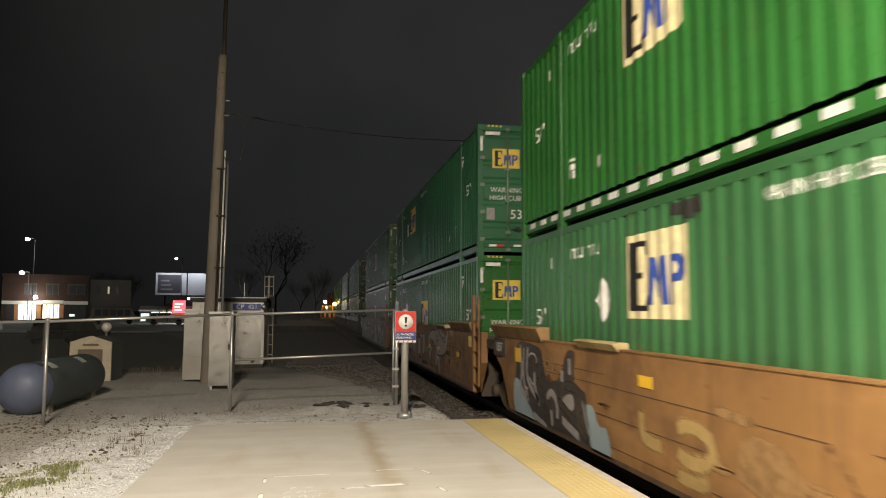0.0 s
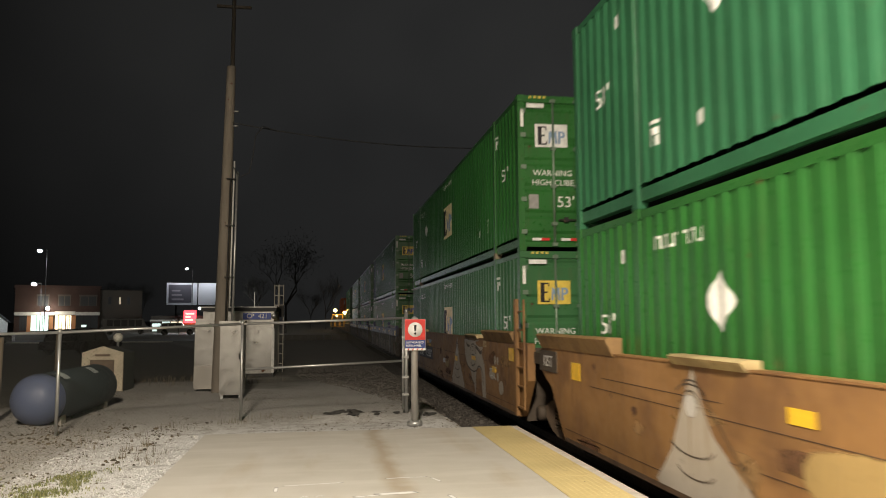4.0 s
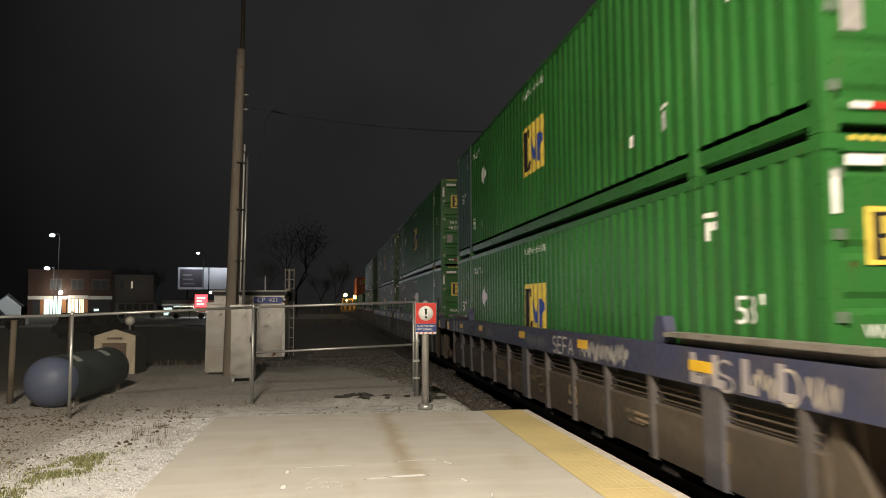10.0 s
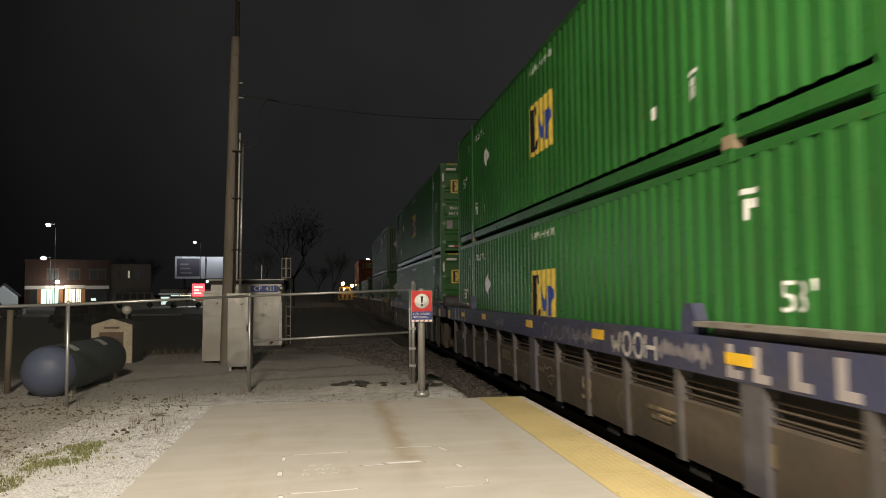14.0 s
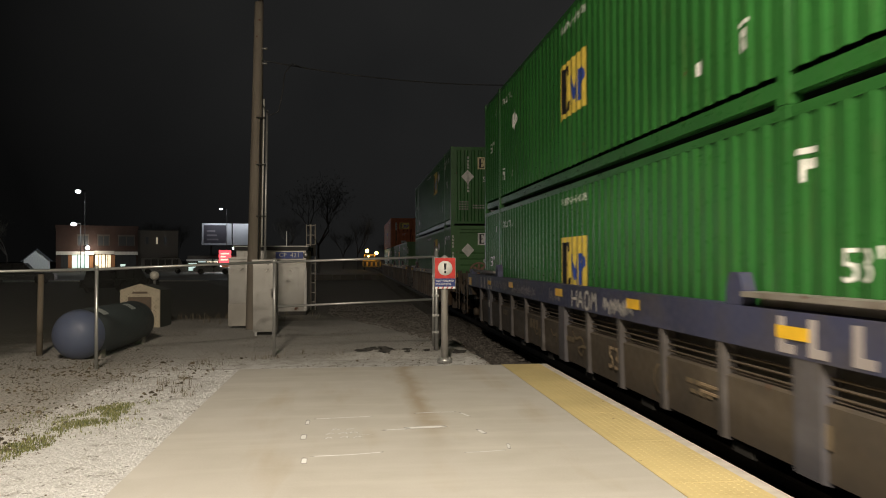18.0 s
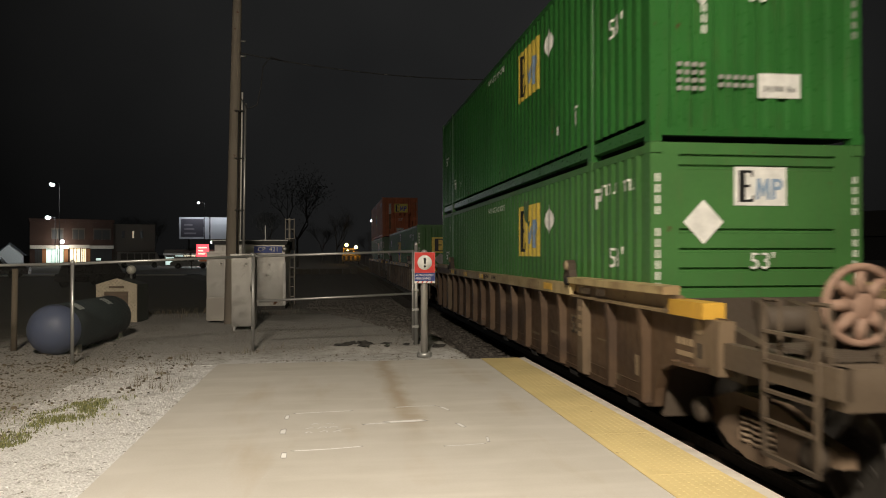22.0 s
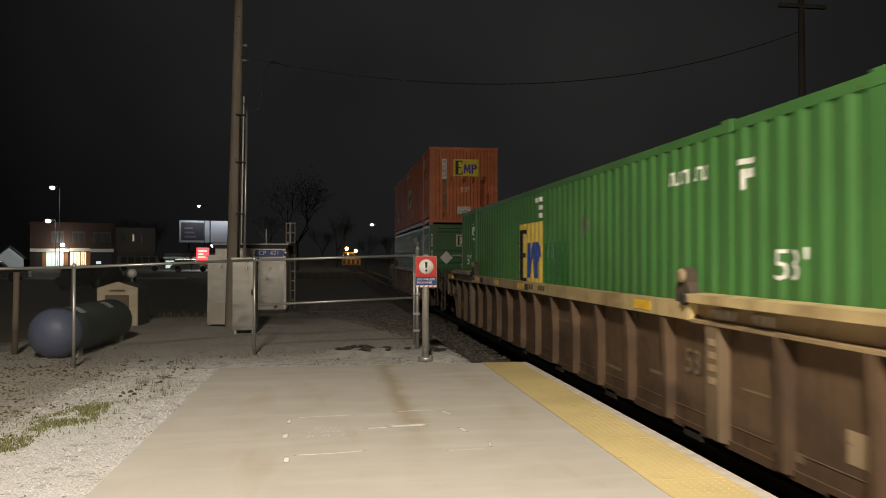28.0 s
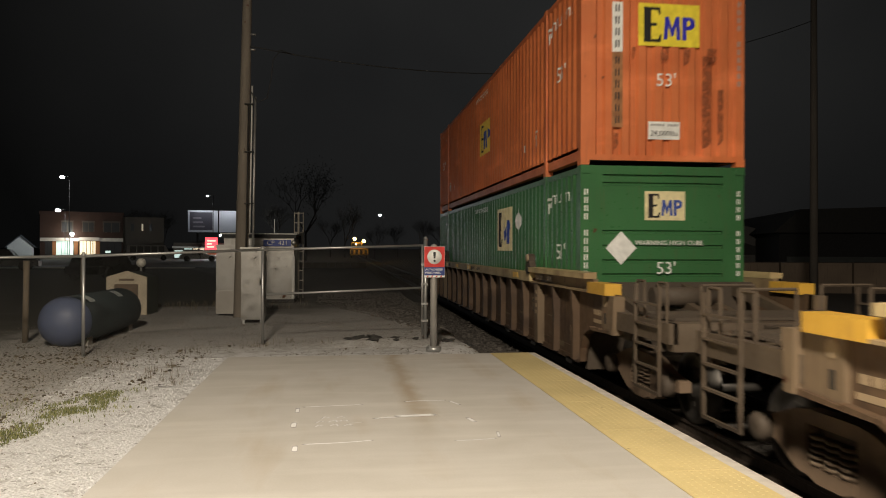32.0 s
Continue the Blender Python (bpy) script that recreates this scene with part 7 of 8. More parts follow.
blades("dry_weeds", [(-5 + 0.5 * k, 20.5 + (k % 3) * 0.8, 60, 0.8) for k in range(8)], DRYW, "dry brown weed stalks", 9, 0.05, 0.2, 0.006)

# clods of broken asphalt by the gate
CLOD = plain("broken_asphalt", (0.035, 0.033, 0.03), 0.95, 0, 0.4, 12)
rnd = random.Random(12)
for k in range(26):
    x = 0.05 + 1.25 * rnd.random() if k < 19 else 1.75 + 0.7 * rnd.random()
    y = 12.75 + 0.5 * rnd.random() + (0 if k < 19 else -0.4)
    bm = bmesh.new()
    bmesh.ops.create_icosphere(bm, subdivisions=2, radius=0.04 + 0.10 * rnd.random())
    for v in bm.verts:
        v.co *= 0.75 + 0.9 * noise.noise(v.co * 11 + Vector((k, 0, 0)))
        v.co.z *= 0.32
    solid("asphalt_clod", bm, CLOD, "dark lump of broken asphalt on the gravel", "rubble", pose(x, y, ground_z(x, y) + 0.015, 0, 0, rnd.random() * 360), "broken asphalt")

# ---- fence ----
GALV = painted("galvanised_steel", (0.42, 0.42, 0.41), 0.4, 0.2, 0.7, dirt=(0.2, 0.19, 0.17))
MESHW = painted("chain_link_wire", (0.11, 0.11, 0.105), 0.55, 0.2, 0.5)
WOODP = painted("weathered_wood", (0.12, 0.095, 0.066), 0.85, 0.4, grain=4)
fence = thing("chain_link_fence", "galvanised chain-link fence with a gate panel", "fence")
FP = [(-9.6, 10.4), (-6.6, 11.05), (-3.8, 11.7), (-1.34, 12.95), (1.46, 13.32)]
TOPS = (1.36, 1.40, 1.455, 1.555, 1.64)
for i, (x, y) in enumerate(FP):
    bm = bmesh.new()
    top = TOPS[i]
    tube(bm, (x, y, -0.1), (x, y, top + (0.10 if i == 4 else 0.02)), 0.025 if i < 4 else 0.036, n=12)
    lathe(bm, [(0.033, top - 0.01), (0.037, top + 0.02), (0.02, top + 0.06)], 10, "z", (x, y, 0.0 if i < 4 else 0.10))
    part("post", bm, GALV, fence)
for i, ((x0, y0), (x1, y1)) in enumerate(zip(FP, FP[1:])):
    bm = bmesh.new()
    tube(bm, (x0, y0, TOPS[i]), (x1, y1, TOPS[i + 1]), 0.022, n=8)
    part("top_rail", bm, GALV, fence)
    if i == 3:
        bm = bmesh.new()
        tube(bm, (x0 + 0.06, y0, 0.80), (x1 - 0.06, y1, 0.885), 0.02, n=8)
        part("middle_rail", bm, GALV, fence)
    d = Vector((x1 - x0, y1 - y0, 0))
    ln = d.length
    d.normalize()
    verts, faces = [], []

    def wire(a, b):
        k = len(verts)
        side = Vector((-d.y, d.x, 0)) * 0.0008
        u = (b - a).normalized().cross(side.normalized()) * 0.0008
        for p in (a, b):
            verts.extend([tuple(p + side), tuple(p - side + u), tuple(p - side - u)])
        for j in range(3):
            faces.append((k + j, k + (j + 1) % 3, k + 3 + (j + 1) % 3, k + 3 + j))

    H, step = min(TOPS[i], TOPS[i + 1]) - 0.05, 0.058
    k = -int(H / step)
    while k * step < ln:
        for sgn in (1, -1):
            s0, s1 = k * step, k * step + H
            za, zb = 0.05, 0.05 + H
            if s0 < 0:
                za, s0 = za - s0, 0.0
            if s1 > ln:
                zb, s1 = zb - (s1 - ln), ln
            if s1 - s0 > 0.02:
                if sgn < 0:
                    za, zb = 0.1 + H - za, 0.1 + H - zb
                base = Vector((x0, y0, 0))
                wire(base + d * s0 + Vector((0, 0, za)), base + d * s1 + Vector((0, 0, zb)))
        k += 1
    me = bpy.data.meshes.new("chain_link")
    me.from_pydata(verts, [], faces)
    me.materials.append(MESHW)
    ob = new("chain_link", me)
    ob.parent = fence
    tagged(ob, "woven wire mesh", kind="stuff")
# gate frame upright and hinges next to the end post
bm = bmesh.new()
tube(bm, (1.40, 13.30, 0.05), (1.40, 13.30, TOPS[4] + 0.02), 0.02, n=8)
part("gate_upright", bm, GALV, fence)
for z in (0.3, 0.6, 0.95, 1.3):
    bm = bmesh.new()
    box(bm, 1.38, 13.27, z - 0.02, 1.50, 13.35, z + 0.02)
    part("hinge", bm, GALV, fence)
for x, y, h, r in ((-5.37, 13.64, 1.35, 0.052), (-6.6, 20.2, 1.3, 0.05)):
    bm = bmesh.new()
    tube(bm, (x, y, -0.1), (x + 0.02, y, h), r, r * 0.92, 12)
    soften(bm, 0.008)
    solid("wooden_post", bm, WOODP, "weathered round timber post standing in gravel", "post", group="timber posts")

# ---- warning sign on its post ----
sign = thing("warning_sign", "red and blue warning sign on a steel post", "sign", pose(1.42, 11.76, 0))
bm = bmesh.new()
lathe(bm, [(0.02, -0.03), (0.057, -0.03), (0.057, 1.60), (0.045, 1.64), (0.01, 1.66)], 20, "z")
part("post", bm, painted("brushed_post_steel", (0.50, 0.48, 0.45), 0.4, 0.2, 0.6), sign)
bm = bmesh.new()
lathe(bm, [(0.02, -0.03), (0.12, -0.03), (0.12, 0.035), (0.07, 0.045), (0.02, 0.045)], 20, "z")
part("base_flange", bm, GALV, sign)
for a in range(4):
    bm = bmesh.new()
    c, s_ = 0.097 * math.cos(a * 1.571 + 0.785), 0.097 * math.sin(a * 1.571 + 0.785)
    tube(bm, (c, s_, 0.03), (c, s_, 0.06), 0.014, n=6)
    part("bolt", bm, GALV, sign)
SIGN_R = plain("sign_red", (0.55, 0.035, 0.03), 0.4)
SIGN_B = plain("sign_blue", (0.03, 0.05, 0.20), 0.4)
bm = bmesh.new()
box(bm, -0.165, -0.075, 1.13, 0.165, -0.062, 1.62)
soften(bm, 0.004)
part("backing_plate", bm, GALV, sign)
bm = bmesh.new()
box(bm, -0.160, -0.080, 1.295, 0.160, -0.0755, 1.615)
part("red_field", bm, SIGN_R, sign)
bm = bmesh.new()
box(bm, -0.160, -0.080, 1.165, 0.160, -0.0755, 1.293)
part("blue_field", bm, SIGN_B, sign)
bm = bmesh.new()
lathe(bm, [(0.005, -0.084), (0.115, -0.084), (0.115, -0.0805), (0.005, -0.0805)], 32, "y", (0, 0, 1.455))
disc = part("white_disc", bm, WHITE, sign)
bm = bmesh.new()
prism(bm, [(-0.022, 1.53), (0.022, 1.53), (0.013, 1.43), (-0.013, 1.43)], "y", -0.088, -0.0845)
lathe(bm, [(0.002, -0.088), (0.018, -0.088), (0.018, -0.0845), (0.002, -0.0845)], 12, "y", (0, 0, 1.395))
part("exclamation_mark", bm, BLACKD, sign)
write("lettering", "AUTHORIZED", 0.045, WHITE, sign, pose(-0.145, -0.0815, 1.255, 90), "LEFT")
write("lettering", "PERSONNEL", 0.045, WHITE, sign, pose(-0.145, -0.0815, 1.205, 90), "LEFT")
for k in range(9):
    bm = bmesh.new()
    x = -0.16 + k * 0.0356
    prism(bm, [(x, 1.135), (x + 0.02, 1.135), (x + 0.035, 1.163), (x + 0.015, 1.163)], "y", -0.081, -0.0755)
    part("hazard_stripe", bm, SIGN_R if k % 2 else WHITE, sign)
bm = bmesh.new()
box(bm, -0.16, -0.0785, 1.134, 0.16, -0.0755, 1.164)
part("stripe_ground", bm, WHITE, sign)

# ---- utility pole, conduits and cables ----
pole = thing("utility_pole", "weathered grey timber utility pole with conduits, leaning slightly", "utility pole", pose(-2.36, 17.95, 0))
TIMBER = painted("pole_timber", (0.185, 0.160, 0.130), 0.9, 0.45, dirt=(0.07, 0.055, 0.04), grain=3)
bm = bmesh.new()
rings = []
for k in range(14):
    z = -0.2 + 7.85 * k / 13
    r = 0.165 - 0.062 * k / 13
    rings.append([bm.verts.new((0.018 * z + (r + 0.004 * noise.noise((a, k * 2.0, 0))) * math.cos(a * 0.3927), r * math.sin(a * 0.3927), z)) for a in range(16)])
for a_, b_ in zip(rings, rings[1:]):
    for k in range(16):
        f = bm.faces.new((a_[k], a_[(k + 1) % 16], b_[(k + 1) % 16], b_[k]))
        f.smooth = True
bm.faces.new(rings[-1])
part("pole_shaft", bm, TIMBER, pole)
PVC = plain("pale_conduit", (0.55, 0.54, 0.50), 0.5)
for x, y, z0, z1, r, m in ((0.20, -0.12, 1.9, 5.35, 0.020, PVC), (0.27, -0.08, 0.9, 5.1, 0.03, GALV), (0.13, -0.2, 0.6, 4.9, 0.018, DARK)):
    bm = bmesh.new()
    tube(bm, (x + 0.010 * z0, y, z0), (x + 0.012 * z1, y * 0.7, z1), r, n=8)
    part("conduit", bm, m, pole)
for z in (1.4, 2.6, 3.8, 4.9):
    bm = bmesh.new()
    box(bm, 0.10, -0.20, z, 0.31, -0.10, z + 0.02)
    part("clamp", bm, DARK, pole)
for z in (6.55, 6.2):
    bm = bmesh.new()
    tube(bm, (0.12 + 0.015 * z, -0.05, z), (0.24 + 0.015 * z, -0.05, z), 0.025, n=8)
    part("insulator", bm, GALV, pole)
WIRE = plain("black_cable", (0.018, 0.018, 0.018), 0.6)


def cable(name, pts, r, label, parent=None):
    cu = bpy.data.curves.new(name, "CURVE")
    cu.dimensions, cu.bevel_depth, cu.bevel_resolution = "3D", r, 1
    sp = cu.splines.new("POLY")
    sp.points.add(len(pts) - 1)
    for p, q in zip(sp.points, pts):
        p.co = (*q, 1)
    cu.materials.append(WIRE)
    ob = new(name, cu)
    return tagged(ob, label, "cable")


span = []
for k in range(31):
    s = k / 30
    span.append((-2.15 + 16.7 * s, 17.8 + 3.8 * s, 6.25 + 2.5 * s - 4.4 * s * (1 - s)))
drop = [(-2.12, 17.75, 5.2), (-1.95, 17.75, 4.95), (-1.75, 17.75, 5.05), (-1.66, 17.77, 5.5), (-1.62, 17.8, 5.95), (-1.45, 17.85, 6.2), (-1.1, 18.0, 6.12)]
cable("service_cable", span, 0.013, "sagging black cable over the track")
cable("drip_loop", drop, 0.012, "black cable loop on the pole")

# ---- railway cabinets ----
ALU = painted("brushed_aluminium_cabinet", (0.38, 0.37, 0.35), 0.36, 0.5, 0.85, dirt=(0.16, 0.145, 0.12), grain=0.8, bump=0, blotch=(0.31, 0.295, 0.27))
ALU_D = plain("dull_aluminium", (0.32, 0.30, 0.27), 0.5, 0.5, 0.2, 1.6)
DARKROOF = plain("dark_roof_edge", (0.03, 0.03, 0.03), 0.7)


def cabinet(name, label, x0, x1, y0, y1, z1, m, box_at=None, legs=False):
    cab = thing(name, label, "cabinet", pose((x0 + x1) / 2, y0, 0), "railway cabinets")
    w, d = (x1 - x0) / 2, y1 - y0
    bm = bmesh.new()
    box(bm, -w, 0, 0.06, w, d, z1 - 0.03)
    soften(bm, 0.01)
    part("body", bm, m, cab)
    bm = bmesh.new()
    box(bm, -w - 0.02, -0.03, z1 - 0.05, w + 0.02, d + 0.02, z1)
    soften(bm, 0.008)
    part("lid", bm, m, cab)
    bm = bmesh.new()
    box(bm, -w + 0.02, -0.012, 0.12, w - 0.02, 0.0, z1 - 0.09)
    soften(bm, 0.006)
    door = part("door", bm, m, cab)
    bm = bmesh.new()
    box(bm, w - 0.09, -0.04, z1 * 0.5, w - 0.06, -0.012, z1 * 0.5 + 0.12)
    part("handle", bm, DARK, door)
    for x in ((-w + 0.03, -w + 0.08), (w - 0.08, w - 0.03)):
        bm = bmesh.new()
        box(bm, x[0], 0.01, -0.06, x[1], d - 0.01, 0.06)
        part("foot", bm, GALV, cab)
    if box_at:
        bm = bmesh.new()
        box(bm, *box_at)
        soften(bm, 0.008)
        part("meter_box", bm, ALU_D, cab)
    return cab


c1 = cabinet("relay_cabinet", "slim aluminium trackside cabinet beside the pole", -2.99, -2.44, 18.45, 18.95, 1.66, ALU, (-0.26, -0.14, 0.02, 0.22, 0.0, 0.56))
c2 = cabinet("relay_cabinet", "bright aluminium trackside cabinet on short feet", -2.14, -1.66, 16.35, 16.85, 1.60, ALU)
TRIM_W = plain("pale_metal_edge", (0.62, 0.61, 0.58), 0.5)
house = thing("signal_house", "aluminium signal house with dark flat roof and a blue name board", "cabinet", pose(-2.62, 22.45, 0))
bm = bmesh.new()
box(bm, -0.80, 0, 0.08, 1.2, 1.9, 1.88)
soften(bm, 0.012)
part("body", bm, ALU, house)
bm = bmesh.new()
box(bm, -0.87, -0.08, 1.88, 1.27, 1.98, 1.98)
part("roof", bm, DARKROOF, house)
bm = bmesh.new()
box(bm, -0.89, -0.10, 1.98, 1.29, 2.0, 2.01)
part("roof_edge", bm, TRIM_W, house, "pale metal roof edge")
bm = bmesh.new()
box(bm, -0.80, 0.0, -0.06, 1.2, 1.9, 0.08)
part("skid", bm, DARK, house)
bm = bmesh.new()
box(bm, 0.25, -0.015, 0.18, 0.98, 0.0, 1.55)
soften(bm, 0.006)
part("door", bm, ALU, house)
bm = bmesh.new()
box(bm, 1.14, -0.03, 0.10, 1.22, 0.02, 1.35)
part("corner_trim", bm, TRIM_W, house, "pale corner trim")
bm = bmesh.new()
box(bm, 0.32, -0.03, 1.635, 1.12, -0.012, 1.825)
board = part("name_board", bm, plain("board_blue", (0.03, 0.06, 0.30), 0.4), house, "blue board with white lettering")
write("lettering", "CP  421", 0.185, WHITE, board, pose(0.72, -0.034, 1.73, 90))
bm = bmesh.new()
lathe(bm, [(0.01, -0.08), (0.07, -0.08), (0.07, 0.0), (0.01, 0.0)], 14, "y", (1.19, -0.02, 1.74))
part("lamp_holder", bm, GALV, house)
bm = bmesh.new()
tube(bm, (0.6, 0.4, 1.95), (0.6, 0.4, 2.45), 0.015, n=6)
part("antenna", bm, GALV, house)

# ---- propane tank and generator ----
tank = thing("propane_tank", "dull blue horizontal propane tank on saddles", "tank", pose(-4.50, 12.62, 0, 0, 0, -2.4))
TANKM = painted("tank_blue_paint", (0.085, 0.105, 0.175), 0.55, 0.3, dirt=(0.05, 0.05, 0.06), grain=2, streaks=False)
R_ = 0.41
cap = [(0.002, -0.02)] + [(R_ * math.sin(a * math.pi / 16), 0.34 - 0.36 * math.cos(a * math.pi / 16)) for a in range(1, 8)] + [(R_, 0.34), (R_ + 0.004, 0.36), (R_ - 0.01, 0.40)]
bm = bmesh.new()
lathe(bm, cap, 40, "y", (0, 0, 0.37))
part("end_cap", bm, TANKM, tank, "blue domed end")
TANK_D = painted("tank_dark_paint", (0.016, 0.024, 0.026), 0.62, 0.3, dirt=(0.03, 0.03, 0.03), grain=2, streaks=False)
prof = [(0.30, 0.37), (R_, 0.38), (R_, 2.90), (R_ + 0.004, 2.92), (R_, 2.94)] + [(R_ * math.cos(a * math.pi / 16), 2.94 + 0.36 * math.sin(a * math.pi / 16)) for a in range(1, 8)] + [(0.002, 3.30)]
bm = bmesh.new()
lathe(bm, prof, 40, "y", (0, 0, 0.37))
part("shell", bm, TANK_D, tank, "dark slate-green shell")
for y in (0.6, 2.7):
    bm = bmesh.new()
    box(bm, -0.3, y - 0.1, -0.06, 0.3, y + 0.1, 0.16)
    part("saddle", bm, plain("saddle_concrete", (0.25, 0.23, 0.2), 0.9) if "saddle_concrete" not in MATS else MATS["saddle_concrete"], tank)
STICKER = plain("faded_sticker", (0.34, 0.37, 0.36), 0.6, 0, 0.25, 14)
for y, a in ((0.75, 46), (2.15, 46)):
    bm = bmesh.new()
    q = [(R_ + 0.005) * 1.0] * 2
    for k in range(4):
        t0, t1 = math.radians(a + 7 * k), math.radians(a + 7 * (k + 1))
        bm.faces.new([bm.verts.new(((R_ + 0.005) * math.cos(t), yy_, 0.37 + (R_ + 0.005) * math.sin(t))) for t, yy_ in ((t0, y - 0.13), (t0, y + 0.13), (t1, y + 0.13), (t1, y - 0.13))])
    part("label", bm, STICKER, tank, "faded pale sticker")

gen = thing("generator_housing", "dark generator housing with a cream louvred front", "generator", pose(-5.17, 19.0, -0.12, 0, 0, -6))
CREAMP = plain("cream_paint", (0.50, 0.43, 0.32), 0.6)
bm = bmesh.new()
prism(bm, [(-0.46, -0.05), (0.46, -0.05), (0.46, 0.98), (0.0, 1.12), (-0.46, 0.98)], "y", 0, 0.8)
soften(bm, 0.015)
part("body", bm, plain("dark_green_housing", (0.022, 0.028, 0.022), 0.6), gen)
bm = bmesh.new()
prism(bm, [(-0.48, -0.05), (0.48, -0.05), (0.48, 0.99), (0.0, 1.14), (-0.48, 0.99)], "y", -0.03, 0.02)
soften(bm, 0.008)
part("front_panel", bm, CREAMP, gen)
bm = bmesh.new()
box(bm, -0.28, -0.05, 0.10, 0.28, -0.03, 0.82)
lv = part("louvre_panel", bm, plain("louvre_brown", (0.14, 0.10, 0.07), 0.7), gen)
for k in range(9):
    bm = bmesh.new()
    prism(bm, [(-0.07, 0.15 + 0.07 * k), (-0.05, 0.15 + 0.07 * k), (-0.05, 0.20 + 0.07 * k)], "x", -0.26, 0.26)
    part("slat", bm, MATS["louvre_brown"], lv)
bm = bmesh.new()
box(bm, -0.18, -0.036, 0.90, 0.18, -0.03, 0.95)
part("name_strip", bm, MATS["louvre_brown"], gen)
vent = thing("vent_ball", "white ball on a thin stand pipe behind the generator", "vent", pose(-5.2, 20.4, -0.08))
bm = bmesh.new()
tube(bm, (0, 0, -0.05), (0, 0, 1.2), 0.03, n=8)
part("pipe", bm, GALV, vent)
bm = bmesh.new()
bmesh.ops.create_uvsphere(bm, u_segments=20, v_segments=12, radius=0.12)
for v in bm.verts:
    v.co.z += 1.27
for f in bm.faces:
    f.smooth = True
part("ball", bm, plain("white_enamel", (0.62, 0.60, 0.52), 0.4), vent)

# ---- the distance ----


def bearing(az, dist, el=None):
    a = math.radians(az)
    z = 0.0 if el is None else 1.6 + dist * math.tan(math.radians(el))
    return Vector((dist * math.sin(a), dist * math.cos(a), z))


WARM_GLOW = glowing("warm_window_glow", (1.0, 0.84, 0.58), 1.45)
COOL_GLOW = glowing("cool_window_glow", (0.74, 0.94, 0.86), 0.85)
DIM_GLOW = glowing("dim_window_glow", (1.0, 0.85, 0.6), 0.25)
LED_GLOW = glowing("street_lamp_glow", (0.92, 0.97, 1.0), 60)
AMBER_GLOW = glowing("amber_lamp_glow", (1.0, 0.55, 0.14), 26)
RED_GLOW = glowing("red_sign_glow", (1.0, 0.06, 0.08), 2.6)
BRICK = painted("brick_wall", (0.042, 0.020, 0.013), 0.9, 0.4, grain=2, streaks=False)
ORANGE_BRICK = plain("orange_brick_pier", (0.38, 0.17, 0.07), 0.8)
TANWALL = plain("tan_wall", (0.085, 0.072, 0.056), 0.9)
WINDOW = plain("dark_glass", (0.015, 0.016, 0.016), 0.35, 0, 0.1)
DIMTRIM = plain("dull_stone_trim", (0.075, 0.062, 0.05), 0.9)
TRIM = plain("pale_trim", (0.55, 0.52, 0.46), 0.7)


def street_lamp(az, dist, el, power=0, glow=LED_GLOW, r=0.28, colour=(0.92, 0.97, 1.0)):
    p = bearing(az, dist, el)
    ob = thing("street_lamp", "lit street lamp on a tall thin pole", "street lamp", pose(p.x, p.y, 0), "street lamps")
    bm = bmesh.new()
    tube(bm, (0.9, 0, -0.3), (0.9, 0, p.z + 0.1), 0.055, 0.04, 8)
    pipe(bm, [(0.9, 0, p.z + 0.1), (0.1, 0, p.z + 0.15)], 0.05, 6)
    part("pole", bm, DARK, ob)
    bm = bmesh.new()
    box(bm, -0.3, -0.15, p.z + 0.08, 0.3, 0.15, p.z + 0.2)
    head = part("lamp_head", bm, DARK, ob)
    bm = bmesh.new()
    bmesh.ops.create_uvsphere(bm, u_segments=12, v_segments=8, radius=r)
    for v in bm.verts:
        v.co.z = v.co.z * 0.7 + p.z
    part("lens", bm, glow, head, "bright white lens")
    if power:
        lamp("street_lamp_light", (p.x - 0.3, p.y - 0.8, p.z - 1.0), power, colour, 0.3)
    return ob


street_lamp(-19.3, 110, 4.75, 480, r=0.30)
street_lamp(-19.55, 112, 2.5, 650, r=0.32)
street_lamp(-9.81, 125, 3.75, r=0.2)
street_lamp(2.83, 215, 2.52, 0, r=0.4)

store = thing("brick_shop_house", "two-storey brick corner building with lit shop front", "building", pose(-39.1, 120.0, 0, 0, 0, 20.7))
bm = bmesh.new()
box(bm, -5.67, 0, -0.5, 5.67, 12, 6.7)
part("wall", bm, BRICK, store)
bm = bmesh.new()
box(bm, -5.8, -0.15, 6.5, 5.8, 12.1, 6.95)
part("cornice", bm, BRICK, store)
bm = bmesh.new()
box(bm, 5.68, 0.6, -0.5, 11.8, 13, 6.35)
part("side_wing", bm, TANWALL, store)
for x, w in ((-2.8, 1.5), (0.0, 1.6), (2.9, 2.3)):
    bm = bmesh.new()
    box(bm, x, -0.05, 3.9, x + w, 0.05, 5.35)
    w_ = part("window", bm, WINDOW, store)
    for xa in (x, x + w / 2, x + w):
        bm = bmesh.new()
        box(bm, xa - 0.06, -0.09, 3.9, xa + 0.06, -0.05, 5.35)
        part("mullion", bm, DIMTRIM, w_)
    bm = bmesh.new()
    box(bm, x - 0.1, -0.12, 5.35, x + w + 0.1, -0.02, 5.6)
    part("lintel", bm, DIMTRIM, w_)
for x0, x1, z, d in ((-5.67, -0.5, 2.98, 0.45), (-0.45, 2.3, 3.08, 0.6), (2.36, 5.67, 2.98, 0.45)):
    bm = bmesh.new()
    box(bm, x0, -d, z - 0.5, x1, 0.0, z)
    soften(bm, 0.02)
    part("shop_fascia", bm, TRIM, store, "pale fascia over the shop windows")
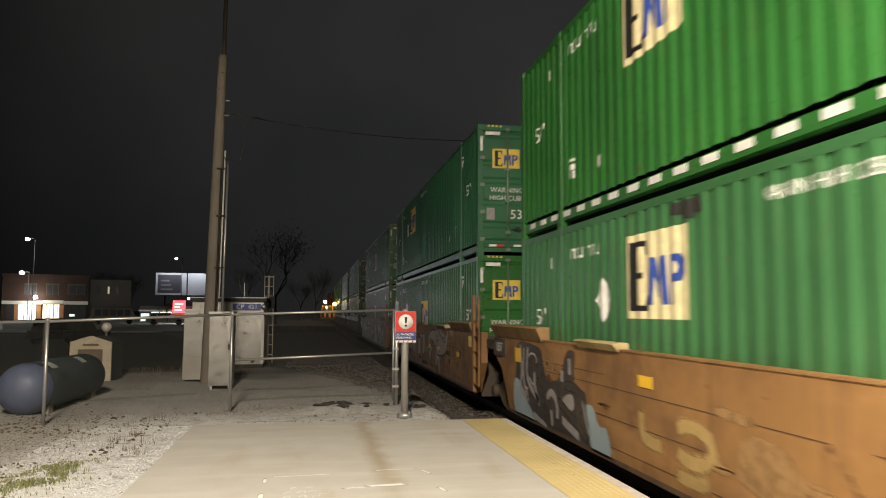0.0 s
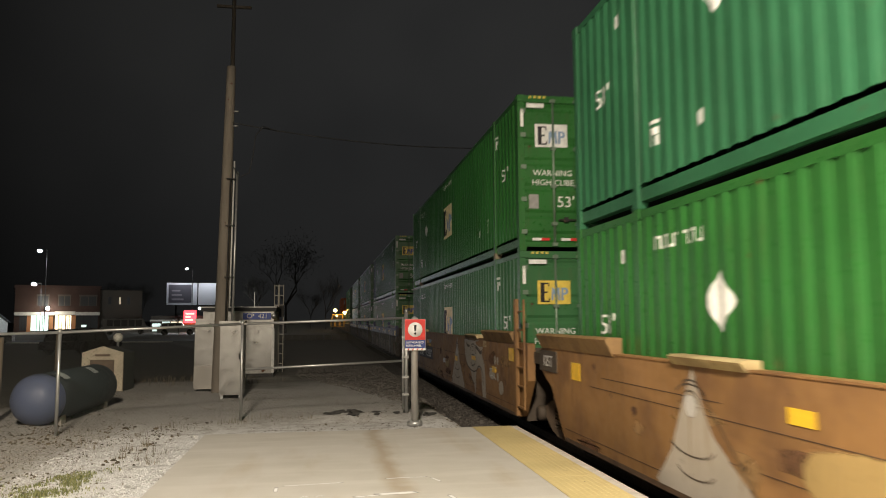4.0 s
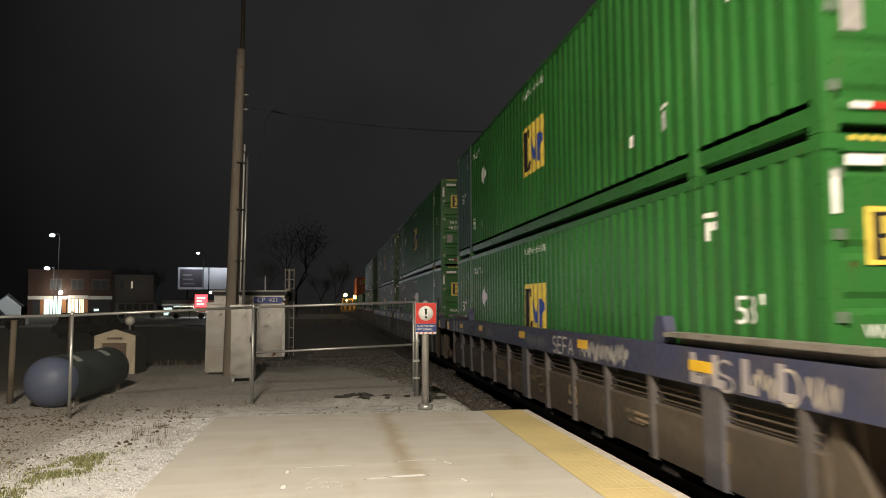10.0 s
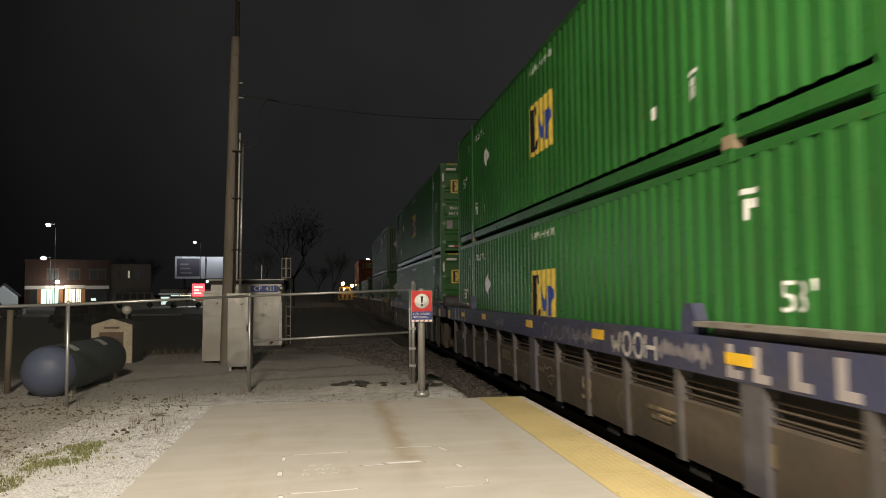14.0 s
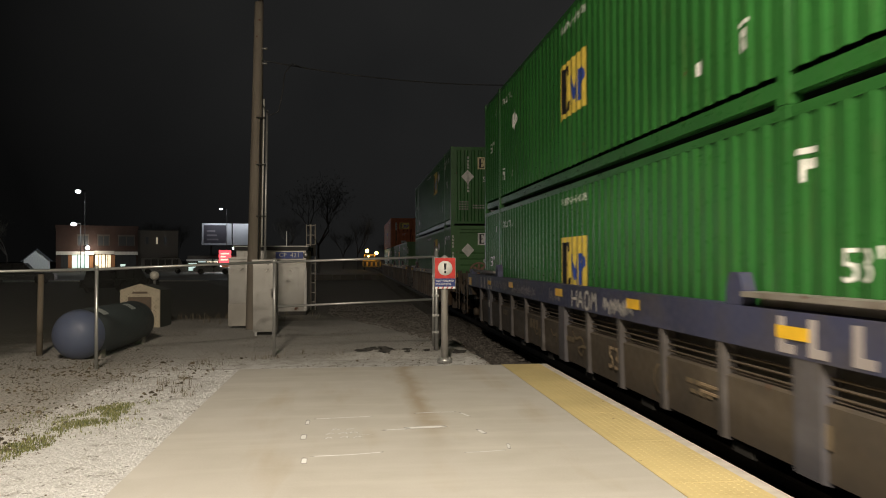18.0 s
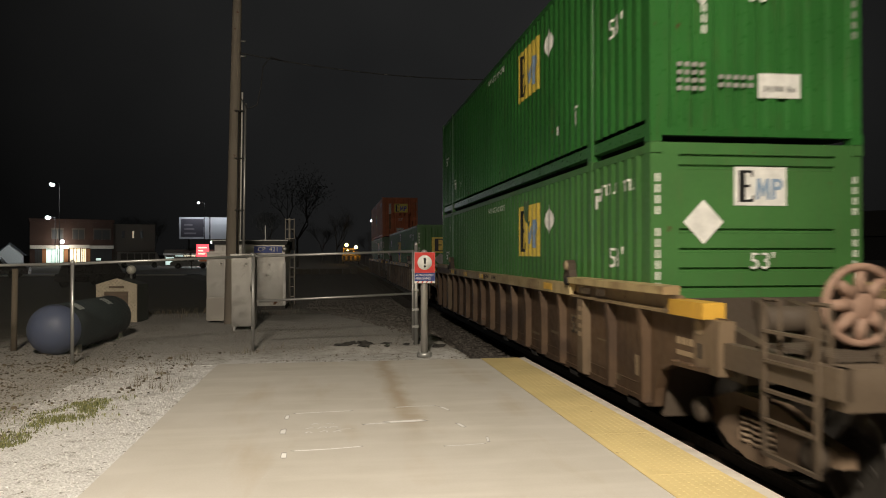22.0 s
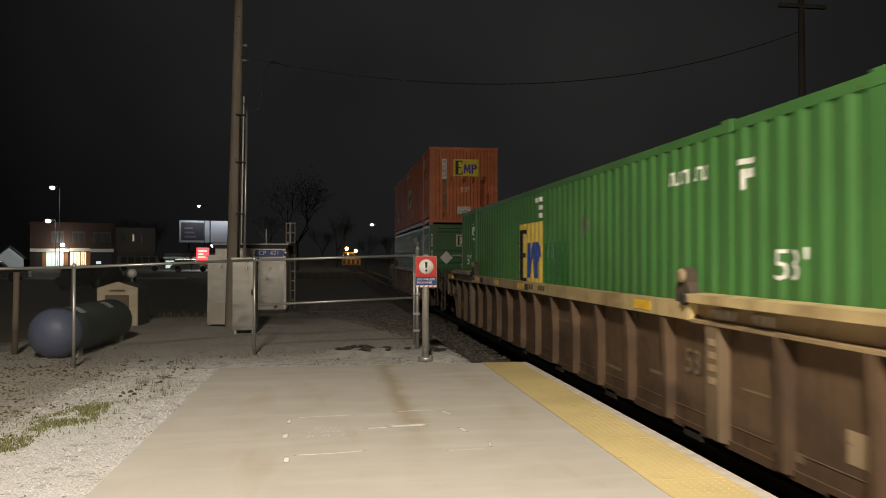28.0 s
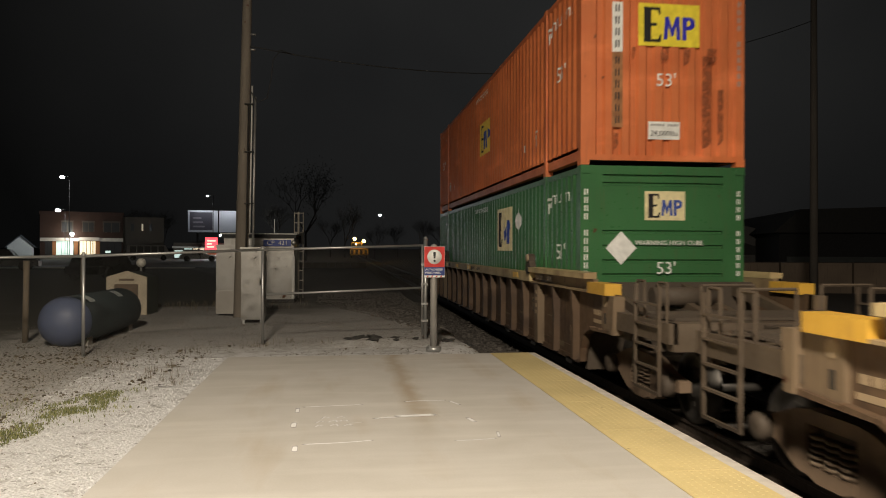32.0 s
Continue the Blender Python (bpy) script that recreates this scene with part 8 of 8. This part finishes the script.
for x0, x1, z0, m in ((-5.0, -4.0, 0.3, WINDOW), (-3.55, -1.25, 0.2, COOL_GLOW), (-0.35, 1.0, 0.3, WARM_GLOW), (1.15, 1.8, 0.0, WARM_GLOW), (2.5, 5.45, 0.5, WINDOW)):
    bm = bmesh.new()
    box(bm, x0, -0.06, z0, x1, 0.04, 2.5)
    pane = part("shop_window", bm, m, store)
    for k in range(1, 3):
        bm = bmesh.new()
        xa = x0 + (x1 - x0) * k / 3
        box(bm, xa - 0.04, -0.1, z0, xa + 0.04, -0.06, 2.5)
        part("mullion", bm, DARK, pane)
for x in (-3.78, -0.88, 2.15):
    bm = bmesh.new()
    box(bm, x - 0.26, -0.12, -0.3, x + 0.26, 0.0, 2.5)
    part("pier", bm, ORANGE_BRICK, store)
bm = bmesh.new()
box(bm, 3.2, -0.14, 0.7, 3.9, -0.08, 1.05)
part("open_sign", bm, COOL_GLOW, store, "small lit sign in the window")
bm = bmesh.new()
bmesh.ops.create_uvsphere(bm, u_segments=12, v_segments=8, radius=0.26)
for v in bm.verts:
    v.co += Vector((-1.45, -1.1, 3.5))
part("wall_lamp", bm, LED_GLOW, store, "bright wall lamp over the shop front")
wp = store.matrix_basis @ Vector((-1.3, -2.2, 3.4))
lamp("shop_wall_light", wp, 420, (1.0, 0.9, 0.72), 0.3)
for x, m in ((6.9, WINDOW), (8.45, DIM_GLOW), (9.6, WINDOW)):
    bm = bmesh.new()
    box(bm, x, 0.52, 4.2, x + (0.42 if m is WINDOW else 0.24), 0.62, 5.3)
    part("window", bm, m, store)

# low shop with a red sign
shop = thing("corner_shop", "low white shop with a red illuminated sign", "building", pose(-21.3, 115, 0, 0, 0, 10))
bm = bmesh.new()
box(bm, -3.4, 0, -0.4, 5.5, 8, 2.3)
part("wall", bm, TANWALL, shop)
for x0, x1, m in ((-1.9, -0.75, COOL_GLOW), (-0.65, 0.95, WARM_GLOW)):
    bm = bmesh.new()
    box(bm, x0, -0.05, -0.2, x1, 0.05, 1.45)
    pane = part("shop_window", bm, m, shop)
    bm = bmesh.new()
    box(bm, x0 + 0.55, -0.08, -0.2, x0 + 0.68, -0.05, 1.2)
    part("mullion", bm, DARK, pane)
bm = bmesh.new()
box(bm, 1.05, -0.2, -0.2, 2.9, 0.0, 1.2)
part("pier", bm, ORANGE_BRICK, shop)
bm = bmesh.new()
box(bm, 1.1, -0.5, 1.25, 2.85, -0.2, 3.1)
sign_box = part("sign_box", bm, RED_GLOW, shop, "red glowing sign box")
for k, w in enumerate((1.0, 0.7, 1.2)):
    bm = bmesh.new()
    box(bm, 1.35, -0.53, 1.6 + 0.45 * k, 1.35 + w, -0.51, 1.8 + 0.45 * k)
    part("sign_mark", bm, WARM_GLOW, sign_box)
for x0, x1, m in ((-3.2, -2.05, COOL_GLOW), (2.95, 4.4, WARM_GLOW)):
    bm = bmesh.new()
    box(bm, x0, -0.05, 0.1, x1, 0.05, 1.2)
    part("shop_window", bm, m, shop)
for x in (-3.3, -1.95, -0.70, 0.98, 4.45):
    bm = bmesh.new()
    box(bm, x, -0.16, -0.3, x + 0.1, -0.04, 2.3)
    part("pilaster", bm, TANWALL, shop)
bm = bmesh.new()
box(bm, -3.5, -0.5, 1.5, 5.6, 0.0, 1.75)
part("awning", bm, TRIM, shop)
street_lamp(-8.85, 105, 0.88, 1300, r=0.24)

# billboard
bb = thing("billboard", "double billboard with a dark and a pale poster on posts", "billboard", pose(-24.5, 146, 0, 0, 0, 9))
POSTER = plain("poster_white", (0.55, 0.56, 0.60), 0.6)
for x0, x1, inner in ((-4.2, 1.2, True), (1.4, 4.9, False)):
    bm = bmesh.new()
    box(bm, x0, 0, 4.5, x1, 0.4, 8.6)
    p = part("panel", bm, POSTER, bb)
    if inner:
        bm = bmesh.new()
        box(bm, x0 + 0.35, -0.03, 4.9, x1 - 1.0, 0.0, 8.25)
        poster = part("poster", bm, plain("poster_dark", (0.06, 0.055, 0.07), 0.6), p)
        for k in range(3):
            bm = bmesh.new()
            box(bm, x0 + 0.9, -0.05, 5.4 + 0.8 * k, x0 + 3.0 - 0.3 * k, -0.03, 5.7 + 0.8 * k)
            part("poster_line", bm, plain("poster_mark", (0.22, 0.20, 0.22), 0.6) if "poster_mark" not in MATS else MATS["poster_mark"], poster)
for x in (-2.5, 3.2):
    bm = bmesh.new()
    tube(bm, (x, 0.6, -0.4), (x, 0.6, 8.2), 0.18, n=8)
    part("post", bm, DARK, bb)
# two unseen lights added to brighten the posters, no fixtures built
for x in (-1.5, 3.5):
    lamp("added_billboard_light", bb.matrix_basis @ Vector((x, -2.6, 9.8)), 420, (0.9, 0.95, 1.0), 0.3)


def vehicle(name, label, az, dist, turn, length, width, height, m, van=False):
    p = bearing(az, dist)
    ob = thing(name, label, "car", pose(p.x, p.y, ground_z(p.x, p.y), 0, 0, turn), "parked vehicles")
    L, W, H = length / 2, width / 2, height
    bm = bmesh.new()
    belt = H * (0.55 if not van else 0.5)
    prism(bm, [(-L, 0.3), (L, 0.3), (L, belt * 0.85), (L * 0.93, belt), (-L * 0.95, belt), (-L, belt * 0.8)], "y", -W, W)
    soften(bm, 0.06, 2)
    part("body", bm, m, ob)
    bm = bmesh.new()
    top = [(-L * 0.9, belt), (L * (0.45 if not van else 0.86), belt), (L * (0.2 if not van else 0.7), H), (-L * (0.75 if not van else 0.88), H)]
    prism(bm, top, "y", -W * 0.9, W * 0.9)
    soften(bm, 0.05, 2)
    cabin = part("cabin", bm, m, ob)
    n = 3 if not van else 5
    for side in (-1, 1):
        for k in range(n):
            bm = bmesh.new()
            x0 = -L * 0.75 + k * (L * (1.0 if not van else 1.45) / n)
            box(bm, x0, side * W * 0.9 - 0.01 + side * 0.006, belt + 0.06, x0 + L * (0.8 if not van else 1.2) / n, side * W * 0.9 + 0.01 + side * 0.006, H - 0.14)
            part("side_window", bm, WINDOW, cabin)
    for x in (-L * 0.62, L * 0.62):
        for y in (-W, W):
            bm = bmesh.new()
            lathe(bm, [(0.05, y - 0.11), (0.30, y - 0.11), (0.34, y - 0.07), (0.34, y + 0.07), (0.30, y + 0.11), (0.05, y + 0.11)], 16, "y", (x, 0, 0.33))
            w = part("wheel", bm, DARK, ob)
    return ob


BLACKCAR = painted("black_car_paint", (0.012, 0.012, 0.013), 0.3, 0.1, streaks=False)
WHITECAR = painted("white_car_paint", (0.55, 0.55, 0.53), 0.35, 0.1, streaks=False)
vehicle("car", "low black car parked beyond the fence", -16.5, 42, 76, 4.4, 1.8, 1.25, BLACKCAR)
vehicle("van", "white passenger van parked by the shops", -13.8, 100, 14, 5.6, 2.1, 1.9, WHITECAR, True)
vehicle("car", "white saloon car parked before the low shop", -10.35, 92, 8, 4.4, 1.8, 1.4, WHITECAR)
vehicle("car", "dark saloon car parked by the street", -22.8, 60, 14, 4.6, 1.8, 1.45, BLACKCAR)

# gabled house at the far left
gh = thing("gabled_house", "pale gabled house beside the shops", "building", pose(-43.9, 110, 0, 0, 0, 22))
bm = bmesh.new()
prism(bm, [(-1.6, -0.4), (1.6, -0.4), (1.6, 1.7), (0, 3.1), (-1.6, 1.7)], "y", 0, 9)
part("wall", bm, plain("pale_siding", (0.62, 0.64, 0.62), 0.8), gh)
for s in (-1, 1):
    bm = bmesh.new()
    prism(bm, [(0, 3.12), (s * 1.9, 1.45), (s * 1.9, 1.6), (0, 3.27)], "y", -0.3, 9.3)
    part("roof", bm, plain("pale_shingle", (0.10, 0.11, 0.12), 0.9) if "pale_shingle" not in MATS else MATS["pale_shingle"], gh)

# yellow rail machine with its working lamps
mach = thing("yellow_rail_machine", "yellow rail machine with two amber working lamps", "rail machine", pose(*bearing(1.28, 119)))
YEL = painted("machine_yellow", (0.50, 0.30, 0.035), 0.5, 0.5, dirt=(0.08, 0.05, 0.02), grain=1.5)
bm = bmesh.new()
box(bm, -1.45, 0, 0.5, 1.45, 5, 1.5)
soften(bm, 0.05)
part("body", bm, YEL, mach)
bm = bmesh.new()
prism(bm, [(-1.35, 1.5), (0.55, 1.5), (0.45, 2.5), (-1.2, 2.5)], "y", 0.2, 3.2)
soften(bm, 0.06)
cab = part("cab", bm, YEL, mach)
bm = bmesh.new()
box(bm, 0.6, 0.3, 1.5, 1.35, 4.6, 2.05)
soften(bm, 0.05)
part("hood", bm, DARK, mach)
for x0, x1 in ((-1.15, -0.5), (-0.4, 0.35)):
    bm = bmesh.new()
    box(bm, x0, 0.16, 1.65, x1, 0.22, 2.35)
    part("window", bm, WINDOW, cab)
for k in range(4):
    bm = bmesh.new()
    box(bm, -1.3 + 0.7 * k, -0.05, 0.6, -0.9 + 0.7 * k, 0.0, 1.3)
    part("grille", bm, DARK, mach)
for z in (0.62, 1.38):
    bm = bmesh.new()
    tube(bm, (-1.5, -0.25, z), (1.5, -0.25, z), 0.05, n=6)
    part("hand_rail", bm, DARK, mach)
for x, z in ((-0.75, 3.05), (0.70, 2.70), (-0.55, 2.2)):
    bm = bmesh.new()
    bmesh.ops.create_uvsphere(bm, u_segments=12, v_segments=8, radius=0.27 if z > 2.3 else 0.12)
    for v in bm.verts:
        v.co += Vector((x, -0.3, z))
    part("working_lamp", bm, AMBER_GLOW, mach, "amber working lamp")
    bm = bmesh.new()
    tube(bm, (x, 0.0, 2.3), (x, -0.1, z), 0.05, n=6)
    part("lamp_stalk", bm, DARK, mach)
for x in (-1.2, 1.2):
    bm = bmesh.new()
    lathe(bm, [(0.05, x - 0.1), (0.45, x - 0.1), (0.45, x + 0.1), (0.05, x + 0.1)], 16, "x", (0, 1, 0.45))
    part("wheel", bm, DARK, mach)
mp = mach.matrix_basis @ Vector((0, -1.8, 3.0))
lamp("machine_work_light", mp, 130, (1.0, 0.62, 0.2), 0.3)

# signal mast with ladder
MASTM = plain("silver_mast_paint", (0.46, 0.42, 0.36), 0.5)
MAST_TOP = 2.78
mast = thing("signal_mast", "slim steel signal mast with a ladder behind the signal house", "signal mast", pose(-1.40, 24.7, -0.03))
for x, r in ((-0.15, 0.014), (-0.02, 0.032), (0.13, 0.014)):
    bm = bmesh.new()
    tube(bm, (x, 0, 0.0), (x, 0, MAST_TOP), r, n=8)
    part("upright", bm, MASTM, mast)
for k in range(9):
    bm = bmesh.new()
    box(bm, -0.15, -0.012, 0.25 + 0.31 * k, 0.13, 0.012, 0.275 + 0.31 * k)
    part("rung", bm, MASTM, mast)
bm = bmesh.new()
box(bm, 0.0, -0.12, 1.75, 0.15, -0.035, 2.12)
soften(bm, 0.02)
part("signal_head", bm, DARK, mast)


# trees of the distance: tapered trunk, forking limbs and sparse late leaves
BARK = plain("dark_bark", (0.06, 0.052, 0.045), 0.95)
TWIG = island_material("late_leaves", (0.012, 0.013, 0.008), (0.035, 0.035, 0.02))


def tree(az, dist, height, seed, spread=1.0, label="bare dark tree with sparse late leaves"):
    rnd = random.Random(seed)
    p = bearing(az, dist)
    tr = thing("tree", label, "tree", pose(p.x, p.y, ground_z(p.x, p.y)), "trees in the distance")
    bm = bmesh.new()
    tips = []

    def grow(a, d, length, r, depth):
        b = a + d * length
        tube(bm, a, b, r, r * 0.68, 7 if depth < 2 else 4 if depth < 4 else 3, False)
        if depth >= 6:
            tips.append(b)
            return
        for k in range(3 if depth < 3 else 2):
            q = Vector((rnd.uniform(-1, 1) * spread, rnd.uniform(-1, 1) * spread, rnd.uniform(0.1, 0.9))).normalized()
            grow(b, (d * 0.75 + q * 0.75).normalized(), length * rnd.uniform(0.62, 0.82), max(r * 0.60, height * 0.0007), depth + 1)
            if depth > 1:
                tips.append(a.lerp(b, rnd.random()))

    grow(Vector((0, 0, -0.2)), Vector((0, 0, 1)), height * 0.25, height * 0.014, 0)
    part("trunk", bm, BARK, tr)
    verts, faces = [], []
    for t in tips:
        for _ in range(3):
            c = t + Vector((rnd.gauss(0, 1), rnd.gauss(0, 1), rnd.gauss(0, 0.8))) * height * 0.045
            u = Vector((rnd.uniform(-1, 1), rnd.uniform(-1, 1), rnd.uniform(-1, 1))).normalized() * height * 0.006
            w = u.cross(Vector((rnd.uniform(-1, 1), rnd.uniform(-1, 1), rnd.uniform(-1, 1)))).normalized() * height * 0.0035
            k = len(verts)
            verts += [tuple(c - u), tuple(c + w), tuple(c + u), tuple(c - w)]
            faces.append((k, k + 1, k + 2, k + 3))
    me = bpy.data.meshes.new("crown")
    me.from_pydata(verts, [], faces)
    me.materials.append(TWIG)
    ob = new("crown", me)
    ob.parent = tr
    return tr


for k, (az, dist, h) in enumerate(((-2.75, 95, 14.5), (-4.4, 105, 10), (0.2, 130, 11), (-0.9, 140, 9.5), (2.4, 150, 8), (4.2, 160, 9), (5.9, 140, 9.5), (7.5, 150, 9), (-7.5, 150, 8), (-12.8, 170, 12), (-14.2, 175, 13), (-23.5, 120, 10))):
    tree(az, dist, h, 20 + k, 1.15)
# a small tree before the shops
tree(-10.3, 90, 3.6, 50, 1.4, "small bare street tree before the shops")

# far road with a low barrier
bm = bmesh.new()
box(bm, -40, 62, -0.026, 2.0, 69, 0.0)
solid("road", bm, plain("asphalt", (0.045, 0.045, 0.047), 0.8), "dark asphalt street beyond the yard", "road", kind="structure")
bm = bmesh.new()
box(bm, -42, 59.6, -0.026, -11.5, 61.3, 0.05)
soften(bm, 0.01)
solid("pavement", bm, plain("pavement_concrete", (0.42, 0.40, 0.36), 0.85, 0, 0.2, 0.6), "pale concrete pavement along the far street", "pavement", kind="structure")
bar = thing("road_barrier", "low pale barrier along the far street", "barrier")
for k in range(12):
    bm = bmesh.new()
    x = -5.5 + k * 0.62
    box(bm, x, 61.4, -0.05, x + 0.58, 61.6, 0.42)
    soften(bm, 0.02)
    part("block", bm, TANWALL, bar)

# second pole with a crossarm, far behind the first
p2 = thing("utility_pole", "dark distant utility pole with a crossarm", "utility pole", pose(-4.4, 35.5, 0))
bm = bmesh.new()
tube(bm, (0, 0, -0.2), (0.1, 0, 17.5), 0.14, 0.09, 10)
part("pole_shaft", bm, TIMBER, p2)
for z in (16.4, 16.9):
    bm = bmesh.new()
    box(bm, -0.7, -0.06, z, 0.9, 0.06, z + 0.12)
    part("crossarm", bm, TIMBER, p2)
p3 = thing("utility_pole", "dark timber utility pole beyond the track", "utility pole", pose(14.55, 21.6, -0.35))
bm = bmesh.new()
tube(bm, (0, 0, -0.2), (-0.05, 0, 10.6), 0.13, 0.09, 12)
DARKPOLE = painted("tarred_pole_timber", (0.085, 0.075, 0.065), 0.9, 0.4)
part("pole_shaft", bm, DARKPOLE, p3)
bm = bmesh.new()
box(bm, -0.8, -0.06, 9.8, 0.8, 0.06, 9.92)
part("crossarm", bm, DARKPOLE, p3)

# dark shed, low dock and house beyond the track
shed = thing("warehouse", "dark metal-roofed shed beyond the track", "building", pose(29.5, 38.0, -0.35, 0, 0, -18))
bm = bmesh.new()
box(bm, -5.2, 0, -0.2, 16, 14, 3.2)
part("wall", bm, plain("dark_siding", (0.030, 0.030, 0.032), 0.9), shed)
bm = bmesh.new()
prism(bm, [(-5.6, 2.9), (-4.2, 4.2), (16.4, 4.7), (16.4, 2.9)], "y", -0.4, 14.4)
part("roof", bm, DARKROOF, shed)
bm = bmesh.new()
box(bm, -4.8, -0.06, 1.05, 14, 0.0, 1.55)
part("window_band", bm, plain("dull_glass_band", (0.08, 0.09, 0.09), 0.4), shed)
dock = thing("loading_dock", "weathered tan concrete loading dock beyond the track", "dock", pose(21.0, 31.0, -0.35, 0, 0, -15))
for k in range(4):
    bm = bmesh.new()
    box(bm, -4.6 + 3.1 * k, 0, -0.1, -1.6 + 3.1 * k, 2.5, 1.35)
    soften(bm, 0.03)
    part("block", bm, painted("dock_concrete", (0.26, 0.20, 0.15), 0.9, 0.5) if "dock_concrete" not in MATS else MATS["dock_concrete"], dock)
far_h = thing("arched_shed", "grey shed with an arched roof beyond the track", "building", pose(24.5, 46, -0.35, 0, 0, -25))
bm = bmesh.new()
prism(bm, [(-4.2, -0.1), (4.2, -0.1)] + [(4.2 * math.cos(a * math.pi / 14), 1.3 + 2.3 * math.sin(a * math.pi / 14)) for a in range(15)], "y", 0, 6)
part("wall", bm, plain("grey_siding", (0.17, 0.165, 0.16), 0.9), far_h)
bm = bmesh.new()
prism(bm, [(2.6 * math.cos(a * math.pi / 10), 1.6 + 0.9 * math.sin(a * math.pi / 10)) for a in range(11)], "y", -0.05, 0.0)
part("arched_opening", bm, DARKROOF, far_h)
for k, (az, dist, h) in enumerate(((28, 110, 8), (31, 120, 9), (25.5, 130, 8))):
    tree(az, dist, h, 80 + k)


# ---- what moves ----


def motions():
    marks_t = [0, 1, 2, 3, 4, 5, 6, 7, 8, 9, 10, 11, 12, 13, 14, 15, 16, 17, 18, 19, 20, 21, 22, 23, 24, 25, 26, 27, 28, 29, 30, 31, 32]
    way = [(t, run(t)) for t in marks_t]
    for ob, x, y, z in ROLLING:
        walk(ob, [(t, pose(x, y - s, z)) for t, s in way])
    steps = [k * 0.1 for k in range(321)]
    turned = [(t, math.degrees(run(t) / WHEEL_R)) for t in steps]
    for ob, y in SPINNING:
        walk(ob, [(t, pose(0, y, 0, a, 0, 0)) for t, a in turned])


motions()
